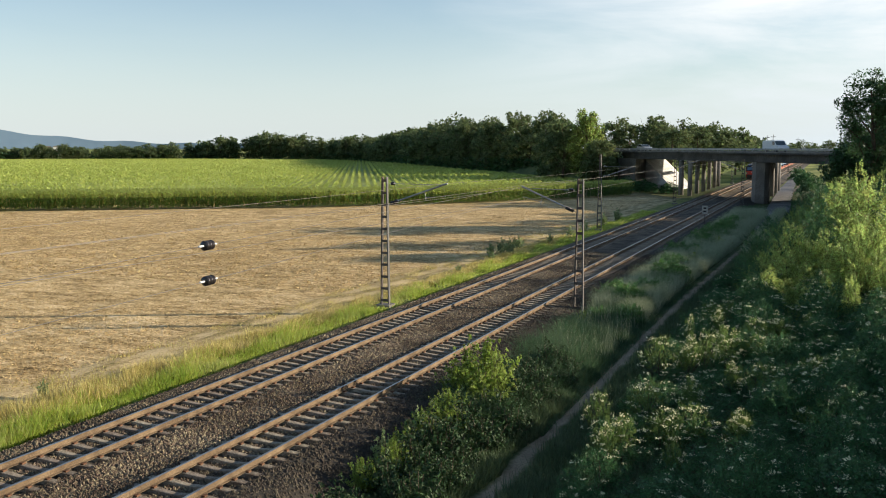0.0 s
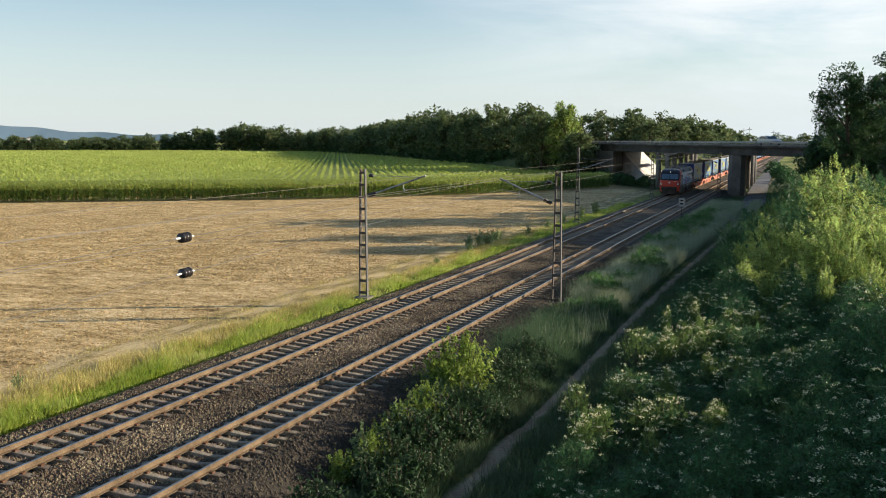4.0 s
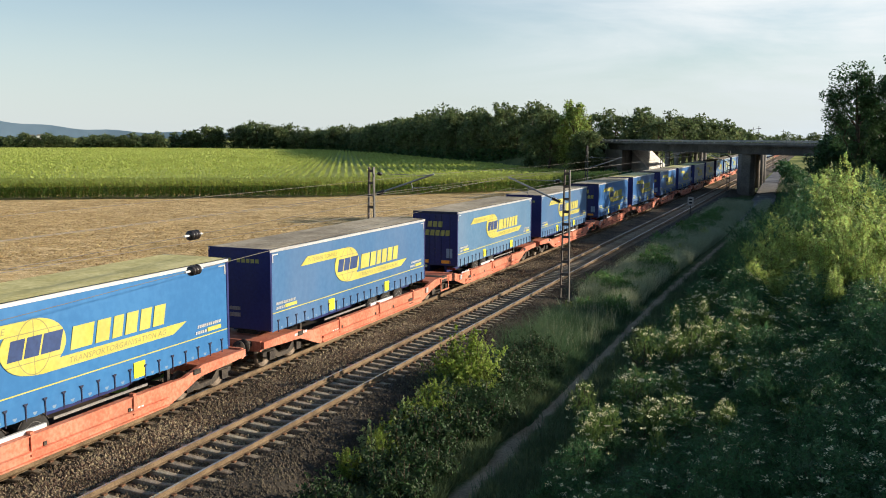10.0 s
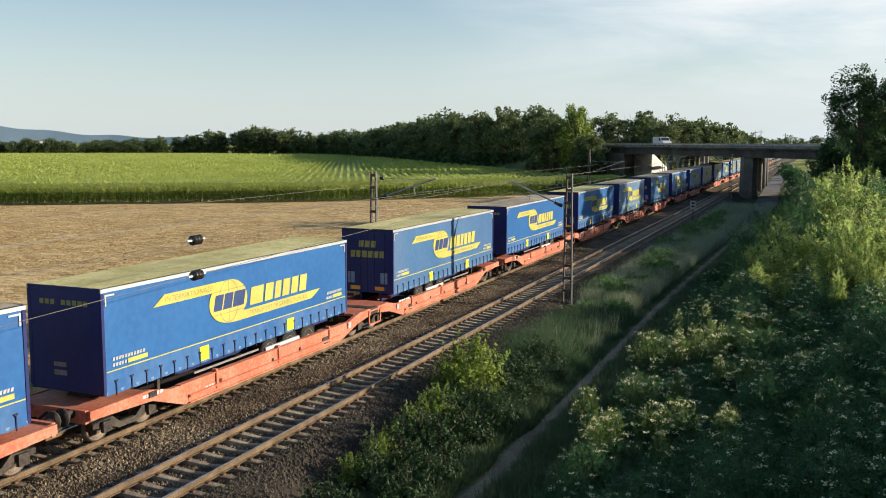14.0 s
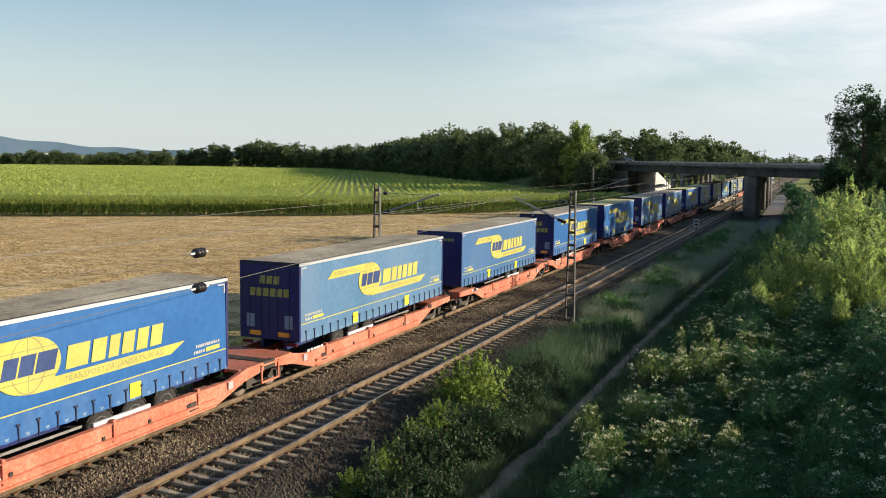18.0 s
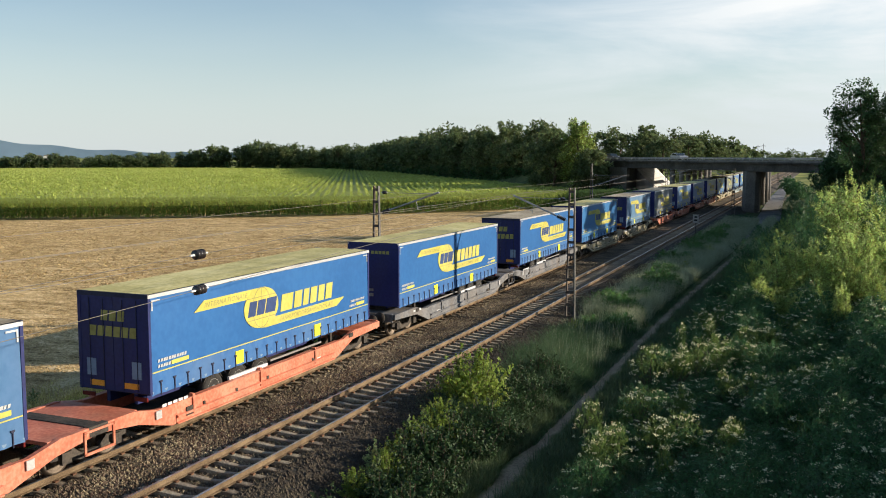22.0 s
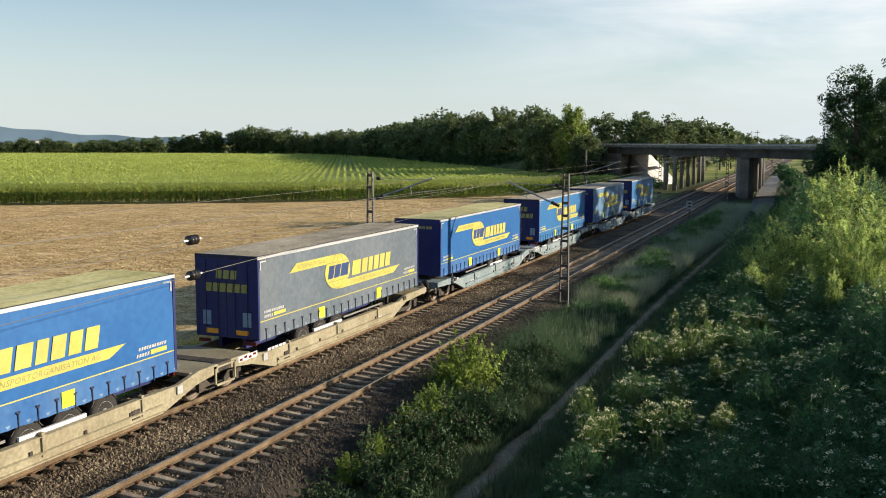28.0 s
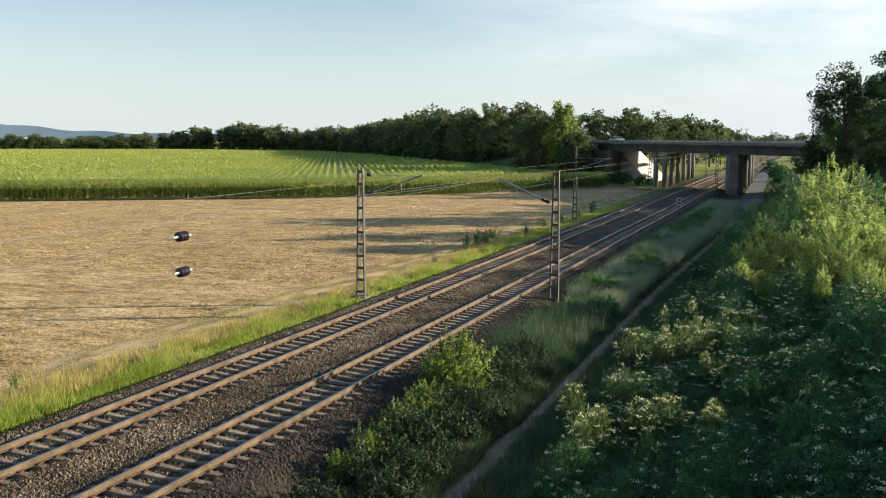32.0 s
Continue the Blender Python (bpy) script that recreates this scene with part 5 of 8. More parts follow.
            piece("mudguard", tr, TM["under"], lambda bm: prism(bm, [(y + 0.56 * math.cos(a), 0.86 + 0.54 * math.sin(a)) for a in (0.5, 0.9, 1.3, 1.84, 2.24, 2.64)] + [(y + 0.54 * math.cos(a), 0.86 + 0.51 * math.sin(a)) for a in (2.64, 2.24, 1.84, 1.3, 0.9, 0.5)], "x", s * 0.9, s * 1.22))
    for y in (8.05, 9.36, 10.67):
        piece("axle", tr, TM["under"], lambda bm: bar(bm, (-1.0, y, 0.86), (1.0, y, 0.86), 0.07, 8))
    return tr


def wagon_outline():
    """Side sill of one pocket half, from its outer end (y = 0) to the middle: low in the pocket, high at the ends."""
    return [(0.0, 1.12), (2.3, 1.12), (3.2, 0.92), (14.2, 0.92), (15.2, 1.12), (16.6, 1.12), (16.6, 0.90), (15.0, 0.70), (13.6, 0.30), (3.8, 0.30), (2.4, 0.78), (0.0, 0.88)]


def bogie(wg, y, mat):
    for s in (-1, 1):
        piece("bogie_frame", wg, TM["under"], lambda bm: prism(bm, [(y - 1.35, 0.62), (y - 0.6, 0.66), (y - 0.3, 0.42), (y + 0.3, 0.42), (y + 0.6, 0.66), (y + 1.35, 0.62), (y + 1.35, 0.48), (y + 0.7, 0.40), (y + 0.35, 0.26), (y - 0.35, 0.26), (y - 0.7, 0.40), (y - 1.35, 0.48)], "x", s * 0.98, s * 1.10))
    for a in (-0.9, 0.9):
        for s in (-1, 1):
            wh = piece("wheel", wg, TM["wheel"], lambda bm: lathe(bm, [(s * 0.70, 0.46), (s * 0.72, 0.49), (s * 0.735, 0.46), (s * 0.84, 0.455), (s * 0.84, 0.38), (s * 0.80, 0.36), (s * 0.80, 0.16), (s * 0.88, 0.12)], (0, y + a, 0.457), "x", 20), "steel wheel", True)
            piece("axle_box", wg, TM["under"], lambda bm: box(bm, s * 1.10, s * 1.20, y + a - 0.16, y + a + 0.16, 0.32, 0.62))
        piece("axle", wg, TM["under"], lambda bm: bar(bm, (-0.8, y + a, 0.457), (0.8, y + a, 0.457), 0.08, 8))


def make_wagon(colour, label, rail=False):
    """Articulated double pocket wagon, 34.2 m over buffers; y = 0 at its near buffers."""
    wg = thing("pocket_wagon", None, label, "freight wagon", "pocket wagons of the train")
    mat = TM[colour]
    mid = 17.1
    for h in (0, 1):
        def Y(u):
            return 0.6 + u if h == 0 else 33.6 - u
        for s in (-1, 1):
            pts = [(Y(u), z) for u, z in wagon_outline()]
            piece("side_sill", wg, mat, lambda bm: prism(bm, pts, "x", s * 1.28, s * 1.42), "painted steel side sill")
            piece("sill_flange", wg, mat, lambda bm: box(bm, s * 1.26, s * 1.46, min(Y(3.6), Y(13.8)), max(Y(3.6), Y(13.8)), 0.915, 0.94))
            for u in (5.4, 9.0, 12.6) if s > 0 else ():
                piece("sill_bracket", wg, mat, lambda bm: (box(bm, s * 1.42, s * 1.47, Y(u) - 0.06, Y(u) + 0.06, 0.42, 0.96), box(bm, s * 1.30, s * 1.44, Y(u) - 0.05, Y(u) + 0.05, 0.94, 1.02)))
            if s < 0:
                continue
            piece("sill_toe", wg, mat, lambda bm: prism(bm, [(s * 1.42, 0.56), (s * 1.50, 0.54), (s * 1.50, 0.49), (s * 1.435, 0.46), (s * 1.435, 0.34), (s * 1.49, 0.33), (s * 1.49, 0.29), (s * 1.42, 0.29)], "y", min(Y(4.0), Y(13.4)), max(Y(4.0), Y(13.4))), "stepped lower flange of the sill")
            piece("stencil_panel", wg, TM["white"], lambda bm: [box(bm, s * 1.42, s * 1.424, Y(5.2) - 0.35 + k * 0.15, Y(5.2) - 0.26 + k * 0.15, 0.55, 0.60) for k in range(4)], "small white stencil marks")["kind"] = "stuff"
            piece("lashing_ring", wg, TM["under"], lambda bm: [box(bm, s * 1.42, s * 1.45, Y(u) - 0.05, Y(u) + 0.05, 0.56, 0.66) for u in (5.6, 8.6, 10.4, 12.1)])
        piece("pocket_floor", wg, TM["under"], lambda bm: box(bm, -1.2, 1.2, min(Y(3.7), Y(13.7)), max(Y(3.7), Y(13.7)), 0.28, 0.345))
        a, b = sorted((Y(0.0), Y(2.3)))
        piece("end_platform", wg, mat, lambda bm: (box(bm, -1.28, 1.28, a, b, 0.99, 1.09), box(bm, -0.35, 0.35, a, b, 0.7, 0.99)), "painted end platform")
        a, b = sorted((Y(14.9), Y(16.55)))
        piece("mid_platform", wg, mat, lambda bm: box(bm, -1.28, 1.28, a, b, 0.99, 1.09), "painted middle platform")
        k = 1 if h == 0 else -1
        piece("headstock", wg, mat, lambda bm: box(bm, -1.3, 1.3, Y(0.0) - 0.06, Y(0.0) + 0.06, 0.78, 1.14), "painted headstock")
        for s in (-1, 1):
            bf = piece("buffer", wg, TM["under"], lambda bm: lathe(bm, [(0, 0.11), (-k * 0.38, 0.11), (-k * 0.38, 0.24), (-k * 0.44, 0.24)], (s * 0.875, Y(0.0), 1.03), "y", 14), "dark round buffer", True)
        piece("screw_coupling", wg, TM["under"], lambda bm: (bar(bm, (0, Y(0.0), 0.98), (0, Y(-0.55), 0.80), 0.04, 6), bar(bm, (0, Y(-0.05), 0.80), (0, Y(-0.5), 0.62), 0.03, 6)))
        piece("hitch", wg, TM["under"], lambda bm: prism(bm, [(Y(1.1), 1.09), (Y(2.0), 1.09), (Y(1.9), 1.22), (Y(1.3), 1.30)], "x", -0.45, 0.45), "fifth-wheel hitch")
        piece("hose", wg, TM["under"], lambda bm: (bar(bm, (0.35, Y(0.02), 0.9), (0.38, Y(-0.2), 0.55), 0.025, 6), bar(bm, (0.38, Y(-0.2), 0.55), (0.30, Y(-0.42), 0.62), 0.025, 6)))
        bogie(wg, Y(1.75), mat)
        piece("handwheel", wg, TM["alu"], lambda bm: box(bm, 1.44, 1.47, Y(14.2) - 0.12, Y(14.2) + 0.12, 0.66, 0.90))
    for s in (-1, 1):
        piece("joint_frame", wg, mat, lambda bm: (box(bm, s * 1.42, s * 1.46, mid - 0.55, mid - 0.48, 0.42, 1.06), box(bm, s * 1.42, s * 1.46, mid + 0.48, mid + 0.55, 0.42, 1.06), box(bm, s * 1.42, s * 1.46, mid - 0.55, mid + 0.55, 0.42, 0.49), box(bm, s * 1.42, s * 1.46, mid - 0.55, mid + 0.55, 1.0, 1.06)), "open step frame")
    bogie(wg, mid, mat)
    # dark block added in place of the shaded gap between the halves
    piece("joint_cover", wg, TM["under"], lambda bm: (box(bm, -1.22, 1.22, mid - 0.24, mid + 0.24, 0.96, 1.112), box(bm, 1.22, 1.425, mid - 0.34, mid + 0.34, 0.86, 1.13)), "dark block standing in for the gap at the joint")
    if colour in ("pale", "beige"):
        wp = piece("warning_panel", wg, TM["white"], lambda bm: box(bm, 1.42, 1.428, mid + 0.75, mid + 1.85, 0.90, 1.09), "white and red warning panel")
        piece("red_field", wp, TM["lamp_red"], lambda bm: [box(bm, 1.428, 1.432, mid + 0.82 + k * 0.26, mid + 0.98 + k * 0.26, 0.93 + 0.05 * (k % 2), 1.01 + 0.05 * (k % 2)) for k in range(4)])
    if rail:
        piece("end_handrail", wg, TM["yellow_box"], lambda bm: tube(bm, [(1.30, 0.75, 1.05), (1.30, 0.75, 2.0), (1.24, 0.75, 2.06), (0.96, 0.75, 2.06), (0.90, 0.75, 2.0), (0.90, 0.75, 1.05)], 0.03, 6), "yellow end handrail")
    for s in (1,):
        for y, w_ in ((2.6, 0.9), (19.6, 1.2)):
            piece("name_panel", wg, TM["white"], lambda bm: [box(bm, s * 1.42, s * 1.425, y + k * w_ / 5, y + (k + 0.75) * w_ / 5, 0.93, 1.02) for k in range(5)], "white painted marks")["kind"] = "stuff"
        for u in (3.0, 12.9, 20.8, 31.0):
            piece("lever_box", wg, TM["under"], lambda bm: box(bm, s * 1.42, s * 1.455, u - 0.16, u + 0.16, 0.42 if 4 < u < 30 else 0.9, 0.68 if 4 < u < 30 else 1.06), "dark lever box")
        for y0, y1 in ((9.0, 11.2), (23.0, 25.2)):
            piece("cable_duct", wg, TM["white"], lambda bm: box(bm, s * 1.22, s * 1.30, y0, y1, 0.95, 1.05), "pale duct")
    return wg


def trailer_offsets():
    """y at 10.5 s of the near end of the second trailer of each wagon."""
    ks = [-1, 0, 1, 2, 5, 7, 9, 10, 11, 14, 15, 16]
    dv = [0.1, 0, -0.2, -0.13, -0.37, -0.30, -0.41, -0.05, -0.05, 0.36, 0.63, 1.0]
    return [31.05 + 34.2 * k + float(np.interp(k, ks, dv)) for k in range(-1, 17)]


# (wagon, first or second trailer) by the state of curtain and roof
CURTAINS = dict(light={(0, 1), (6, 1), (12, 0), (16, 1), (17, 1)}, dusty={(13, 0), (15, 1)}, faded={(1, 1), (6, 0), (7, 1), (12, 1), (17, 0)}, dull={(0, 0), (1, 0), (2, 0), (4, 1), (8, 0), (9, 1), (10, 0), (13, 1), (14, 1)})
MOSSY = {(0, 1), (3, 0), (4, 0), (4, 1), (5, 1), (9, 0), (10, 1), (11, 0), (12, 0), (13, 1), (14, 0), (15, 0), (16, 0)}


def make_train():
    colours = ["orange"] * 11 + ["grey", "beige", "orange", "orange", "beige", "pale", "pale"]
    words = dict(orange="orange-red double pocket wagon with grimy bogies", grey="dark grey double pocket wagon with grimy bogies",
                 beige="dusty beige double pocket wagon with grimy bogies", pale="pale blue-grey double pocket wagon with grimy bogies")
    labels = dict(light="light blue curtain-sided semi-trailer with yellow stripes, oval", blue="blue curtain-sided semi-trailer with yellow stripes, oval", dull="dull blue curtain-sided semi-trailer with yellow stripes, oval",
                  dusty="dust-greyed blue curtain-sided semi-trailer with yellow stripes", faded="sun-faded blue curtain-sided semi-trailer with yellow stripes")
    models = {}
    for (k, y), c in zip(enumerate(trailer_offsets()), colours):
        rail = k == 15
        if (c, rail) in models:
            w = copy_thing(models[c, rail], pose(0, 0, 0))
        else:
            w = models[c, rail] = make_wagon(c, words[c] + (" and a yellow handrail" if rail else ""), rail)
        CARRIED.append((w, y - 19.28, 0))
        for second in (0, 1):
            cur = next((c_ for c_, set_ in CURTAINS.items() if (k, second) in set_), "blue")
            roof = "roof_olive" if (k, second) in MOSSY else "roof_grey"
            if (cur, roof, second) in models:
                t = copy_thing(models[cur, roof, second], pose(0, 0, 0))
            else:
                t = models[cur, roof, second] = make_trailer(cur, roof, labels[cur] + (" and a mossy roof" if roof == "roof_olive" else " and a grey roof"), -1 if second else 1)
            CARRIED.append((t, y + (TL if second else -18.0), 180 if second else 0))


make_train()


def make_loco():
    lo = thing("electric_locomotive", None, "red, white and blue electric locomotive with mountain print, pantograph raised", "locomotive")
    LEN = 18.98

    levels = [(0.95, 0.62, 1.44), (1.25, 0.52, 1.48), (1.75, 0.50, 1.50), (2.25, 0.56, 1.50), (2.40, 0.62, 1.50), (3.25, 1.05, 1.46), (3.55, 1.30, 1.40), (3.78, 1.75, 1.25), (3.86, 2.3, 1.05)]

    def cab(bm, flip, front):
        """The lofted cab end: its red shell, or the black front over the nose."""
        rings = []
        for z, yf, hw in levels:
            plan = [(hw, 3.3)] + [(hw * math.cos(radians(a)) ** 0.5, yf + 0.75 * (1 - math.sin(radians(a)) ** 0.45)) for a in (0.3, 6, 14, 26, 40, 55, 72, 89.99)]
            plan = plan + [(-x, y) for x, y in plan[-2::-1]]
            rings.append([bm.verts.new((x, LEN - y if flip else y, z)) for x, y in plan])
        for n, (a, b) in enumerate(zip(rings, rings[1:])):
            for i in range(len(a) - 1):
                if (n >= 3 and 4 <= i <= 11) == front:
                    bm.faces.new((a[i], a[i + 1], b[i + 1], b[i]))
        if front:
            bm.faces.new(rings[-1])
        else:
            bm.faces.new(rings[0][::-1])
    for flip in (False, True):
        def F(y):
            return LEN - y if flip else y
        piece("cab", lo, TM["red"], lambda bm: cab(bm, flip, False), "bright red cab end", True)
        piece("windscreen_surround", lo, TM["black"], lambda bm: cab(bm, flip, True), "black windscreen surround and brow", True)
        for s in (-1, 1):
            def pane(bm):
                rows = []
                for z, yf in ((2.47, 0.655), (3.20, 1.025)):
                    rows.append([bm.verts.new((s * x, F(yf + d - 0.012), z)) for x, d in ((0.04, 0), (0.72, 0.006), (1.00, 0.035), (1.16, 0.068))])
                for i in range(3):
                    bm.faces.new((rows[0][i], rows[0][i + 1], rows[1][i + 1], rows[1][i]))
                bmesh.ops.solidify(bm, geom=bm.faces[:], thickness=0.008)
            piece("windscreen", lo, TM["screen"], pane, "windscreen pane in sky-reflection blue")
            h = piece("headlight", lo, TM["black"], lambda bm: prism(bm, [(s * 1.11, F(0.558)), (s * 1.24, F(0.592)), (s * 1.40, F(0.69)), (s * 1.35, F(0.85)), (s * 1.08, F(0.72))], "z", 1.52, 1.94), "headlight cluster")
            piece("lens", h, TM["lens"], lambda bm: prism(bm, [(s * 1.14, F(0.550)), (s * 1.24, F(0.578)), (s * 1.375, F(0.66)), (s * 1.33, F(0.8)), (s * 1.12, F(0.7))], "z", 1.57, 1.89), "pale lens")
            piece("lamp", h, TM["lamp_on"] if not flip else TM["lamp_red"], lambda bm: lathe(bm, [(F(0.7), 0.045), (F(0.55), 0.045)], (s * 1.22, 0, 1.67), "y", 12), "lit lamp")
            piece("buffer", lo, TM["under"], lambda bm: (lathe(bm, [(F(0.62), 0.16), (F(0.20), 0.15)], (s * 0.875, 0, 1.03), "y", 14), prism(bm, [(s * 0.875 + a, 1.03 + b) for a, b in ((-0.27, -0.15), (-0.24, -0.18), (0.24, -0.18), (0.27, -0.15), (0.27, 0.15), (0.24, 0.18), (-0.24, 0.18), (-0.27, 0.15))], "y", min(F(0.08), F(0.20)), max(F(0.08), F(0.20)))), "dark buffer with a broad flat head")
            piece("side_window", lo, TM["black"], lambda bm: prism(bm, [(F(1.50), 2.22), (F(3.56), 2.42), (F(3.56), 2.98), (F(1.80), 3.06)], "x", s * 1.44, s * 1.514), "black cab side window")
            piece("window_trim", lo, TM["white"], lambda bm: prism(bm, [(F(2.15), 3.075), (F(3.56), 3.02), (F(3.56), 3.12), (F(2.25), 3.15)], "x", s * 1.44, s * 1.512), "white trim over the window")
            piece("crest", lo, TM["white"], lambda bm: prism(bm, [(F(2.12), 2.46), (F(2.30), 2.46), (F(2.36), 2.56), (F(2.36), 2.82), (F(2.06), 2.82), (F(2.06), 2.56)], "x", s * 1.514, s * 1.519), "small white crest")
            piece("cab_door", lo, TM["white"], lambda bm: prism(bm, [(F(2.55), 1.5), (F(3.5), 1.5), (F(3.5), 3.2), (F(3.2), 3.2), (F(3.1), 2.9), (F(2.55), 2.9)], "x", s * 1.49, s * 1.509), "white cab door")
            for y in (2.50, 3.20):
                piece("handrail", lo, TM["dgrey"], lambda bm: bar(bm, (s * 1.55, F(y), 1.05), (s * 1.55, F(y), 2.72), 0.018, 6), "dark handrail")
            piece("step", lo, TM["dusty_dark"], lambda bm: [box(bm, s * 1.2, s * 1.5, min(F(2.6), F(3.1)), max(F(2.6), F(3.1)), z, z + 0.04) for z in (0.35, 0.62)])
            piece("side_flank", lo, TM["dusty_dark"], lambda bm: prism(bm, [(F(1.74), 0.90), (F(3.31), 0.86), (F(3.31), 1.497), (F(1.62), 1.497)], "x", s * 1.44, s * 1.506), "dusty grey lower flank")
            piece("side_swoosh", lo, TM["white"], lambda bm: prism(bm, [(F(1.63), 1.50), (F(3.31), 1.50), (F(3.31), 2.44), (F(1.80), 2.22), (F(1.60), 1.98)], "x", s * 1.45, s * 1.506), "white cab flank")
            piece("side_swoosh", lo, TM["sky_blue"], lambda bm: prism(bm, [(F(1.65), 1.52), (F(3.31), 1.52), (F(3.31), 1.92), (F(1.64), 1.68)], "x", s * 1.50, s * 1.511), "blue swoosh")
            for y, z in ((1.95, 1.28), (2.2, 1.10), (2.35, 1.36), (1.95, 1.02)):
                piece("flank_marking", lo, TM["white"], lambda bm: box(bm, s * 1.50, s * 1.510, min(F(y), F(y + 0.16)), max(F(y), F(y + 0.16)), z, z + 0.06))
        piece("top_lamp", lo, TM["lamp_on"] if not flip else TM["black"], lambda bm: lathe(bm, [(F(1.20), 0.06), (F(1.5), 0.06)], (0, 0, 3.50), "y", 10), "top lamp")
        piece("coupling", lo, TM["under"], lambda bm: (box(bm, -0.12, 0.12, min(F(0.15), F(0.6)), max(F(0.15), F(0.6)), 0.9, 1.1), bar(bm, (0, F(0.2), 0.95), (0, F(0.12), 0.55), 0.04, 6)))
        piece("bumper", lo, TM["under"], lambda bm: box(bm, -1.10, 1.10, min(F(0.42), F(1.0)), max(F(0.42), F(1.0)), 0.78, 1.34), "dark bumper beam")
        for s in (-1, 1):
            piece("corner_guard", lo, TM["red"], lambda bm: prism(bm, [(s * 1.10, F(0.44)), (s * 1.38, F(0.62)), (s * 1.46, F(1.3)), (s * 1.10, F(1.3))], "z", 0.62, 1.36), "red corner guard")
            # black blocks on the guard stand in for the shade inside its step openings
            for z in (0.72, 1.00):
                piece("step_hole", lo, TM["black"], lambda bm: box(bm, min(s * 1.30, s * 1.452), max(s * 1.30, s * 1.452), min(F(0.86), F(1.12)), max(F(0.86), F(1.12)), z, z + 0.16), "dark step opening")
        piece("rail_guard", lo, TM["under"], lambda bm: prism(bm, [(-1.35, 0.80), (1.35, 0.80), (1.2, 0.22), (-1.2, 0.22)], "y", min(F(0.7), F(0.85)), max(F(0.7), F(0.85))), "dark rail guard")
        piece("nose_cross", lo, TM["white"], lambda bm: prism(bm, [(-0.04, 1.81), (0.04, 1.81), (0.04, 1.91), (0.14, 1.91), (0.14, 1.99), (0.04, 1.99), (0.04, 2.09), (-0.04, 2.09), (-0.04, 1.99), (-0.14, 1.99), (-0.14, 1.91), (-0.04, 1.91)], "y", min(F(0.488), F(0.62)), max(F(0.488), F(0.62))), "white cross on the nose")
        for z in (1.42, 1.50, 1.58):
            piece("nose_rib", lo, TM["red"], lambda bm: box(bm, -0.95, 0.95, min(F(0.485), F(0.6)), max(F(0.485), F(0.6)), z, z + 0.04), "red rib of the nose")
        piece("number_bar", lo, TM["white"], lambda bm: [box(bm, 0.66 + i * 0.07, 0.71 + i * 0.07, min(F(0.50), F(0.62)), max(F(0.50), F(0.62)), 2.12, 2.18) for i in range(5)], "white marks")
        piece("wiper", lo, TM["black"], lambda bm: (bar(bm, (-0.5, F(0.52), 2.38), (-0.25, F(0.80), 2.95), 0.012, 5), bar(bm, (0.6, F(0.52), 2.38), (0.85, F(0.80), 2.95), 0.012, 5)))
    # middle body
    body = [(1.50, 1.50), (1.50, 3.10), (1.46, 3.38), (-1.46, 3.38), (-1.50, 3.10), (-1.50, 1.50)]
    piece("body", lo, TM["white"], lambda bm: prism(bm, body, "y", 3.3, LEN - 3.3), "white body side")
    piece("lower_body", lo, TM["dusty_dark"], lambda bm: prism(bm, [(1.495, 1.499), (1.485, 0.98), (1.40, 0.90), (-1.40, 0.90), (-1.485, 0.98), (-1.495, 1.499)], "y", 3.3, LEN - 3.3), "dusty grey lower body")
    piece("roof", lo, TM["lroof"], lambda bm: prism(bm, [(1.47, 3.384), (1.30, 3.80), (1.12, 3.90), (-1.12, 3.90), (-1.30, 3.80), (-1.47, 3.384)], "y", 2.9, LEN - 2.9), "grey sloping roof")
    for s in (-1, 1):
        def pic(name, pts, mat, d, lab):
            # u runs from the side's own left end
            piece(name, lo, TM[mat], lambda bm: flat(bm, [(u if s > 0 else LEN - u, z) for u, z in pts], s * 1.50, s, d), lab)
        pic("blue_band", [(3.3, 1.52), (15.7, 1.52), (15.7, 2.02), (13.2, 1.92), (11.0, 1.80), (3.3, 1.98)], "sky_blue", 0.005, "sky-blue print")
        pic("mountain", [(3.9, 1.72), (5.2, 2.55), (5.55, 2.30), (5.9, 2.20), (6.6, 2.30), (7.9, 2.86), (8.4, 2.50), (9.1, 2.45), (9.7, 2.52), (10.2, 2.35), (11.1, 2.35), (11.9, 2.62), (12.6, 2.4), (13.6, 2.18), (13.6, 2.05), (8.0, 1.62)], "hill_blue", 0.009, "blue mountain print")
        pic("mountain", [(6.0, 1.54), (7.2, 2.02), (8.0, 2.52), (8.6, 2.22), (9.6, 2.18), (10.6, 2.12), (11.6, 2.30), (12.2, 2.20), (14.4, 2.06), (14.4, 1.98), (12.0, 1.78), (9.0, 1.60)], "hill_dark", 0.013, "violet mountain print")
        pic("snow", [(4.0, 1.76), (5.2, 1.98), (6.8, 2.10), (5.6, 1.78), (4.3, 1.62)], "white", 0.016, "white snow print")
        pic("snow", [(7.8, 2.12), (7.95, 2.3), (8.25, 2.08)], "white", 0.017, "white snow print")
        pic("snow", [(8.7, 2.0), (8.8, 2.22), (9.3, 2.08), (10.2, 1.98)], "white", 0.017, "white snow print")
        pic("snow", [(11.6, 2.08), (11.75, 2.2), (12.4, 2.04)], "white", 0.017, "white snow print")
        pic("emblem", [(9.9, 2.66), (11.3, 2.66), (11.3, 3.06), (9.9, 3.06)], "red", 0.009, "red emblem panel")
        pic("emblem_mark", [(10.7, 2.78), (11.15, 2.78), (11.15, 2.95), (10.7, 2.95)], "white", 0.013, "white mark")
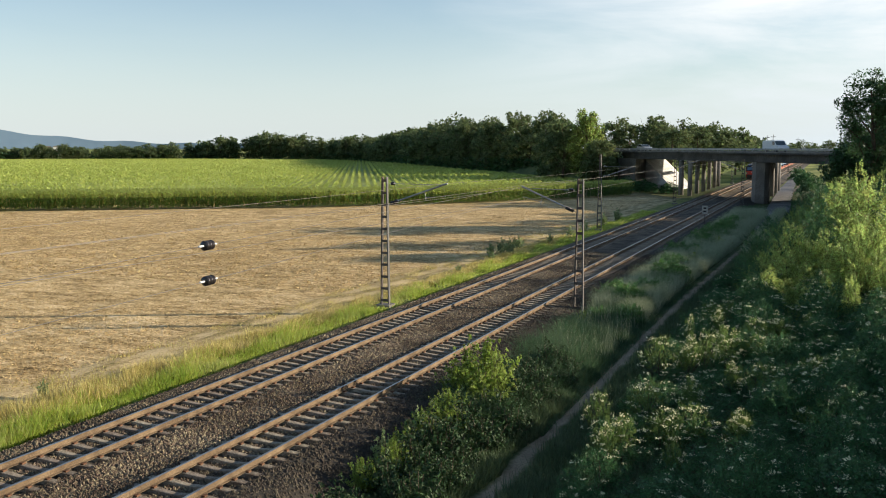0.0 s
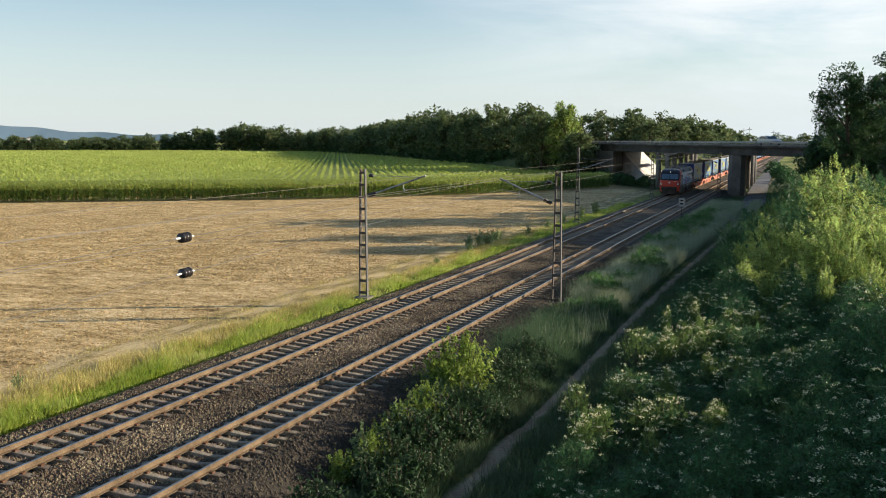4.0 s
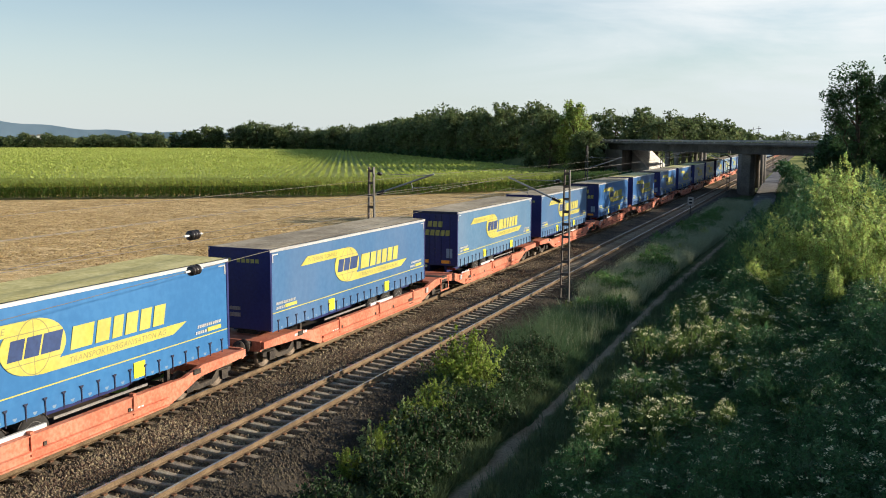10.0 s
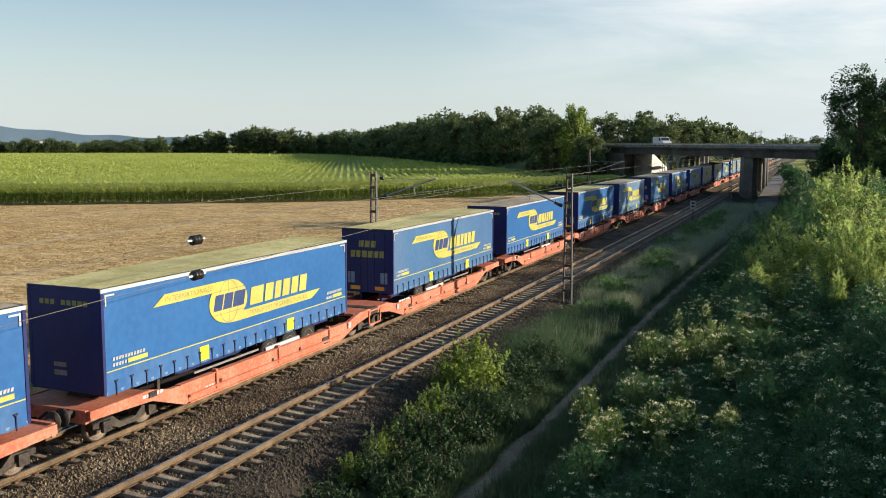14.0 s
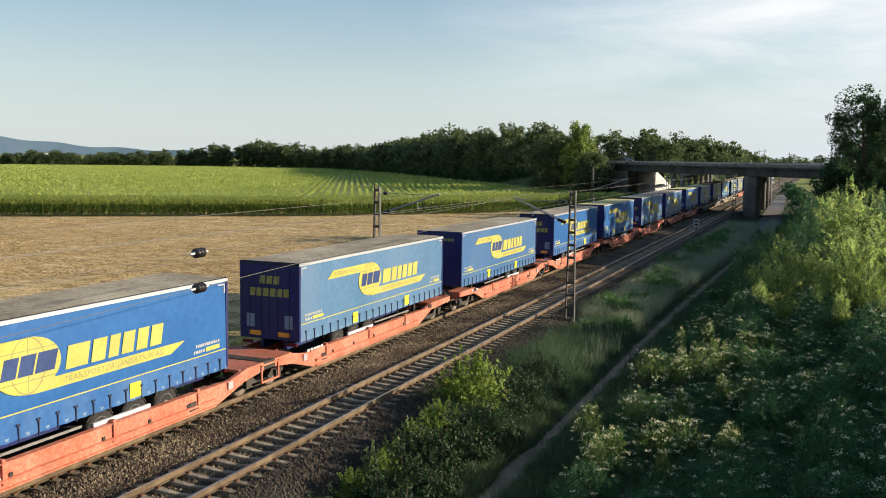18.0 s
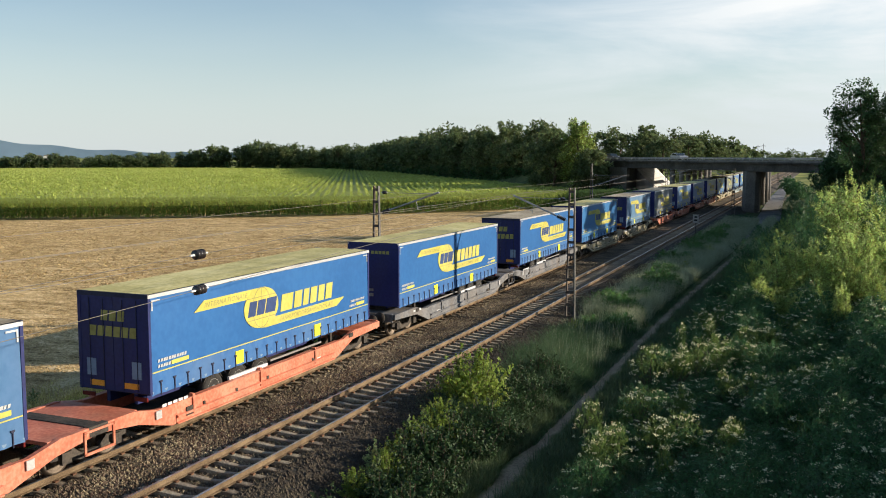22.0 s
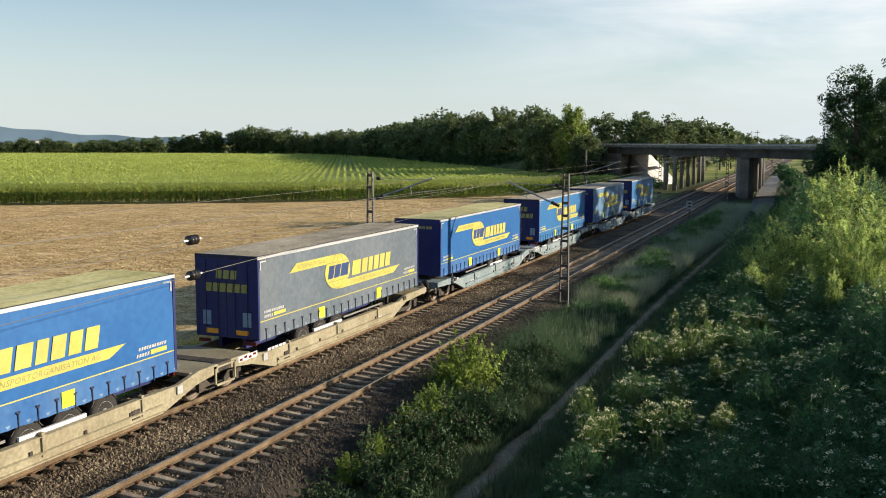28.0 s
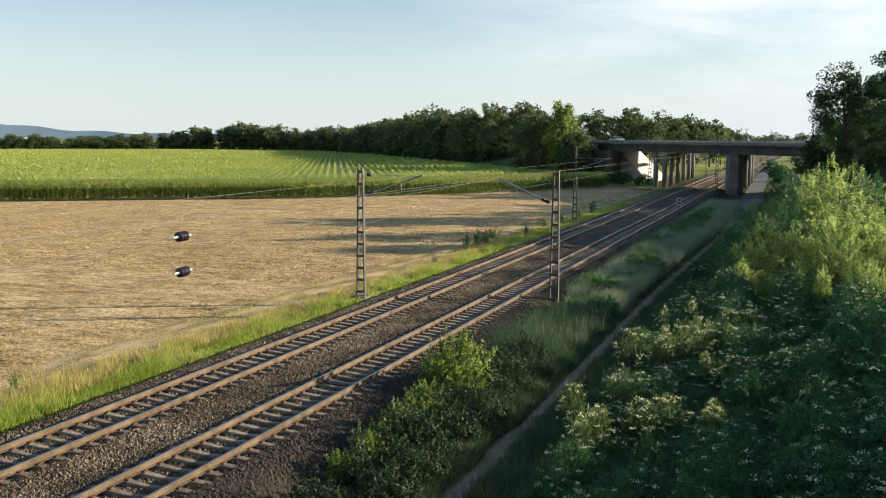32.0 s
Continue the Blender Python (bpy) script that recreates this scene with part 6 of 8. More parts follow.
        for u0, u1 in ((11.5, 12.3), (12.5, 13.5), (13.7, 15.5)):
            pic("print_bar", [(u0, 2.72), (u1, 2.72), (u1, 2.98), (u0, 2.98)], "dgrey", 0.006, "grey print")
        for i in range(22):
            u = 3.5 + i * 0.56
            pic("roof_rib", [(u, 3.32), (u + 0.40, 3.32), (u + 0.40, 3.37), (u, 3.37)], "lroof", 0.012, "")
        pic("blue_line", [(3.3, 1.502), (15.7, 1.502), (15.7, 1.53), (3.3, 1.53)], "white", 0.011, "thin white line")
        for u, z, w_, h_, m_ in ((6.2, 1.30, 0.10, 0.07, "white"), (6.9, 1.12, 0.14, 0.08, "white"), (7.9, 1.3, 0.5, 0.05, "white"), (9.3, 1.28, 0.35, 0.06, "white"), (13.9, 1.12, 0.12, 0.1, "white"), (14.4, 1.3, 0.4, 0.05, "white"), (9.6, 1.1, 0.2, 0.14, "black"), (10.9, 1.3, 0.5, 0.05, "white"), (5.4, 1.12, 0.5, 0.16, "white"), (8.6, 1.16, 0.3, 0.10, "alu"), (10.1, 1.14, 1.3, 0.13, "alu"), (11.6, 1.05, 0.35, 0.22, "black"), (12.8, 1.2, 0.9, 0.09, "yellow"), (4.2, 1.05, 0.3, 0.2, "black"), (7.5, 1.1, 0.25, 0.2, "black")):
            pic("side_marking", [(u, z), (u + w_, z), (u + w_, z + h_), (u, z + h_)], m_, 0.008, "small side marking")
        piece("roof_grille", lo, TM["black"], lambda bm: [prism(bm, [(s * 1.425, 3.49), (s * 1.445, 3.49), (s * 1.355, 3.70), (s * 1.335, 3.70)], "y", y, y + 1.5) for y in (4.6, 13.0)], "dark roof grille")
        for y in (4.0, 6.1, 8.6, 10.6, 12.9):
            piece("underfloor_box", lo, TM[{4.0: "dusty_dark", 6.1: "dusty_dark", 8.6: "under", 10.6: "porcelain", 12.9: "dusty_dark"}[y]], lambda bm: box(bm, s * 0.95, s * 1.36, y + (1.0 if y in (6.1, 8.6, 10.6) else 0.2), y + (2.3 if y in (6.1, 8.6) else 1.2), 0.42, 0.82))
    for yb in (4.75, LEN - 4.75):
        for s in (-1, 1):
            piece("bogie_frame", lo, TM["dusty_dark"], lambda bm: prism(bm, [(yb - 2.2, 0.80), (yb - 1.0, 0.84), (yb - 0.5, 0.52), (yb + 0.5, 0.52), (yb + 1.0, 0.84), (yb + 2.2, 0.80), (yb + 2.2, 0.60), (yb + 1.2, 0.58), (yb + 0.6, 0.34), (yb - 0.6, 0.34), (yb - 1.2, 0.58), (yb - 2.2, 0.60)], "x", s * 1.02, s * 1.18), "dark bogie frame")
            for a, m_ in ((-2.0, "porcelain"), (2.0, "dusty_dark")):
                piece("sand_box", lo, TM[m_], lambda bm: prism(bm, [(yb + a - 0.22, 0.92), (yb + a + 0.22, 0.92), (yb + a + 0.18, 0.45), (yb + a - 0.10, 0.38)], "x", s * 1.12, s * 1.36), "dusty sand box")
            piece("brake_pipe", lo, TM["porcelain"], lambda bm: tube(bm, [(s * 1.24, yb - 1.0, 0.88), (s * 1.26, yb - 0.55, 0.62), (s * 1.26, yb + 0.4, 0.60), (s * 1.24, yb + 0.9, 0.86)], 0.03, 6), "bent grey pipe")
            for a in (-1.5, -0.4, 0.4, 1.5):
                piece("spring", lo, TM["under"], lambda bm: bar(bm, (s * 1.12, yb + a, 0.45), (s * 1.12, yb + a, 0.85), 0.10, 10))
            for a in (-1.3, 1.3):
                w = piece("wheel", lo, TM["wheel"], lambda bm: lathe(bm, [(s * 0.68, 0.60), (s * 0.70, 0.65), (s * 0.72, 0.625), (s * 0.84, 0.62), (s * 0.84, 0.52), (s * 0.80, 0.50), (s * 0.80, 0.2), (s * 0.90, 0.16)], (0, yb + a, 0.62), "x", 24), "steel wheel", True)
                piece("axle_box", lo, TM["dusty_dark"], lambda bm: box(bm, s * 1.0, s * 1.26, yb + a - 0.2, yb + a + 0.2, 0.44, 0.80))
        for a in (-1.3, 1.3):
            piece("axle", lo, TM["under"], lambda bm: bar(bm, (-0.8, yb + a, 0.62), (0.8, yb + a, 0.62), 0.1, 8))
    # roof equipment
    for i, y in enumerate((3.4, 5.4, 7.2, 8.8, 10.4, 12.0, 13.6, 15.4)):
        for x in (-0.55, 0.6):
            ins = piece("roof_insulator", lo, TM["porcelain"], lambda bm: lathe(bm, [(3.88, 0.05), (3.94, 0.10), (3.98, 0.05), (4.02, 0.10), (4.06, 0.05), (4.10, 0.10), (4.16, 0.04)], (x, y, 0), "z", 10), "grey ribbed roof insulator", True)
    piece("busbar", lo, TM["dgrey"], lambda bm: (bar(bm, (0.6, 3.4, 4.17), (0.6, 15.4, 4.17), 0.03, 6), bar(bm, (-0.55, 5.4, 4.17), (-0.55, 13.6, 4.17), 0.025, 6)), "roof busbar")
    for y0, y1, x0, x1, z1 in ((6.3, 7.9, -0.3, 0.3, 4.08), (9.2, 10.1, -0.9, -0.1, 4.12), (11.0, 12.4, -0.3, 0.4, 4.04), (8.1, 8.7, 0.0, 0.5, 4.2)):
        piece("roof_box", lo, TM["lroof"], lambda bm: box(bm, x0, x1, y0, y1, 3.89, z1))

    for y0, y1, x0, x1, z1 in ((3.9, 4.6, 0.5, 1.0, 4.1), (5.0, 5.7, -1.0, -0.5, 4.15), (8.9, 9.6, 0.3, 1.0, 4.1), (10.4, 10.9, -1.0, -0.2, 4.2), (12.6, 13.4, 0.4, 1.0, 4.12), (14.0, 14.7, -0.9, -0.4, 4.1)):
        piece("roof_box", lo, TM["dgrey"], lambda bm: box(bm, x0, x1, y0, y1, 3.89, z1), "dark roof box")
    for x, z in ((-1.0, 3.98), (1.02, 3.98), (0.2, 4.0)):
        piece("roof_conduit", lo, TM["dgrey"], lambda bm: bar(bm, (x, 3.6, z), (x, 15.2, z), 0.035, 6), "dark roof conduit")

    def panto(y, up, flip):
        k = -1 if flip else 1
        piece("pantograph_base", lo, TM["dgrey"], lambda bm: (box(bm, -0.5, 0.5, y - 0.05, y + 0.05, 4.02, 4.10), box(bm, -0.5, 0.5, y + 1.35 * k - 0.05, y + 1.35 * k + 0.05, 4.02, 4.10), bar(bm, (-0.45, y, 4.06), (-0.45, y + 1.35 * k, 4.06), 0.035, 6), bar(bm, (0.45, y, 4.06), (0.45, y + 1.35 * k, 4.06), 0.035, 6)), "pantograph base frame")
        knee = (y + 1.9 * k, 4.45) if up else (y + 1.75 * k, 4.20)
        head = (y - 0.3 * k, 5.20) if up else (y + 0.1 * k, 4.26)
        piece("lower_arm", lo, TM["dgrey"], lambda bm: bar(bm, (0, y + 0.6 * k, 4.08), (0, *knee), 0.05, 8), "pantograph lower arm")
        piece("upper_arm", lo, TM["dgrey"], lambda bm: (bar(bm, (0.10, *knee), (0.32, *head), 0.022, 6), bar(bm, (-0.10, *knee), (-0.32, *head), 0.022, 6)), "pantograph upper arm")
        piece("collector_head", lo, TM["dgrey"], lambda bm: [(bar(bm, (-0.6, head[0] + d, head[1]), (0.6, head[0] + d, head[1]), 0.022, 6), bar(bm, (0.6, head[0] + d, head[1]), (0.95, head[0] + d, head[1] - 0.2), 0.02, 6), bar(bm, (-0.6, head[0] + d, head[1]), (-0.95, head[0] + d, head[1] - 0.2), 0.02, 6)) for d in (-0.18, 0.18)], "collector head with drooping horns")
    panto(4.3, True, True)
    panto(7.4, False, True)
    panto(LEN - 2.9, False, True)
    panto(LEN - 6.0, False, True)
    CARRIED.append((lo, -22.45 - LEN, 0))
    return lo


make_loco()


# ---- plants ----
def blob_centres(rng, n, rx, ry, rz, cz, hollow=0.55):
    """Points in the outer part of an ellipsoid."""
    d = rng.normal(size=(n, 3))
    d /= np.linalg.norm(d, axis=1)[:, None]
    r = hollow + (1 - hollow) * rng.random(n) ** 0.6
    return d * r[:, None] * np.array([rx, ry, rz]) + np.array([0, 0, cz])


def crown(rng, n_clump, per, rx, ry, rz, cz, clump_r, leaf_size, flat_=0.35):
    """Leaves in uneven clumps that make up a crown with gaps."""
    C = blob_centres(rng, n_clump, rx, ry, rz, cz)
    out = []
    for c in C:
        k = int(per * rng.uniform(0.6, 1.4))
        d = rng.normal(size=(k, 3))
        d /= np.linalg.norm(d, axis=1)[:, None]
        r = clump_r * rng.uniform(0.6, 1.3) * rng.random(k)[:, None] ** 0.45
        out.append(c + d * r * np.array([1, 1, 0.75]))
    return leaves(np.concatenate(out), leaf_size, flat_, rng)


def limbs(bm, rng, h, r, n, spread, top):
    bar(bm, (0, 0, -0.3), (0.03 * h, 0.02 * h, h * 0.45), r, 8, r * 0.7)
    bar(bm, (0.03 * h, 0.02 * h, h * 0.45), (0.0, 0.0, top), r * 0.7, 7, r * 0.2)
    for i in range(n):
        a = 2 * math.pi * i / n + rng.uniform(-0.4, 0.4)
        z0 = h * rng.uniform(0.25, 0.6)
        p = Vector((0.03 * h, 0.02 * h, z0))
        e = Vector((spread * math.cos(a), spread * math.sin(a), z0 + h * rng.uniform(0.12, 0.32)))
        bar(bm, p, e, r * 0.38, 6, r * 0.12)
        e2 = e + Vector((0.3 * spread * math.cos(a + 0.8), 0.3 * spread * math.sin(a + 0.8), h * 0.1))
        bar(bm, e, e2, r * 0.14, 5, r * 0.05)


def make_tree(seed, h, w, mat, n_clump, per, clump_r, leaf_size, label, low=0.25, group="", name="tree", category="tree"):
    """A tree with tapered trunk, limbs and an uneven leaf crown; stands at the origin."""
    rng = np.random.default_rng(seed)
    t = thing(name, None, label, category, group)
    piece("trunk", t, M["bark"], lambda bm: limbs(bm, rng, h, 0.018 * h + 0.04, 7, w * 0.7, h * 0.85), "rough brown trunk and limbs")
    cz = h * (1 + low) / 2
    Q = crown(rng, n_clump, per, w, w, h * (1 - low) / 2, cz, clump_r, leaf_size)
    Q2 = crown(rng, n_clump // 3, per, w * 0.6, w * 0.6, h * 0.25, h * 0.66, clump_r, leaf_size)
    part("crown", polys("crown", np.concatenate([Q, Q2]), mat), None, t, "leafy uneven crown")
    return t


def scaled(x, y, z, s, turn, sz=None):
    return Matrix.LocRotScale((x, y, z), Euler((0, 0, radians(turn))), (s, s, sz or s))


def spread_trees(models, spots, rng):
    """Copies of the models at (x, y, z, size)."""
    for i, (x, y, z, s) in enumerate(spots):
        m = models[int(rng.integers(len(models)))]
        twin(m, scaled(x, y, z, s ** 0.6, rng.uniform(0, 360), s * rng.uniform(0.92, 1.12)))


def make_woods():
    rng = np.random.default_rng(11)
    lab = "broad dark green deciduous tree at the wood's edge"
    far = [make_tree(20 + i, 16.0, 5.0 + 0.5 * i, M["leaf_far"], 56, 22, 1.75, 0.82, lab, 0.12, "trees of the wood", "wood_tree") for i in range(4)]
    near = [make_tree(30 + i, 16.5, 5.2 + 0.4 * i, M["leaf_far"], 90, 32, 1.3, 0.56, lab, 0.10, "trees of the wood", "wood_tree") for i in range(2)]
    # the originals stand in the line themselves
    edge = [(-560, 230, 8), (-480, 292, 8.2), (-402, 356, 8.6), (-334, 421, 10), (-307, 438, 16), (-259, 438, 13), (-218, 413, 13.5), (-174, 362, 15.8), (-115, 284, 16.2), (-81, 243, 16), (-60, 222, 17.5), (-50, 212, 18)]
    spots = []
    for (x0, y0, h0), (x1, y1, h1) in zip(edge, edge[1:]):
        d = math.hypot(x1 - x0, y1 - y0)
        n = max(1, int(d / (5.6 if h0 < 12 else 6.6)))
        nx, ny = -(y1 - y0) / d, (x1 - x0) / d
        if nx * -x0 + ny * -y0 > 0:
            nx, ny = -nx, -ny
        for i in range(n):
            u = (i + rng.uniform(-0.3, 0.3)) / n
            h = h0 + (h1 - h0) * u
            for row in range(2):
                o = row * 8 + rng.uniform(0, 4) + 2
                spots.append((x0 + (x1 - x0) * u + nx * o, y0 + (y1 - y0) * u + ny * o, -1.2, h * rng.uniform(0.92, 1.13) * (1 + 0.08 * row) / 16.0))
    spots = [s for s in spots if not (near_edge(s[0]) - 1 < s[1] < near_edge(s[0]) + DEPTH + 8)]
    near_spots = [s for s in spots if s[0] > -125]
    far_spots = [s for s in spots if s[0] <= -125]
    # behind the bridge, and the last low ones towards the line
    for x, y, h in ((-44, 232, 17), (-54, 244, 18), (-38, 245, 16.5), (-46, 262, 18), (-34, 262, 16), (-62, 262, 18), (-30, 282, 16), (-40, 290, 18), (-34, 305, 17), (-50, 300, 18),
                    (-30, 330, 16), (-28, 352, 15), (-40, 340, 17), (-33, 380, 15), (-38, 420, 15), (-30, 470, 12), (-45, 520, 13), (-24, 560, 11), (-10, 640, 13), (-2, 660, 15), (8, 640, 12), (-30, 700, 12), (18, 700, 11), (-62, 505, 16), (-55, 520, 16), (-50, 505, 15), (-43, 520, 18), (-39, 524, 17.5), (-34, 515, 15), (-29, 540, 13), (-22, 590, 13), (-16, 610, 14), (-66, 480, 15)):
        y = max(y, near_edge(x) + DEPTH + 9)
        (near_spots if y < 300 else far_spots).append((x, y, -1, h / 16.0 * rng.uniform(0.9, 1.05)))
    # front tree beside the bridge, paler: sunlight is put into its leaf colour
    for m, s in ((far[0], far_spots[0]), (far[1], far_spots[1]), (far[2], far_spots[2]), (far[3], far_spots[3]), (near[0], near_spots[0]), (near[1], near_spots[1])):
        m.matrix_basis = scaled(s[0], s[1], s[2], s[3], 40)
    spread_trees(far, far_spots[4:], rng)
    spread_trees(near, near_spots[2:], rng)
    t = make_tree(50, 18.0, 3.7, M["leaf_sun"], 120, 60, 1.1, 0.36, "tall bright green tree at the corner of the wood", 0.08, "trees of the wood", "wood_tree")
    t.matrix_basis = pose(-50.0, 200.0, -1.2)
    for i, (x, y, h, w) in enumerate(((-56.5, 204, 16, 5.0), (-46.0, 197, 11.5, 4.0), (-61, 213, 15, 5.2), (-52, 209, 15.5, 4.6))):
        t = make_tree(52 + i, h, w, M["leaf_far"], 110, 60, 1.2, 0.36, lab, 0.08, "trees of the wood", "wood_tree")
        t.matrix_basis = pose(x, y, -1.2)
    # undergrowth that closes the wood's edge; shade under the trees is in its dark leaves
    rng = np.random.default_rng(12)
    n = 26000
    seg = rng.integers(0, len(edge) - 1, n)
    E = np.array(edge)
    ln = np.hypot(np.diff(E[:, 0]), np.diff(E[:, 1]))
    seg = rng.choice(len(edge) - 1, n, p=ln / ln.sum())
    u = rng.random(n)
    P = E[seg] + (E[seg + 1] - E[seg]) * u[:, None]
    d = rng.uniform(0, 7, n)
    P[:, 0] += -d * 0.5
    P[:, 1] += d
    P[:, 2] = -1 + 6.0 * rng.random(n) ** 0.8
    tagged(new("undergrowth", polys("undergrowth", leaves(P, 0.9, 0.3, rng), M["leaf_dark"])), "dark undergrowth along the edge of the wood", "undergrowth", kind="stuff")


make_woods()


def make_right_trees():
    lab = "tall dark tree with an open crown beside the bridge ramp"
    spec = [(4.0, 118, 17.0, 3.7, 60), (9.6, 116, 18.2, 4.0, 61), (7.0, 128, 13.0, 4.4, 62), (4.6, 141, 11.0, 4.4, 63), (11.2, 101, 16.0, 4.6, 64), (10.6, 90, 13.2, 4.2, 65), (2.6, 131, 8.5, 3.6, 66), (10.8, 137, 12, 4.5, 67), (18, 168, 21, 5.5, 68), (24, 172, 22, 5.5, 69), (12, 174, 20, 5.0, 70)]
    for x, y, h, w, s in spec:
        t = make_tree(s, h, w, M["leaf_dark"], 92, 130, 1.0, 0.22, lab, 0.16, "trees beside the ramp", "ramp_tree")
        t.matrix_basis = pose(x, y, float(ground_z(x)), 0, 0, s * 47 % 360)
    # a row of trees beyond the shrubs, which shades them
    m = make_tree(70, 7.2, 3.1, M["leaf_dark"], 80, 60, 0.9, 0.25, "dark green hedge tree beyond the shrubs", 0.04, "hedge trees", "hedge_tree")
    spots = [(13.5, 19, 1.0), (14.5, 23.5, 0.95), (13.5, 28, 0.9), (14.5, 32.5, 0.80), (13.5, 37, 0.80), (14, 42, 0.78), (14, 46.5, 0.62), (15, 50.5, 0.52), (12.5, 14.5, 1.0), (12, 9, 1.0), (11, 4, 1.0), (12, -5, 1.0), (19, 30, 1.1)]
    spots += [(15.5 + 1.2 * math.sin(i * 2.1), 73 + i * 4.6, (0.62 if i < 3 else 1.4) + 0.1 * math.sin(i * 1.7)) for i in range(10)]
    m.matrix_basis = scaled(spots[0][0], spots[0][1], 0.6, spots[0][2], 20)
    rng = np.random.default_rng(71)
    for x, y, s in spots[1:]:
        twin(m, scaled(x, y, 0.6, s, rng.uniform(0, 360)))


make_right_trees()


def sprays(P, D, N, length, pairs, leaf, rng):
    """Flat sprays: leaves in pairs along twigs that start at P, run along D, and lie square to N."""
    n = len(P)
    D = D / (np.linalg.norm(D, axis=1)[:, None] + 1e-9)
    S = np.cross(N, D)
    S /= np.linalg.norm(S, axis=1)[:, None] + 1e-9
    N = np.cross(D, S)
    out = []
    for j in range(2 * pairs + 1):
        u = (j // 2 + 0.6) / (pairs + 0.6)
        side = 0.0 if j == 2 * pairs else (1.0 if j % 2 else -1.0)
        droop = np.array([0, 0, -0.22]) * (length * u * u)[:, None]
        root = P + D * (length * u)[:, None] + droop
        tilt = rng.normal(size=(n, 1)) * 0.35
        d = D * (0.45 if side else 1.0) + S * side * 0.85 + N * tilt
        d /= np.linalg.norm(d, axis=1)[:, None]
        w = np.cross(N + rng.normal(size=(n, 3)) * 0.25, d)
        w /= np.linalg.norm(w, axis=1)[:, None] + 1e-9
        ll = (leaf * rng.uniform(0.65, 1.3, n) * (1.15 - 0.45 * u))[:, None]
        mid = root + d * ll * 0.48
        out.append(np.stack([root, mid + w * ll * 0.24, root + d * ll, mid - w * ll * 0.24], 1))
    return np.concatenate(out)


def make_spray_shrub(seed, h, w, mat, twigs, pairs, leaf, label, name, blossoms=0, head=0.06, top=0.5, lobes=9, depth=0.30, spray=0.0, sharp=0.55, cap=-1.0):
    """A shrub with a lobed, uneven dome of leafy sprays over branching stems; blossoms: flat cream heads on top."""
    rng = np.random.default_rng(seed)
    t = thing(name, None, label, name, name + "s beside the railway")
    C = rng.normal(size=(lobes, 3))
    C[:, 2] = np.abs(C[:, 2]) * 0.9 + 0.05
    C /= np.linalg.norm(C, axis=1)[:, None]
    R = rng.uniform(0.55, 1.0, lobes)

    def reach(o):
        near = (o @ C.T - sharp) / (0.97 - sharp)
        return 1 - depth + depth * np.max(np.clip(near, 0, 1) * R[None] * 1.4, 1)
    o = rng.normal(size=(twigs, 3))
    o[:, 2] = np.abs(o[:, 2]) * 1.1 - 0.12
    o /= np.linalg.norm(o, axis=1)[:, None]
    o = o[o[:, 2] > cap]
    twigs = len(o)
    k = reach(o) * (1.06 - 0.60 * rng.random(twigs) ** 1.5)
    axes = np.array([w, w, h * 0.82])
    P = o * k[:, None] * axes + np.array([0, 0, h * 0.14])
    length = (spray or 0.16 + 0.10 * h) * rng.uniform(0.5, 1.5, twigs)
    D = o * 0.75 + rng.normal(size=(twigs, 3)) * 0.55 + np.array([0, 0, top])
    N = o * 0.5 + np.array([0, 0, 0.5]) + rng.normal(size=(twigs, 3)) * 0.55
    part("foliage", polys("foliage", sprays(P, D, N, length, pairs, leaf, rng), mat), None, t, "dense leaves in sprays")

    def stems(bm):
        for i in range(14):
            e = P[int(rng.integers(twigs))]
            m = e * np.array([0.45, 0.45, 0.55]) + rng.normal(size=3) * 0.04 * h
            tube(bm, [(0.1 * e[0], 0.1 * e[1], -0.15), m, e], 0.006 + 0.004 * h, 4)
    tagged(piece("branchwork", t, M["bark"], stems, "thin brown stems"), kind="stuff")
    if blossoms:
        d = C[rng.integers(0, lobes, blossoms)] + rng.normal(size=(blossoms, 3)) * 0.35
        d[:, 2] = np.abs(d[:, 2]) + 0.25
        d /= np.linalg.norm(d, axis=1)[:, None]
        H = d * (reach(d) * rng.uniform(1.0, 1.12, blossoms))[:, None] * axes + np.array([0, 0, h * 0.17])
        off = rng.normal(size=(blossoms, 16, 3)) * np.array([1, 1, 0.28]) * (head * rng.uniform(0.6, 1.3, blossoms))[:, None, None]
        part("blossom", polys("blossom", leaves((H[:, None] + off).reshape(-1, 3), head * 0.75, 0.85, rng, 1.1), M["petal"]), None, t, "flat cream flower heads")
    return t


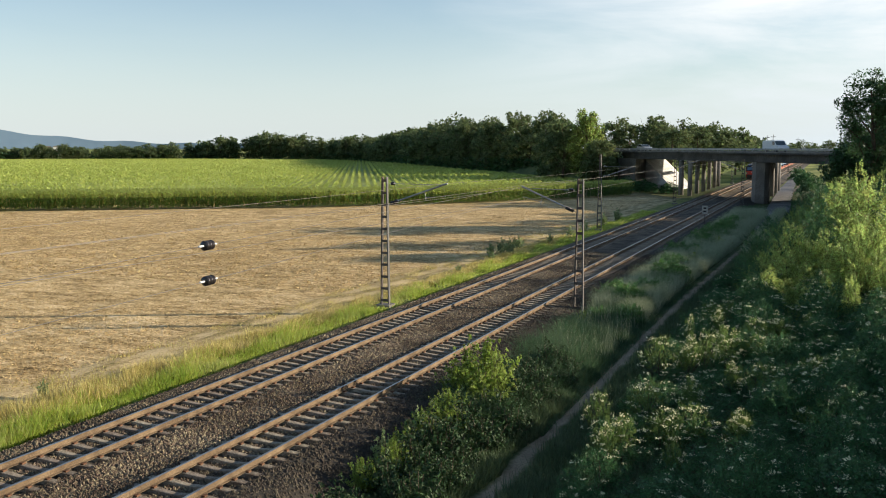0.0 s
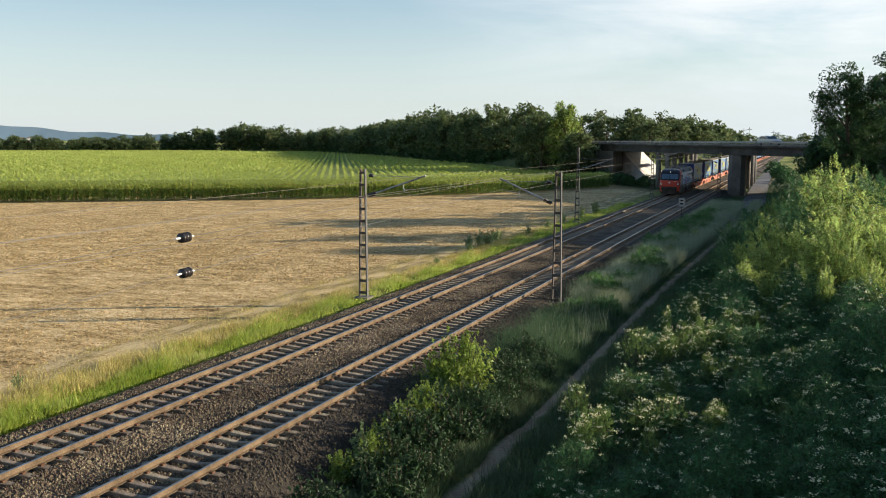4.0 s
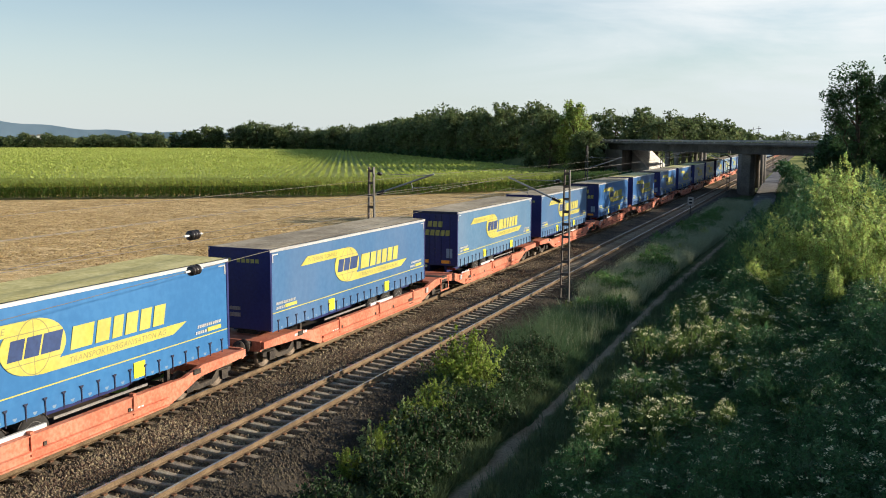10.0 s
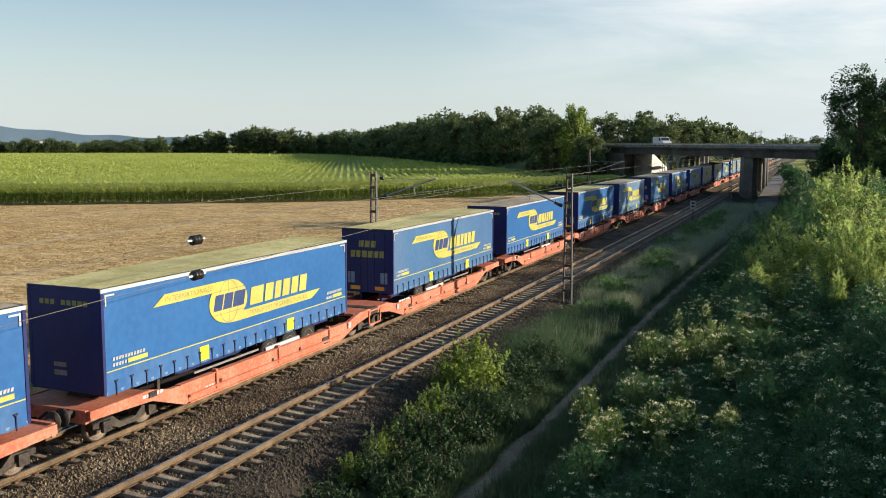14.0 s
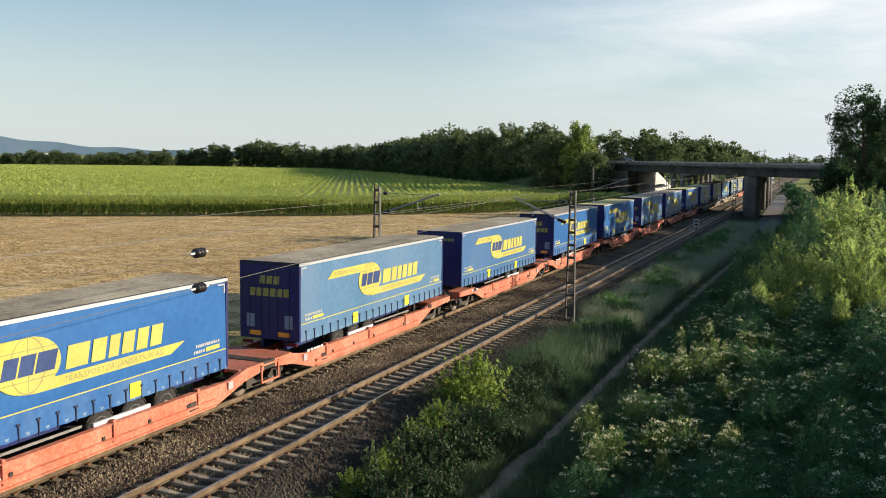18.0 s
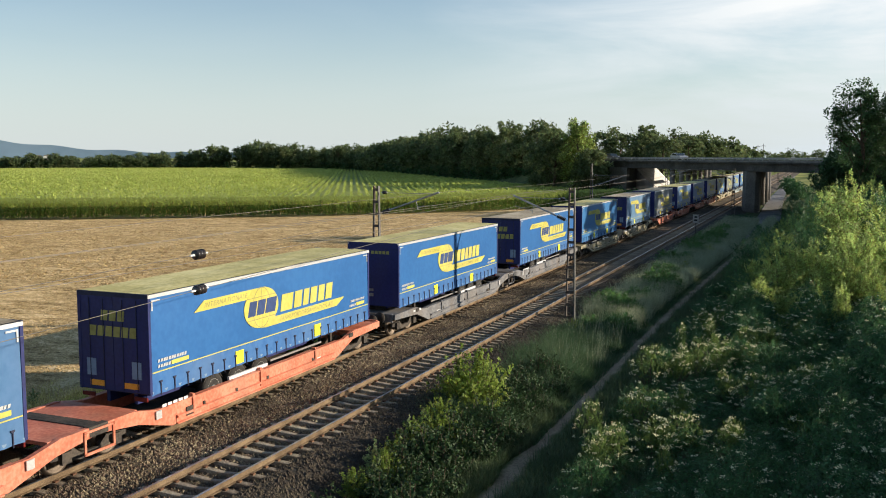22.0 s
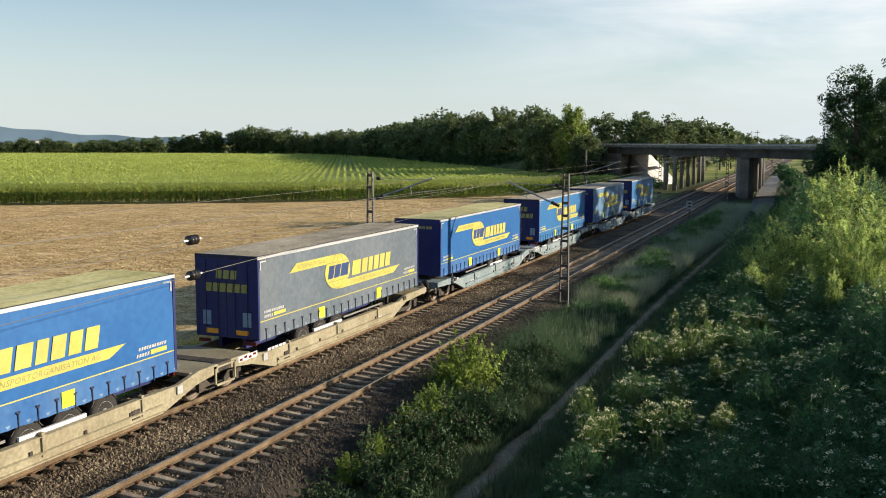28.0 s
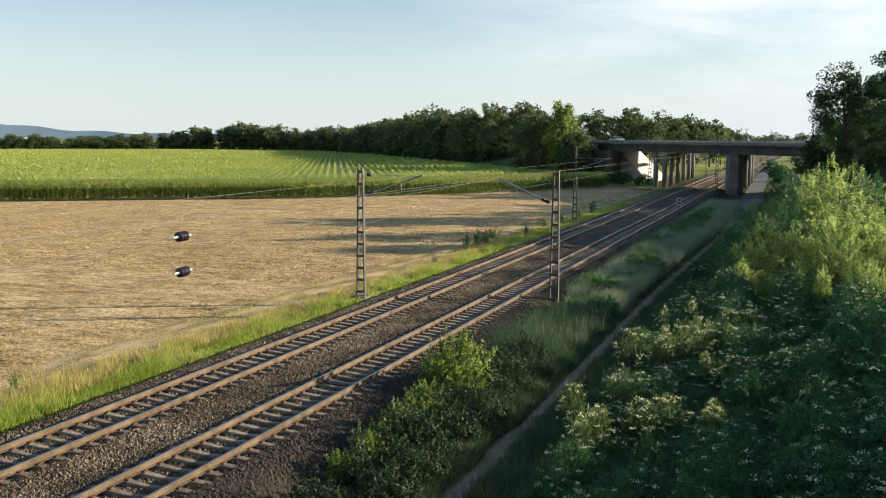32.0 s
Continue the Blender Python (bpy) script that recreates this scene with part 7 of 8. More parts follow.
def make_stemmy(seed, h, w, mat, stems, tufts, per, leaf_size, label, name, upright=0.5, tight=1.0, ragged=0.2, start=0.30):
    """A shrub of many arching upright stems with leaves all along them; loose, spiky outline."""
    rng = np.random.default_rng(seed)
    t = thing(name, None, label, name, name + "s beside the railway")
    paths = []
    for i in range(stems):
        a, r = rng.uniform(0, 6.28), w * rng.random() ** 0.6
        top = h * (1 - 0.42 * (r / w) ** 2) * rng.uniform(0.92 - ragged, 0.92 + ragged)
        d = np.array([math.cos(a), math.sin(a), 0])
        b = d * r * rng.uniform(0.15, 0.55)
        lean = rng.normal(size=3) * 0.06 * h * np.array([1, 1, 0])
        u = np.linspace(0, 1, 7)[:, None]
        paths.append(b + (d * r - b) * u ** 1.3 + lean * u ** 2 + np.array([0, 0, 1]) * (-0.1 + (top + 0.1) * (u - 0.10 * (1 - upright) * u ** 3)))
    tagged(piece("branchwork", t, M["bark"], lambda bm: [tube(bm, p[::2], 0.006 + 0.0022 * h, 3) for p in paths[::2]], "thin brown stems"), kind="stuff")
    # sprays: the leaves gather in tufts along the stems, with gaps between
    C, A = [], []
    for p in paths:
        for tuft in range(tufts):
            u = start + (1 - start) * (tuft + rng.uniform(0.1, 0.9)) / tufts
            q = np.array([np.interp(u * 6, range(7), p[:, j]) for j in range(3)])
            k = int(per * rng.uniform(0.6, 1.4))
            r = tight * (0.05 * h ** 0.8 + 0.05) * (1.35 - 0.75 * u)
            c = q + rng.normal(size=3) * r * 0.8
            C.append(c + rng.normal(size=(k, 3)) * r * np.array([0.55, 0.55, 0.75]))
            A.append(np.repeat([c * np.array([0.75, 0.75, 1.0]) - np.array([0, 0, r])], k, 0))
    part("foliage", polys("foliage", turned_leaves(np.concatenate(C), np.concatenate(A), leaf_size, rng, 1.8), mat), None, t, "loose leaves in tufts")
    return t


def make_shrubs():
    rng = np.random.default_rng(5)
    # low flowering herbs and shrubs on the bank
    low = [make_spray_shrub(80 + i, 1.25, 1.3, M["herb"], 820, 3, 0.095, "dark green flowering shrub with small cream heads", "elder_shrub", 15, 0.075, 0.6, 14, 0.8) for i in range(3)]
    # paler leaf than the low shrubs: sunlight on their tops is put into it
    bright = [make_spray_shrub(84 + i, 1.75, 1.1, M["leaf_light"], 300, 3, 0.12, "green flowering shrub with cream umbels, coloured as if sunlit", "elder_shrub", 17, 0.12, 1.3, 12, 0.4, 0.3, 0.6, 0.42) for i in range(2)]
    spots = []
    for y in np.arange(9.0, 62, 1.9):
        x = -5.2
        while x < 0.072 * y + 2.0:
            spots.append((x + rng.uniform(-0.4, 0.4), y + rng.uniform(-0.5, 0.5)))
            x += 2.0 if y < 36 else 2.6
    made = {}
    for i, (x, y) in enumerate(spots):
        k = int(rng.integers(3))
        s = rng.uniform(0.75, 1.3) * (0.68 + 0.04 * min(10, max(0, x + 5.6)))
        m = low[k]
        p = scaled(x, y, float(ground_z(x)) - 0.05, s, rng.uniform(0, 360), s * rng.uniform(0.65, 1.4))
        if m.name not in made:
            made[m.name] = 1
            m.matrix_basis = p
        else:
            twin(m, p)
    # flowering ones that stand out, sunlight put into paler leaves: x, y, height of the heads, width
    heads = [(-5.6, 33.9, 1.05, 0.54), (-3.5, 37.3, 1.05, 0.65), (-2.5, 39.3, 1.05, 0.51), (-1.6, 40.2, 1.05, 0.7), (-5.0, 28.2, 0.9, 0.47), (-3.8, 29.1, 0.9, 0.38), (-1.7, 30.9, 1.05, 0.52), (-0.7, 32.0, 1.05, 0.37), (-0.1, 32.6, 1.05, 0.34), (-4.1, 25.8, 0.9, 0.45), (-3.3, 26.4, 0.9, 0.46), (-5.1, 24.8, 0.9, 0.36), (-6.1, 26.6, 0.9, 0.31), (-5.3, 23.8, 0.9, 0.28), (0.6, 29.7, 0.9, 0.43), (-2.0, 25.9, 0.9, 0.3), (1.5, 48.3, 1.05, 0.84), (2.1, 44.3, 1.05, 0.64), (-4.0, 35.5, 1.05, 0.41), (-4.6, 34.3, 1.05, 0.4), (0.1, 49.3, 1.05, 0.71), (-2.7, 31.9, 0.9, 0.28), (-3.4, 23.4, 0.9, 0.2), (3.0, 45.0, 1.7, 0.9), (4.2, 48.0, 1.9, 0.9), (2.7, 50.2, 1.9, 0.8), (4.6, 43.2, 1.5, 0.7), (0.9, 46.2, 1.3, 0.6), (3.6, 40.6, 1.3, 0.55)]
    heads += [(rng.uniform(-5.4, 3.4), rng.uniform(22, 46), rng.uniform(0.75, 1.15), rng.uniform(0.2, 0.38)) for i in range(26)]
    for i, (x, y, top, wide) in enumerate(heads):
        g = float(ground_z(x))
        p = scaled(x, y, g - 0.05, wide * (1.3 if y < 29 else 1.1), x * 77, (top - g - (0.22 if y < 29 else 0.05)) / 1.75)
        if i < 2:
            bright[i].matrix_basis = p
        else:
            twin(bright[i % 2], p)
    # tall light shrubs further along the path, sunlight put into their leaf colour
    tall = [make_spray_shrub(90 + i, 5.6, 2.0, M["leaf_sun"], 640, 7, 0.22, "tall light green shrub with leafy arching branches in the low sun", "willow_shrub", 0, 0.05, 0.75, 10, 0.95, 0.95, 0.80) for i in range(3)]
    # darker copy of the tall shrub: shade beside the path is in its leaf colour
    dark = make_spray_shrub(94, 5.6, 2.1, M["herb"], 700, 7, 0.17, "shrub with shade put into its dark green leaves", "willow_shrub", 0, 0.05, 0.5, 16, 0.75, 1.0)
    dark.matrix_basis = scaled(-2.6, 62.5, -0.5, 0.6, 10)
    spots = [(1.2, 56, 0.70), (-1.6, 60, 0.56), (2.4, 64, 0.97), (-2.4, 69, 0.48), (0.2, 74, 0.88), (-3.4, 78, 0.45), (-1.2, 84, 0.60), (-3.9, 88, 0.40), (-2.9, 96, 0.42), (0.6, 92, 0.81), (-2.0, 106, 0.74), (1.2, 105, 0.72), (-4.8, 72, 0.44), (-4.6, 64, 0.35), (-3.4, 58, 0.42), (0.6, 50.5, 0.62), (3.4, 51, 0.70), (-1.8, 53.5, 0.46), (5.2, 78, 0.76), (4.6, 86, 0.83), (4.2, 94, 0.88), (1.6, 80, 0.84), (-0.8, 65, 0.66), (0, 99, 0.67), (3.6, 57, 0.78), (4.8, 62, 0.95), (1.4, 70, 0.88), (3.8, 72, 0.92), (-5.2, 80, 0.27), (-5.0, 92, 0.4), (-0.4, 57, 0.58), (-5.6, 68, 0.22), (2.6, 46, 0.34), (1.2, 44.3, 0.28), (3.9, 47.6, 0.42), (0.0, 47.4, 0.32), (-1.4, 48.6, 0.3), (3.2, 42.6, 0.28), (-2.6, 51.4, 0.34), (-3.7, 55, 0.36), (4.4, 44.4, 0.36), (1.9, 48.8, 0.45), (-4.6, 58.5, 0.3)]
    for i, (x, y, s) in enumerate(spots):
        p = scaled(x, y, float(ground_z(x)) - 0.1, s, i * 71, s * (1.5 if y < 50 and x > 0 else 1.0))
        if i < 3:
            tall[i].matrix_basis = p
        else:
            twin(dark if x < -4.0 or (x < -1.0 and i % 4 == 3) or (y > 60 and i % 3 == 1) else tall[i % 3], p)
    # one big bush and lower weeds in the strip between track and path
    b = make_stemmy(95, 2.1, 1.4, M["bush_leaf"], 120, 11, 11, 0.062, "bright green bush at the edge of the ballast", "bush", 1.0, 0.6, 0.34)
    b.matrix_basis = pose(-10.75, 29.0, -0.85)
    for x, y, s, m in ((-10.2, 28.2, 0.6, 40), (-10.9, 20.6, 0.36, 160), (-10.9, 26.6, 0.52, 210), (-11.0, 25.4, 0.46, 260), (-10.8, 24.2, 0.48, 310), (-10.9, 22.9, 0.40, 15), (-10.6, 21.8, 0.42, 100), (-10.3, 25.2, 0.45, 55), (-11.1, 44.5, 0.34, 20), (-10.8, 49, 0.28, 70), (-11.0, 53.5, 0.36, 95), (-10.4, 58, 0.3, 140), (-9.7, 65, 0.42, 200), (-9.2, 71, 0.45, 240), (-9.8, 77, 0.4, 300), (-8.9, 84, 0.5, 330)):
        twin(b, scaled(x, y, -0.88, s, m, s * 1.05))
    # dark weeds; the bank's shade is also put into their leaf colour
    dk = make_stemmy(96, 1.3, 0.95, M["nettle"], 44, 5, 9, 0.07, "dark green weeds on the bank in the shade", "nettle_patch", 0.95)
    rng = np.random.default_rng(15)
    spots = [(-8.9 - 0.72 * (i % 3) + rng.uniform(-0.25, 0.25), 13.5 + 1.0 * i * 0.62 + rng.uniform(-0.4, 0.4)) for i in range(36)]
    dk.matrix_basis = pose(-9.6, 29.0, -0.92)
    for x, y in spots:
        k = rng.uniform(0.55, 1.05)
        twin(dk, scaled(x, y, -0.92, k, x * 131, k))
    wd = make_spray_shrub(98, 1.0, 0.9, M["weed"], 260, 3, 0.13, "green nettles and weeds among the bank grass", "weed_clump", 0, 0.05, 0.9, 9, 0.5)
    wd.matrix_basis = scaled(-10.8, 45.5, -0.9, 0.8, 0)
    for i in range(36):
        y = 47 + i * 1.8 + rng.uniform(-1.2, 1.2)
        k = rng.uniform(0.8, 1.5)
        twin(wd, scaled(-9.9 + rng.uniform(-1.2, 0.9), y, -0.92, k, i * 77, k * rng.uniform(0.7, 1.15)))
    br = make_spray_shrub(99, 2.2, 1.7, M["herb"], 300, 4, 0.26, "green brush at the foot of the paved slope", "brush", 0, 0.05, 0.6, 9, 0.6)
    br.matrix_basis = scaled(-30.2, 186, -1.0, 0.8, 0)
    for i, (x, y, k) in enumerate(((-33.5, 188, 1.0), (-31.0, 193, 0.9), (-36.0, 190, 1.2), (-28.4, 189, 0.7), (-38.5, 192, 1.3), (-41.5, 196, 1.2), (-4.0, 205, 1.0), (-3.6, 214, 1.3), (-5.5, 236, 1.5), (-6.0, 250, 1.3), (-7.5, 275, 1.6), (-12.4, 200, 0.5), (-12.6, 226, 0.6), (-13.6, 255, 0.7))):
        twin(br, scaled(x, y, -1.0, k, i * 60))
    # weeds at the field's edge
    wd = make_stemmy(97, 1.5, 0.45, M["tall_weed"], 16, 4, 9, 0.085, "pale tall weed at the edge of the field", "tall_weed", 0.9)
    wd.matrix_basis = pose(-25.4, 73, -0.95)
    for x, y, s in ((-25.0, 74.2, 0.8), (-26.0, 72, 0.7), (-26.2, 79, 0.6), (-24.3, 84, 0.6), (-24.0, 90, 0.7), (-24.4, 61, 0.45), (-24.2, 97, 0.8), (-26.0, 24.4, 0.4), (-23.9, 105, 0.9), (-24.1, 113, 1.0), (-24.8, 69, 0.6), (-25.2, 77, 0.8), (-11.1, 26.8, 0.75), (-11.2, 25.6, 0.7), (-11.0, 24.2, 0.8), (-10.8, 23.2, 0.65), (-11.2, 22.4, 0.7), (-10.6, 21.4, 0.6), (-10.9, 27.6, 0.7)):
        twin(wd, scaled(x, y, -0.95, s * (1.2 if x < -20 else 1.0), x * 31 + y * 57, s * 1.1))


make_shrubs()


def blades(rng, P, h, w, bend=0.35):
    """Grass blades: two-part bent quads from roots P."""
    n = len(P)
    a = rng.uniform(0, 6.28, n)
    w = np.reshape(w, (-1, 1))
    d = np.stack([np.cos(a), np.sin(a), np.zeros(n)], 1)
    s = np.stack([-np.sin(a), np.cos(a), np.zeros(n)], 1)
    hh = (h * rng.uniform(0.55, 1.3, n))[:, None]
    up = np.array([0, 0, 1.0])
    tip = P + up * hh + d * hh * bend * rng.uniform(0.2, 1.6, n)[:, None]
    mid = P + (tip - P) * 0.6
    return np.stack([P - s * w, P + s * w, mid + s * w * 0.8, tip], 1)


def clumped(rng, n, x0, x1, y0, y1, power=1.5, freq=0.35, keep=0.42):
    """Random spots, denser near y0 and gathered in tufts."""
    y = y0 + (y1 - y0) * rng.random(n) ** power
    x = rng.uniform(x0, x1, n)
    g = np.sin(x * 2.1 + 1.3 * np.sin(y * freq * 2)) * np.sin(y * 1.7 + x) + rng.normal(size=n) * 0.6
    k = g > keep - 0.9
    x, y = x[k], y[k]
    return np.stack([x, y, ground_z(x) - 0.02], 1)


def make_grass():
    rng = np.random.default_rng(9)
    P = clumped(rng, 80000, -24.5, -21.9, 15, 130, 1.5, keep=0.35)
    P = P[P[:, 0] > -24.0 - 0.3 * np.sin(P[:, 1] * 0.5) + rng.normal(size=len(P)) * 0.3]
    tagged(new("verge_grass", polys("verge_grass", blades(rng, P, np.interp(P[:, 1], (30, 60), (0.46, 0.32)) * (0.8 + 0.35 * np.sin(P[:, 1] * 0.9 + 2 * np.sin(P[:, 0] * 1.6))), 0.016, 0.7), M["grass"])), "bright green grass on the verge by the field", "grass", kind="stuff")
    P = clumped(rng, 95000, -25.5, -22.8, 15, 90, 1.7, keep=0.75)
    P = P[P[:, 0] + rng.normal(size=len(P)) * 0.35 < -23.3]
    E = clumped(rng, 60000, -28.6, -24.6, 15, 110, 1.5, keep=1.2)
    P = np.concatenate([P, E])
    tagged(new("dry_grass", polys("dry_grass", blades(rng, P, np.where(P[:, 0] < -25.3, 0.13, np.interp(P[:, 1], (25, 50), (0.58, 0.30))), 0.009, 0.6), M["grass_dry"])), "straw-yellow dry grass beside the dirt track", "grass", kind="stuff")
    P = clumped(rng, 200000, -11.9, -7.95, 27, 140, 1.5, keep=0.25)
    P = P[P[:, 0] + 0.35 * np.sin(P[:, 1] * 0.9) + rng.normal(size=len(P)) * 0.22 > -11.4]
    tagged(new("bank_grass", polys("bank_grass", blades(rng, P, (0.62 + 0.34 * (0.5 + 0.5 * np.sin(P[:, 1] * 0.55 + 1.7 * np.sin(P[:, 0] * 1.3)))) * np.clip((-7.9 - P[:, 0]) / 1.4, 0.22, 1), 0.009, 0.95), M["bank"])), "tall grass between the ballast and the path", "grass", kind="stuff")
    P = clumped(rng, 38000, -11.3, -8.3, 36, 125, 1.2, keep=0.95)
    P = P[rng.random(len(P)) < np.interp(P[:, 1], (36, 58), (0.15, 1.0))]
    # far strip sown denser: its pale blades also stand in for light on the bank
    E = clumped(rng, 190000, -11.4, -5.2, 48, 130, 1.2, keep=0.2)
    E = E[(E[:, 0] < -8.55 + 1.1 * np.clip((E[:, 1] - 50) / 40, 0, 1)) | ((E[:, 0] > -6.3) & (E[:, 1] > 78))]
    P = np.concatenate([P, E])
    tagged(new("seeding_grass", polys("seeding_grass", blades(rng, P, 1.05, np.interp(P[:, 1], (40, 70), (0.0045, 0.010)), 0.45), M["bank_dry"])), "pale seeding grass between the ballast and the path", "grass", kind="stuff")
    P = clumped(rng, 80000, -7.6, -3.6, 11, 130, 1.5, keep=0.1)
    P = P[P[:, 0] > -7.42 + 0.14 * np.sin(P[:, 1] * 1.4) + 0.1 * np.sin(P[:, 1] * 3.7)]
    P = P[P[:, 0] > -7.5 + 1.2 * np.clip((P[:, 1] - 50) / 40, 0, 1)]
    E = clumped(rng, 30000, -9.7, -8.0, 11, 31, 1.2, keep=-0.2)
    P = np.concatenate([P, E[E[:, 0] < -8.12 + 0.1 * np.sin(E[:, 1] * 1.7)]])
    tagged(new("path_grass", polys("path_grass", blades(rng, P, 0.46, 0.012, 0.6), M["path_grass"])), "grass along the footpath", "grass", kind="stuff")
    # stubble and loose straw
    n = 90000
    y = 14 + 70 * rng.random(n) ** 1.4
    x = -27.8 - (2 + 0.75 * y) * rng.random(n)
    x = np.round(x / 0.28) * 0.28 + rng.normal(size=n) * 0.05
    P = np.stack([x, y, np.full(n, -1.0)], 1)
    up = blades(rng, P[: n // 2], 0.13, 0.008, 0.5)
    C = P[n // 2:] + np.array([0, 0, 0.03])
    lie = leaves(C, 0.052, 0.92, rng, 2.6)
    n = 110000
    y = 50 + 110 * rng.random(n)
    x = -27.8 - (2 + 0.95 * y) * rng.random(n)
    k = y < np.interp(x, (-204, -106, -69.5, -50.9, -34.5), (28, 96.7, 122.5, 144.8, 176)) - 1.5
    far_lie = leaves(np.stack([x, y, np.full(n, -0.97)], 1)[k], 0.095, 0.7, rng, 1.9)
    tagged(new("stubble", polys("stubble", np.concatenate([up, lie, far_lie]), M["straw"])), "cut straw stubble over the field", "stubble", kind="stuff")


make_grass()


# ---- maize ----
def make_corn():
    rng = np.random.default_rng(13)
    z0 = -1.0
    front = np.array([[-204.0, 28.0], [-106.0, 96.7], [-69.5, 122.5], [-50.9, 144.8], [-34.5, 176.0]])
    ln = np.concatenate([[0], np.cumsum(np.hypot(*np.diff(front, axis=0).T))])
    nrm = np.array([-0.62, 0.785])
    start, B = front[0], front[-1]

    def edge_at(s):
        return np.stack([np.interp(s, ln, front[:, 0]), np.interp(s, ln, front[:, 1])], 1)
    # plants along the front edge
    rows, out, upper, tas = 8, [], [], []
    for r in range(rows):
        s = np.arange(0, ln[-1], 0.27)
        n = len(s)
        s = np.round(s / 1.08) * 1.08 + rng.normal(size=n) * 0.30 + 0.37 * r
        base = edge_at(s) + nrm * (r * 0.72) + rng.normal(size=(n, 2)) * 0.08
        h = rng.uniform(2.5, 3.05, n)
        for k in range(8):
            zz = h * (0.05 + 0.112 * k)
            a = rng.uniform(0, 6.28, n)
            dirv = np.stack([np.cos(a), np.sin(a)], 1)
            side = np.stack([-np.sin(a), np.cos(a)], 1)
            L_ = rng.uniform(0.28, 0.55, n)
            p = np.concatenate([base, (z0 + zz)[:, None]], 1)
            m = np.concatenate([base + dirv * (L_ * 0.5)[:, None], (z0 + zz + 0.34)[:, None]], 1)
            t = np.concatenate([base + dirv * L_[:, None], (z0 + zz + rng.uniform(0.05, 0.45, n))[:, None]], 1)
            w = np.concatenate([side * 0.09, np.zeros((n, 1))], 1)
            # lower leaves take the shade-darkened colour, upper ones the paler
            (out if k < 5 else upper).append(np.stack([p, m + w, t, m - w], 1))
        p = np.concatenate([base, (z0 + h * 0.9)[:, None]], 1)
        w = np.array([0.09, 0.06, 0])
        tas.append(np.stack([p, p + w + [0, 0, 0.18], p + [0, 0, 0.36], p - w + [0, 0, 0.18]], 1))
    f = thing("maize_field", None, "tall green maize standing in rows", "maize", kind="stuff")
    tagged(part("maize_plants", polys("maize_plants", np.concatenate(out), M["corn_shaded"]), None, f), kind="stuff")
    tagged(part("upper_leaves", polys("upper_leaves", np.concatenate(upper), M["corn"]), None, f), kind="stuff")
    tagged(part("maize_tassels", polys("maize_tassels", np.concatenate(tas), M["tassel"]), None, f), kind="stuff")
    # the rest, row after row, as jagged ridges of leaves
    rd = np.array([-0.47, 0.883])                  # the way the rows run
    rn = np.array([rd[1], -rd[0]])
    poly = [p + nrm * 5 for p in front] + [np.array([-44.0, 190.0]), np.array([-52, 203.0]), np.array([-66, 217.0]), np.array([-89, 247.0]), np.array([-115, 281.0]), np.array([-174, 360.0]), np.array([-248, 440.0]), np.array([-334, 421.0]), np.array([-402, 356.0]), np.array([-560, 226.0]), np.array([-420, -60.0])]
    PX, PY = np.array([p[0] for p in poly]), np.array([p[1] for p in poly])

    def inside(x, y):
        c = np.zeros(len(x), bool)
        j = len(PX) - 1
        for i in range(len(PX)):
            c ^= ((PY[i] > y) != (PY[j] > y)) & (x < (PX[j] - PX[i]) * (y - PY[i]) / (PY[j] - PY[i] + 1e-9) + PX[i])
            j = i
        return c
    n = 980000
    # leaf tufts on rows, thinning with distance
    x = rng.uniform(-560, -48, n)
    y = rng.uniform(-60, 445, n)
    u = x * rn[0] + y * rn[1]
    v = x * rd[0] + y * rd[1]
    u = np.round(u / 1.5) * 1.5 + rng.normal(size=n) * 0.14
    x, y = u * rn[0] + v * rd[0], u * rn[1] + v * rd[1]
    k = inside(x, y)
    x, y = x[k], y[k]
    dist = np.hypot(x, y)
    n = len(x)
    size = np.clip(dist / 560.0, 0.22, 0.85)
    P = np.stack([x, y, z0 + rng.uniform(2.15, 2.55, n)], 1)
    top = rng.random(n) < 0.35
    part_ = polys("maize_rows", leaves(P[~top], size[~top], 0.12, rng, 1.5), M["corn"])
    tagged(part("maize_rows", part_, None, f), kind="stuff")
    # tassels stand upright over the rows and catch the low sun
    T = P[top].copy()
    T[:, 2] = z0 + 2.35
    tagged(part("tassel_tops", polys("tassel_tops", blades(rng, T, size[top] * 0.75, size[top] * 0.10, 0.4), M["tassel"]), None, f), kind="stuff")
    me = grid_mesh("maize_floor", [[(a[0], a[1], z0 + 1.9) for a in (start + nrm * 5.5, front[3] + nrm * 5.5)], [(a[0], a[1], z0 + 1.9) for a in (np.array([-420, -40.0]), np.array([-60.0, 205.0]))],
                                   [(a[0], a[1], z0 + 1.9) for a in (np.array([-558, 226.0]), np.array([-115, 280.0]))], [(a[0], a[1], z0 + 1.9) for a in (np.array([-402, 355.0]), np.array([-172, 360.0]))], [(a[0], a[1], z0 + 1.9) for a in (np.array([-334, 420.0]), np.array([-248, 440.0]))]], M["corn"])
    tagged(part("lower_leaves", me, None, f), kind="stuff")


make_corn()


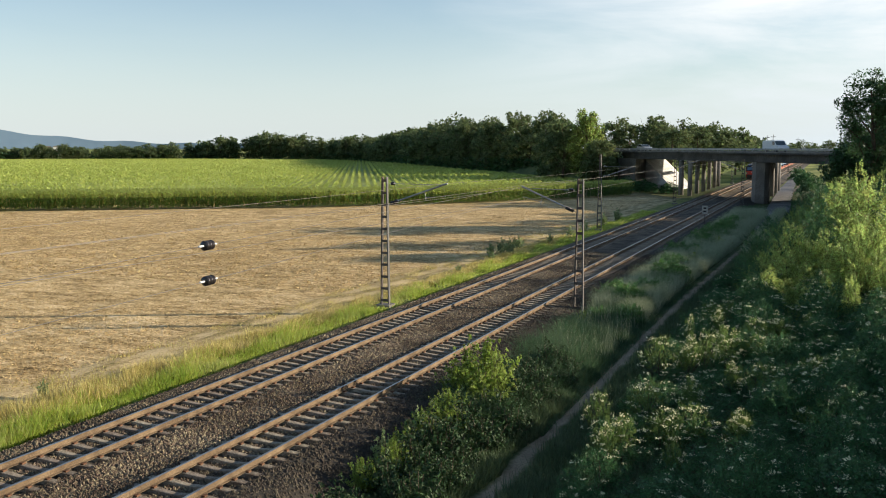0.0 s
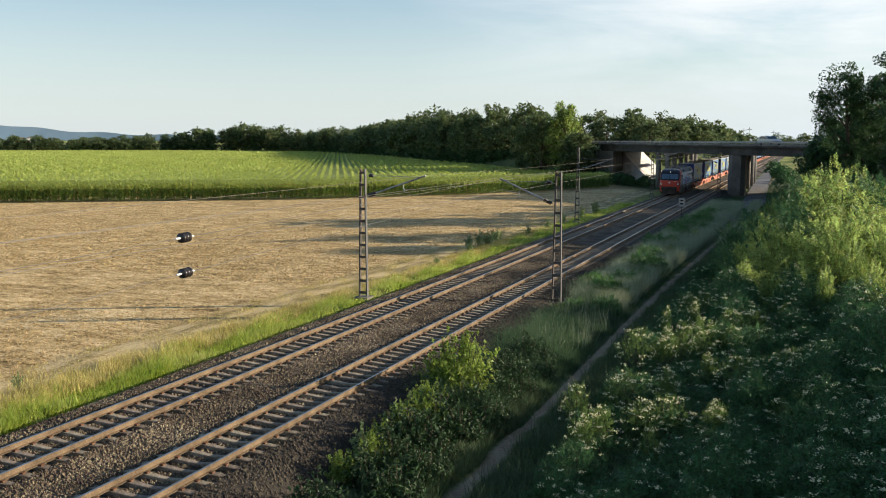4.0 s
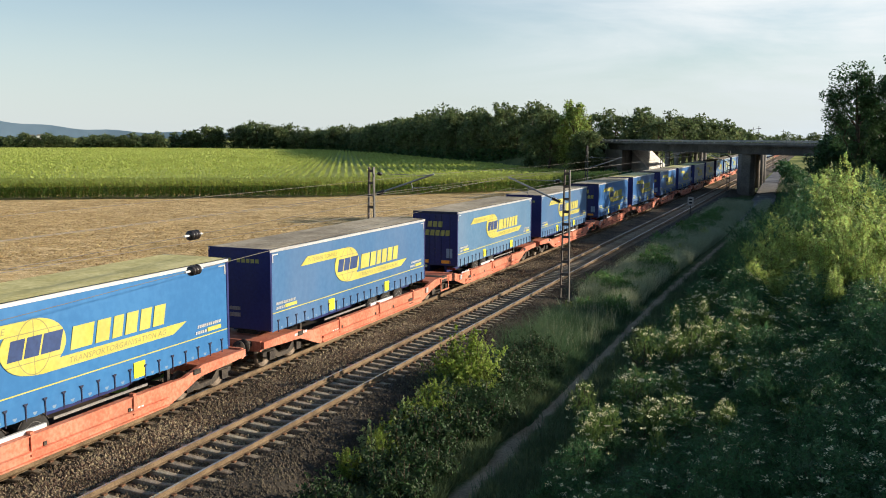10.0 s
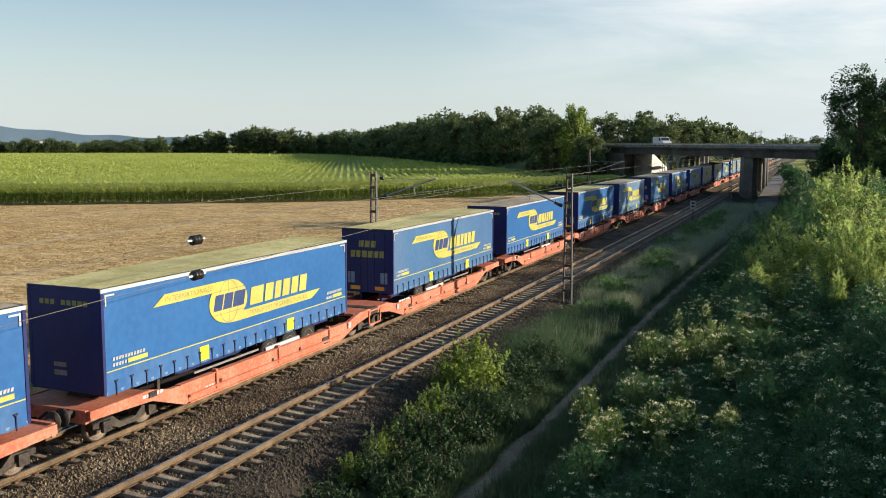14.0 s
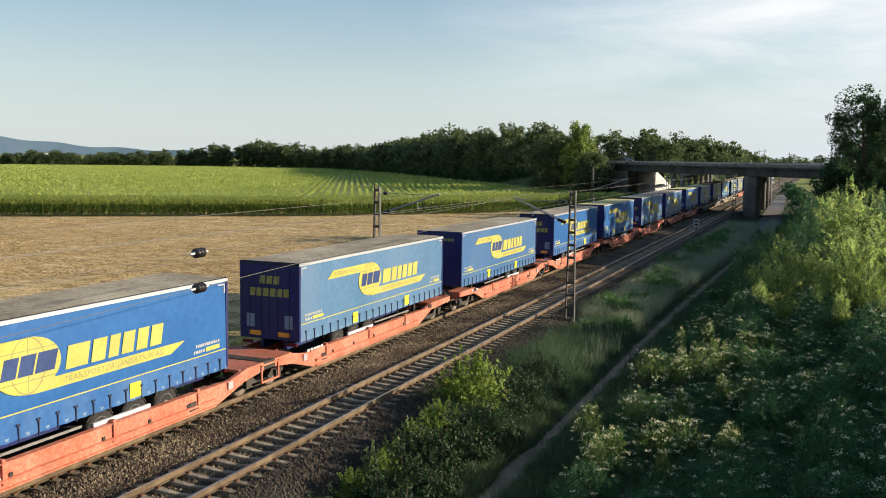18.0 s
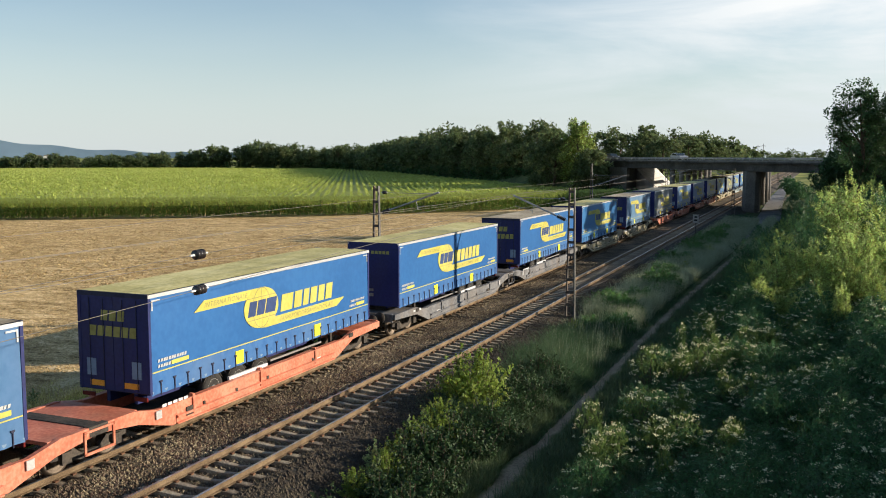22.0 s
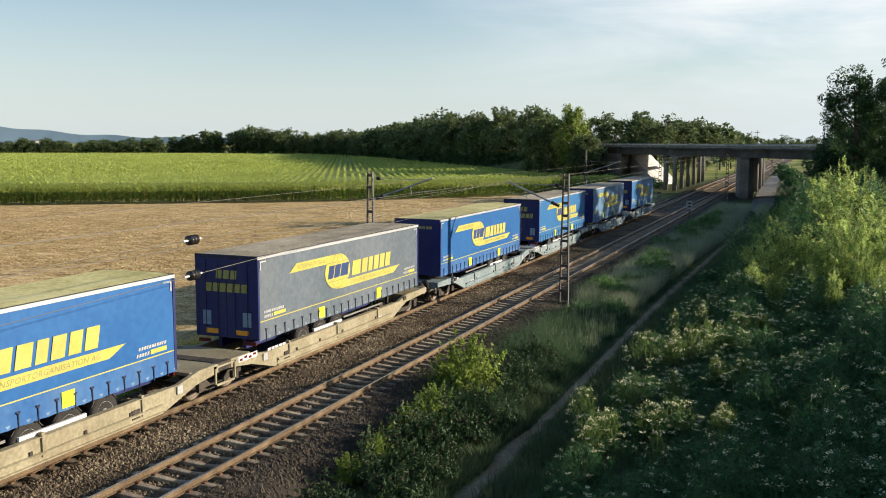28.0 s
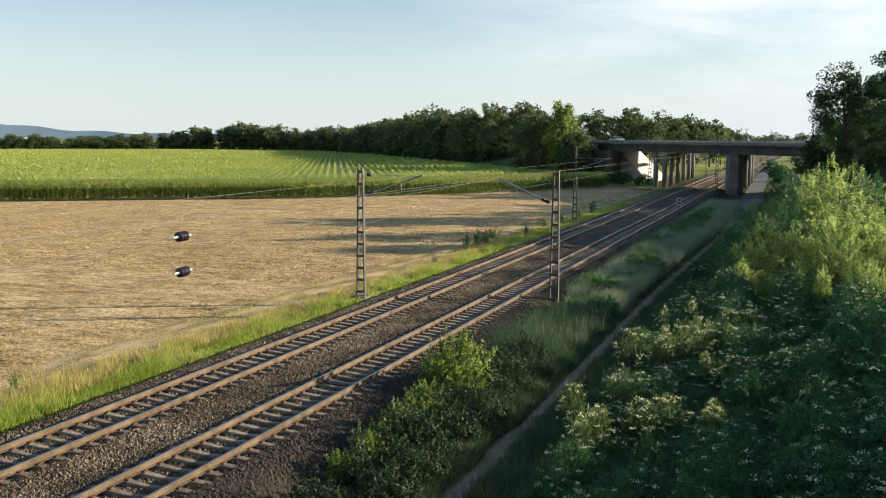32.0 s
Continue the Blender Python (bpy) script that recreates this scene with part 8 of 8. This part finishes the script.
# ---- far things and small things ----
def make_far():
    # distance haze is put into the hills' blue base colour
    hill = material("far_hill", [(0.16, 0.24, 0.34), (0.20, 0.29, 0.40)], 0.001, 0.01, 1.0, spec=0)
    D = 4300.0
    pts = []
    for i in range(61):
        a = radians(60 - i * 0.5)          # degrees to the left of the track
        u = i / 60
        h = 95 * math.exp(-((a - radians(55)) / radians(9)) ** 2) + 14 + 4 * math.sin(i * 0.9)
        pts.append((a, h))
    P = [[(-D * math.sin(a), D * math.cos(a), -30) for a, h in pts], [(-D * math.sin(a), D * math.cos(a), 8 + h) for a, h in pts], [(-(D + 300) * math.sin(a), (D + 300) * math.cos(a), 8 + h * 0.6) for a, h in pts]]
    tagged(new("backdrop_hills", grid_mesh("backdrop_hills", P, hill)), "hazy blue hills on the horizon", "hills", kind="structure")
    rng = np.random.default_rng(21)
    hall = M["pale_concrete"]
    for i in (0, 1, 5, 6):
        a = radians(50.5 - i * 0.85 + rng.uniform(-0.2, 0.2))
        d = 1150
        x, y = -d * math.sin(a), d * math.cos(a)
        h = rng.uniform(8.5, 11.5)
        w = rng.uniform(7, 15)
        b = thing("distant_building", pose(x, y, -1, 0, 0, math.degrees(a)), "pale distant building behind the trees", "building", "distant buildings")
        piece("wall", b, hall, lambda bm: box(bm, -w / 2, w / 2, -6, 6, 0, h))
        piece("roof", b, M["concrete"], lambda bm: prism(bm, [(-w / 2 - 0.4, h), (w / 2 + 0.4, h), (w / 2 - 1, h + 1.5), (-w / 2 + 1, h + 1.5)], "y", -6.4, 6.4))
    # power poles beyond the bridge
    for x, y, h in ((-33, 600, 17.5), (-20, 640, 16.0), (-41, 680, 18.0)):
        u = thing("utility_pole", pose(x, y, -1, 0, 0, 20), "distant dark power pole with a crossarm", "utility pole", "power poles")
        piece("pole", u, M["mast"], lambda bm: bar(bm, (0, 0, 0), (0, 0, h), 0.22, 8, 0.14), "tapered dark pole")
        piece("crossarm", u, M["mast"], lambda bm: box(bm, -1.6, 1.6, -0.1, 0.1, h - 1.5, h - 1.25))
    # kilometre board
    s = thing("trackside_board", pose(-12.3, 102.4, -0.75), "white trackside board on a thin post", "sign")
    piece("post", s, M["mast"], lambda bm: bar(bm, (0, 0, -0.2), (0, 0, 2.5), 0.05, 8), "dark post")
    bd = piece("board", s, M["board"], lambda bm: box(bm, -0.32, 0.32, -0.09, -0.055, 1.75, 2.65), "pale weathered board")
    piece("mark", bd, TM["black"], lambda bm: (box(bm, -0.16, 0.16, -0.098, -0.09, 2.30, 2.46), box(bm, -0.16, 0.16, -0.098, -0.09, 1.94, 2.12)), "dark unreadable marks")
    # service road under the bridge
    left_edge = ((-7.6, 106, -0.86), (-8.0, 116, -0.85), (-8.2, 135, -0.83), (-9.2, 175, -0.82), (-10.1, 215, -0.82), (-11.2, 330, -0.82), (-13, 480, -0.82))
    me = grid_mesh("service_road", [[p, (p[0] + 3.4 - 0.004 * (p[1] - 106), p[1] + 1.5, p[2] + 0.2)] for p in left_edge], M["path"])
    tagged(new("service_road", me), "pale grey service road passing under the bridge", "road", kind="structure")


M["path"] = material("grey_gravel", [(0.12, 0.12, 0.12), (0.18, 0.178, 0.175), (0.24, 0.235, 0.23)], 0.4, 9, 0.95, 0, 0.4, 30)
make_far()


# ---- traffic on the bridge ----
TRAFFIC = []             # (thing, x speed, time at x = -20)


def make_vehicle(van, paint, label):
    """A van or car, nose towards +x, wheels on z = 0."""
    v = thing("van" if van else "car", None, label, "van" if van else "car", "traffic on the bridge")
    if van:
        side = [(-2.4, 0.35), (2.35, 0.35), (2.45, 0.75), (2.3, 1.0), (1.6, 1.2), (1.05, 1.85), (0.75, 1.95), (-2.3, 1.95), (-2.42, 1.8)]
        win = [(0.5, 1.22), (1.45, 1.22), (1.02, 1.74), (0.85, 1.78), (0.5, 1.78)]
        screen = [(1.56, 1.23), (1.63, 1.23), (1.10, 1.84), (1.02, 1.84)]
        w, r, axles = 0.95, 0.33, (-1.45, 1.6)
    else:
        side = [(-2.15, 0.35), (2.1, 0.35), (2.2, 0.7), (1.95, 0.92), (0.95, 1.02), (0.25, 1.46), (-1.1, 1.5), (-1.9, 1.1), (-2.2, 1.0)]
        win = [(0.8, 1.03), (0.2, 1.40), (-1.05, 1.43), (-1.6, 1.08)]
        screen = [(0.93, 1.05), (1.0, 1.05), (0.30, 1.47), (0.22, 1.47)]
        w, r, axles = 0.88, 0.32, (-1.3, 1.35)
    piece("body", v, paint, lambda bm: prism(bm, side, "y", -w, w), "painted body")
    for s in (-1, 1):
        piece("side_window", v, TM["glass"], lambda bm: prism(bm, win, "y", s * (w - 0.02), s * (w + 0.008)), "dark side window")
        piece("headlight", v, TM["white"], lambda bm: box(bm, side[2][0] - 0.15, side[2][0] - 0.02, s * 0.72 - 0.14, s * 0.72 + 0.14, 0.68, 0.84))
        for a in axles:
            wh = piece("wheel", v, TM["tyre"], lambda bm: lathe(bm, [(s * (w - 0.2), r), (s * (w + 0.01), r), (s * (w + 0.015), r * 0.7)], (a, 0, r), "y", 16), "black tyre", True)
            piece("rim", wh, TM["rim"], lambda bm: lathe(bm, [(s * (w + 0.0), r * 0.62), (s * (w + 0.02), r * 0.6)], (a, 0, r), "y", 12))
    piece("windscreen", v, TM["glass"], lambda bm: prism(bm, screen, "y", -w + 0.12, w - 0.12), "dark windscreen")
    return v


def make_traffic():
    silver = material("silver_paint", [(0.42, 0.43, 0.44), (0.5, 0.51, 0.52)], 1, 9, 0.3, 0.5)
    dark = material("dark_car_paint", [(0.03, 0.035, 0.045), (0.05, 0.055, 0.065)], 1, 9, 0.3)
    van = make_vehicle(True, TM["white"], "white delivery van crossing the bridge")
    car = make_vehicle(False, silver, "silver car crossing the bridge")
    dark_car = make_vehicle(False, dark, "dark car crossing the bridge")
    runs = [(van, 22.49, 7.48), (van, 21.42, 14.44), (van, 23.68, 30.77), (van, 22.5, -0.52), (car, 24.76, 0.71), (car, 19.23, 3.24), (car, 20.69, 5.95), (car, 26.28, 12.53),
            (dark_car, 24.8, 18.84), (car, 22.07, 22.26), (dark_car, 19.36, 23.29), (car, 24.74, 24.05), (dark_car, 23.0, 33.2), (car, 23.0, 32.8)]
    used = set()
    for m, vx, t0 in runs:
        TRAFFIC.append((copy_thing(m, pose(0, 0, 0)) if m.name in used else m, vx, t0))
        used.add(m.name)


make_traffic()


# ---- sleepers, one by one where they can be told apart ----
def lay_sleepers():
    sl, cl = sleeper_mesh(), clips_mesh()
    for tr in (track_left, track_right):
        for i in range(230):
            o = new("sleeper", sl)
            o.parent = tr
            o.matrix_basis = pose(0, 13 + i * 0.6, 0)
        for name, mesh in (("sleeper", sl), ("rail_clips", cl)):
            vs = np.array([v.co[:] for v in mesh.vertices])
            fs = [list(p.vertices) for p in mesh.polygons]
            y0 = 13 if name == "rail_clips" else 13 + 230 * 0.6
            V, F = [], []
            for i in range(420):
                F += [[k + len(vs) * i for k in f] for f in fs]
                V.append(vs + [0, y0 + i * 0.6, 0])
            me = bpy.data.meshes.new(name + "_rest")
            me.from_pydata(np.concatenate(V).tolist(), [], F)
            me.materials.append(mesh.materials[0])
            tagged(part("far_sleepers" if name == "sleeper" else "rail_clips", me, None, tr), kind="stuff")


lay_sleepers()


# ---- what moves ----
def motions():
    times = (0, 0.1, 0.2, 8, 16, 24, 31.8, 31.9, 32)
    for ob, y, turn in CARRIED:
        walk(ob, [(t, pose(XL, y - V_TRAIN * (t - 10.5), 0, 0, 0, turn)) for t in times])
    heading = math.degrees(math.atan2(-1.5, 1))
    for ob, vx, t0 in TRAFFIC:
        walk(ob, [(t, pose(-20 + vx * (t - t0), near_edge(-20 + vx * (t - t0)) + 7, 7.4, 0, 0, heading)) for t in times])


motions()
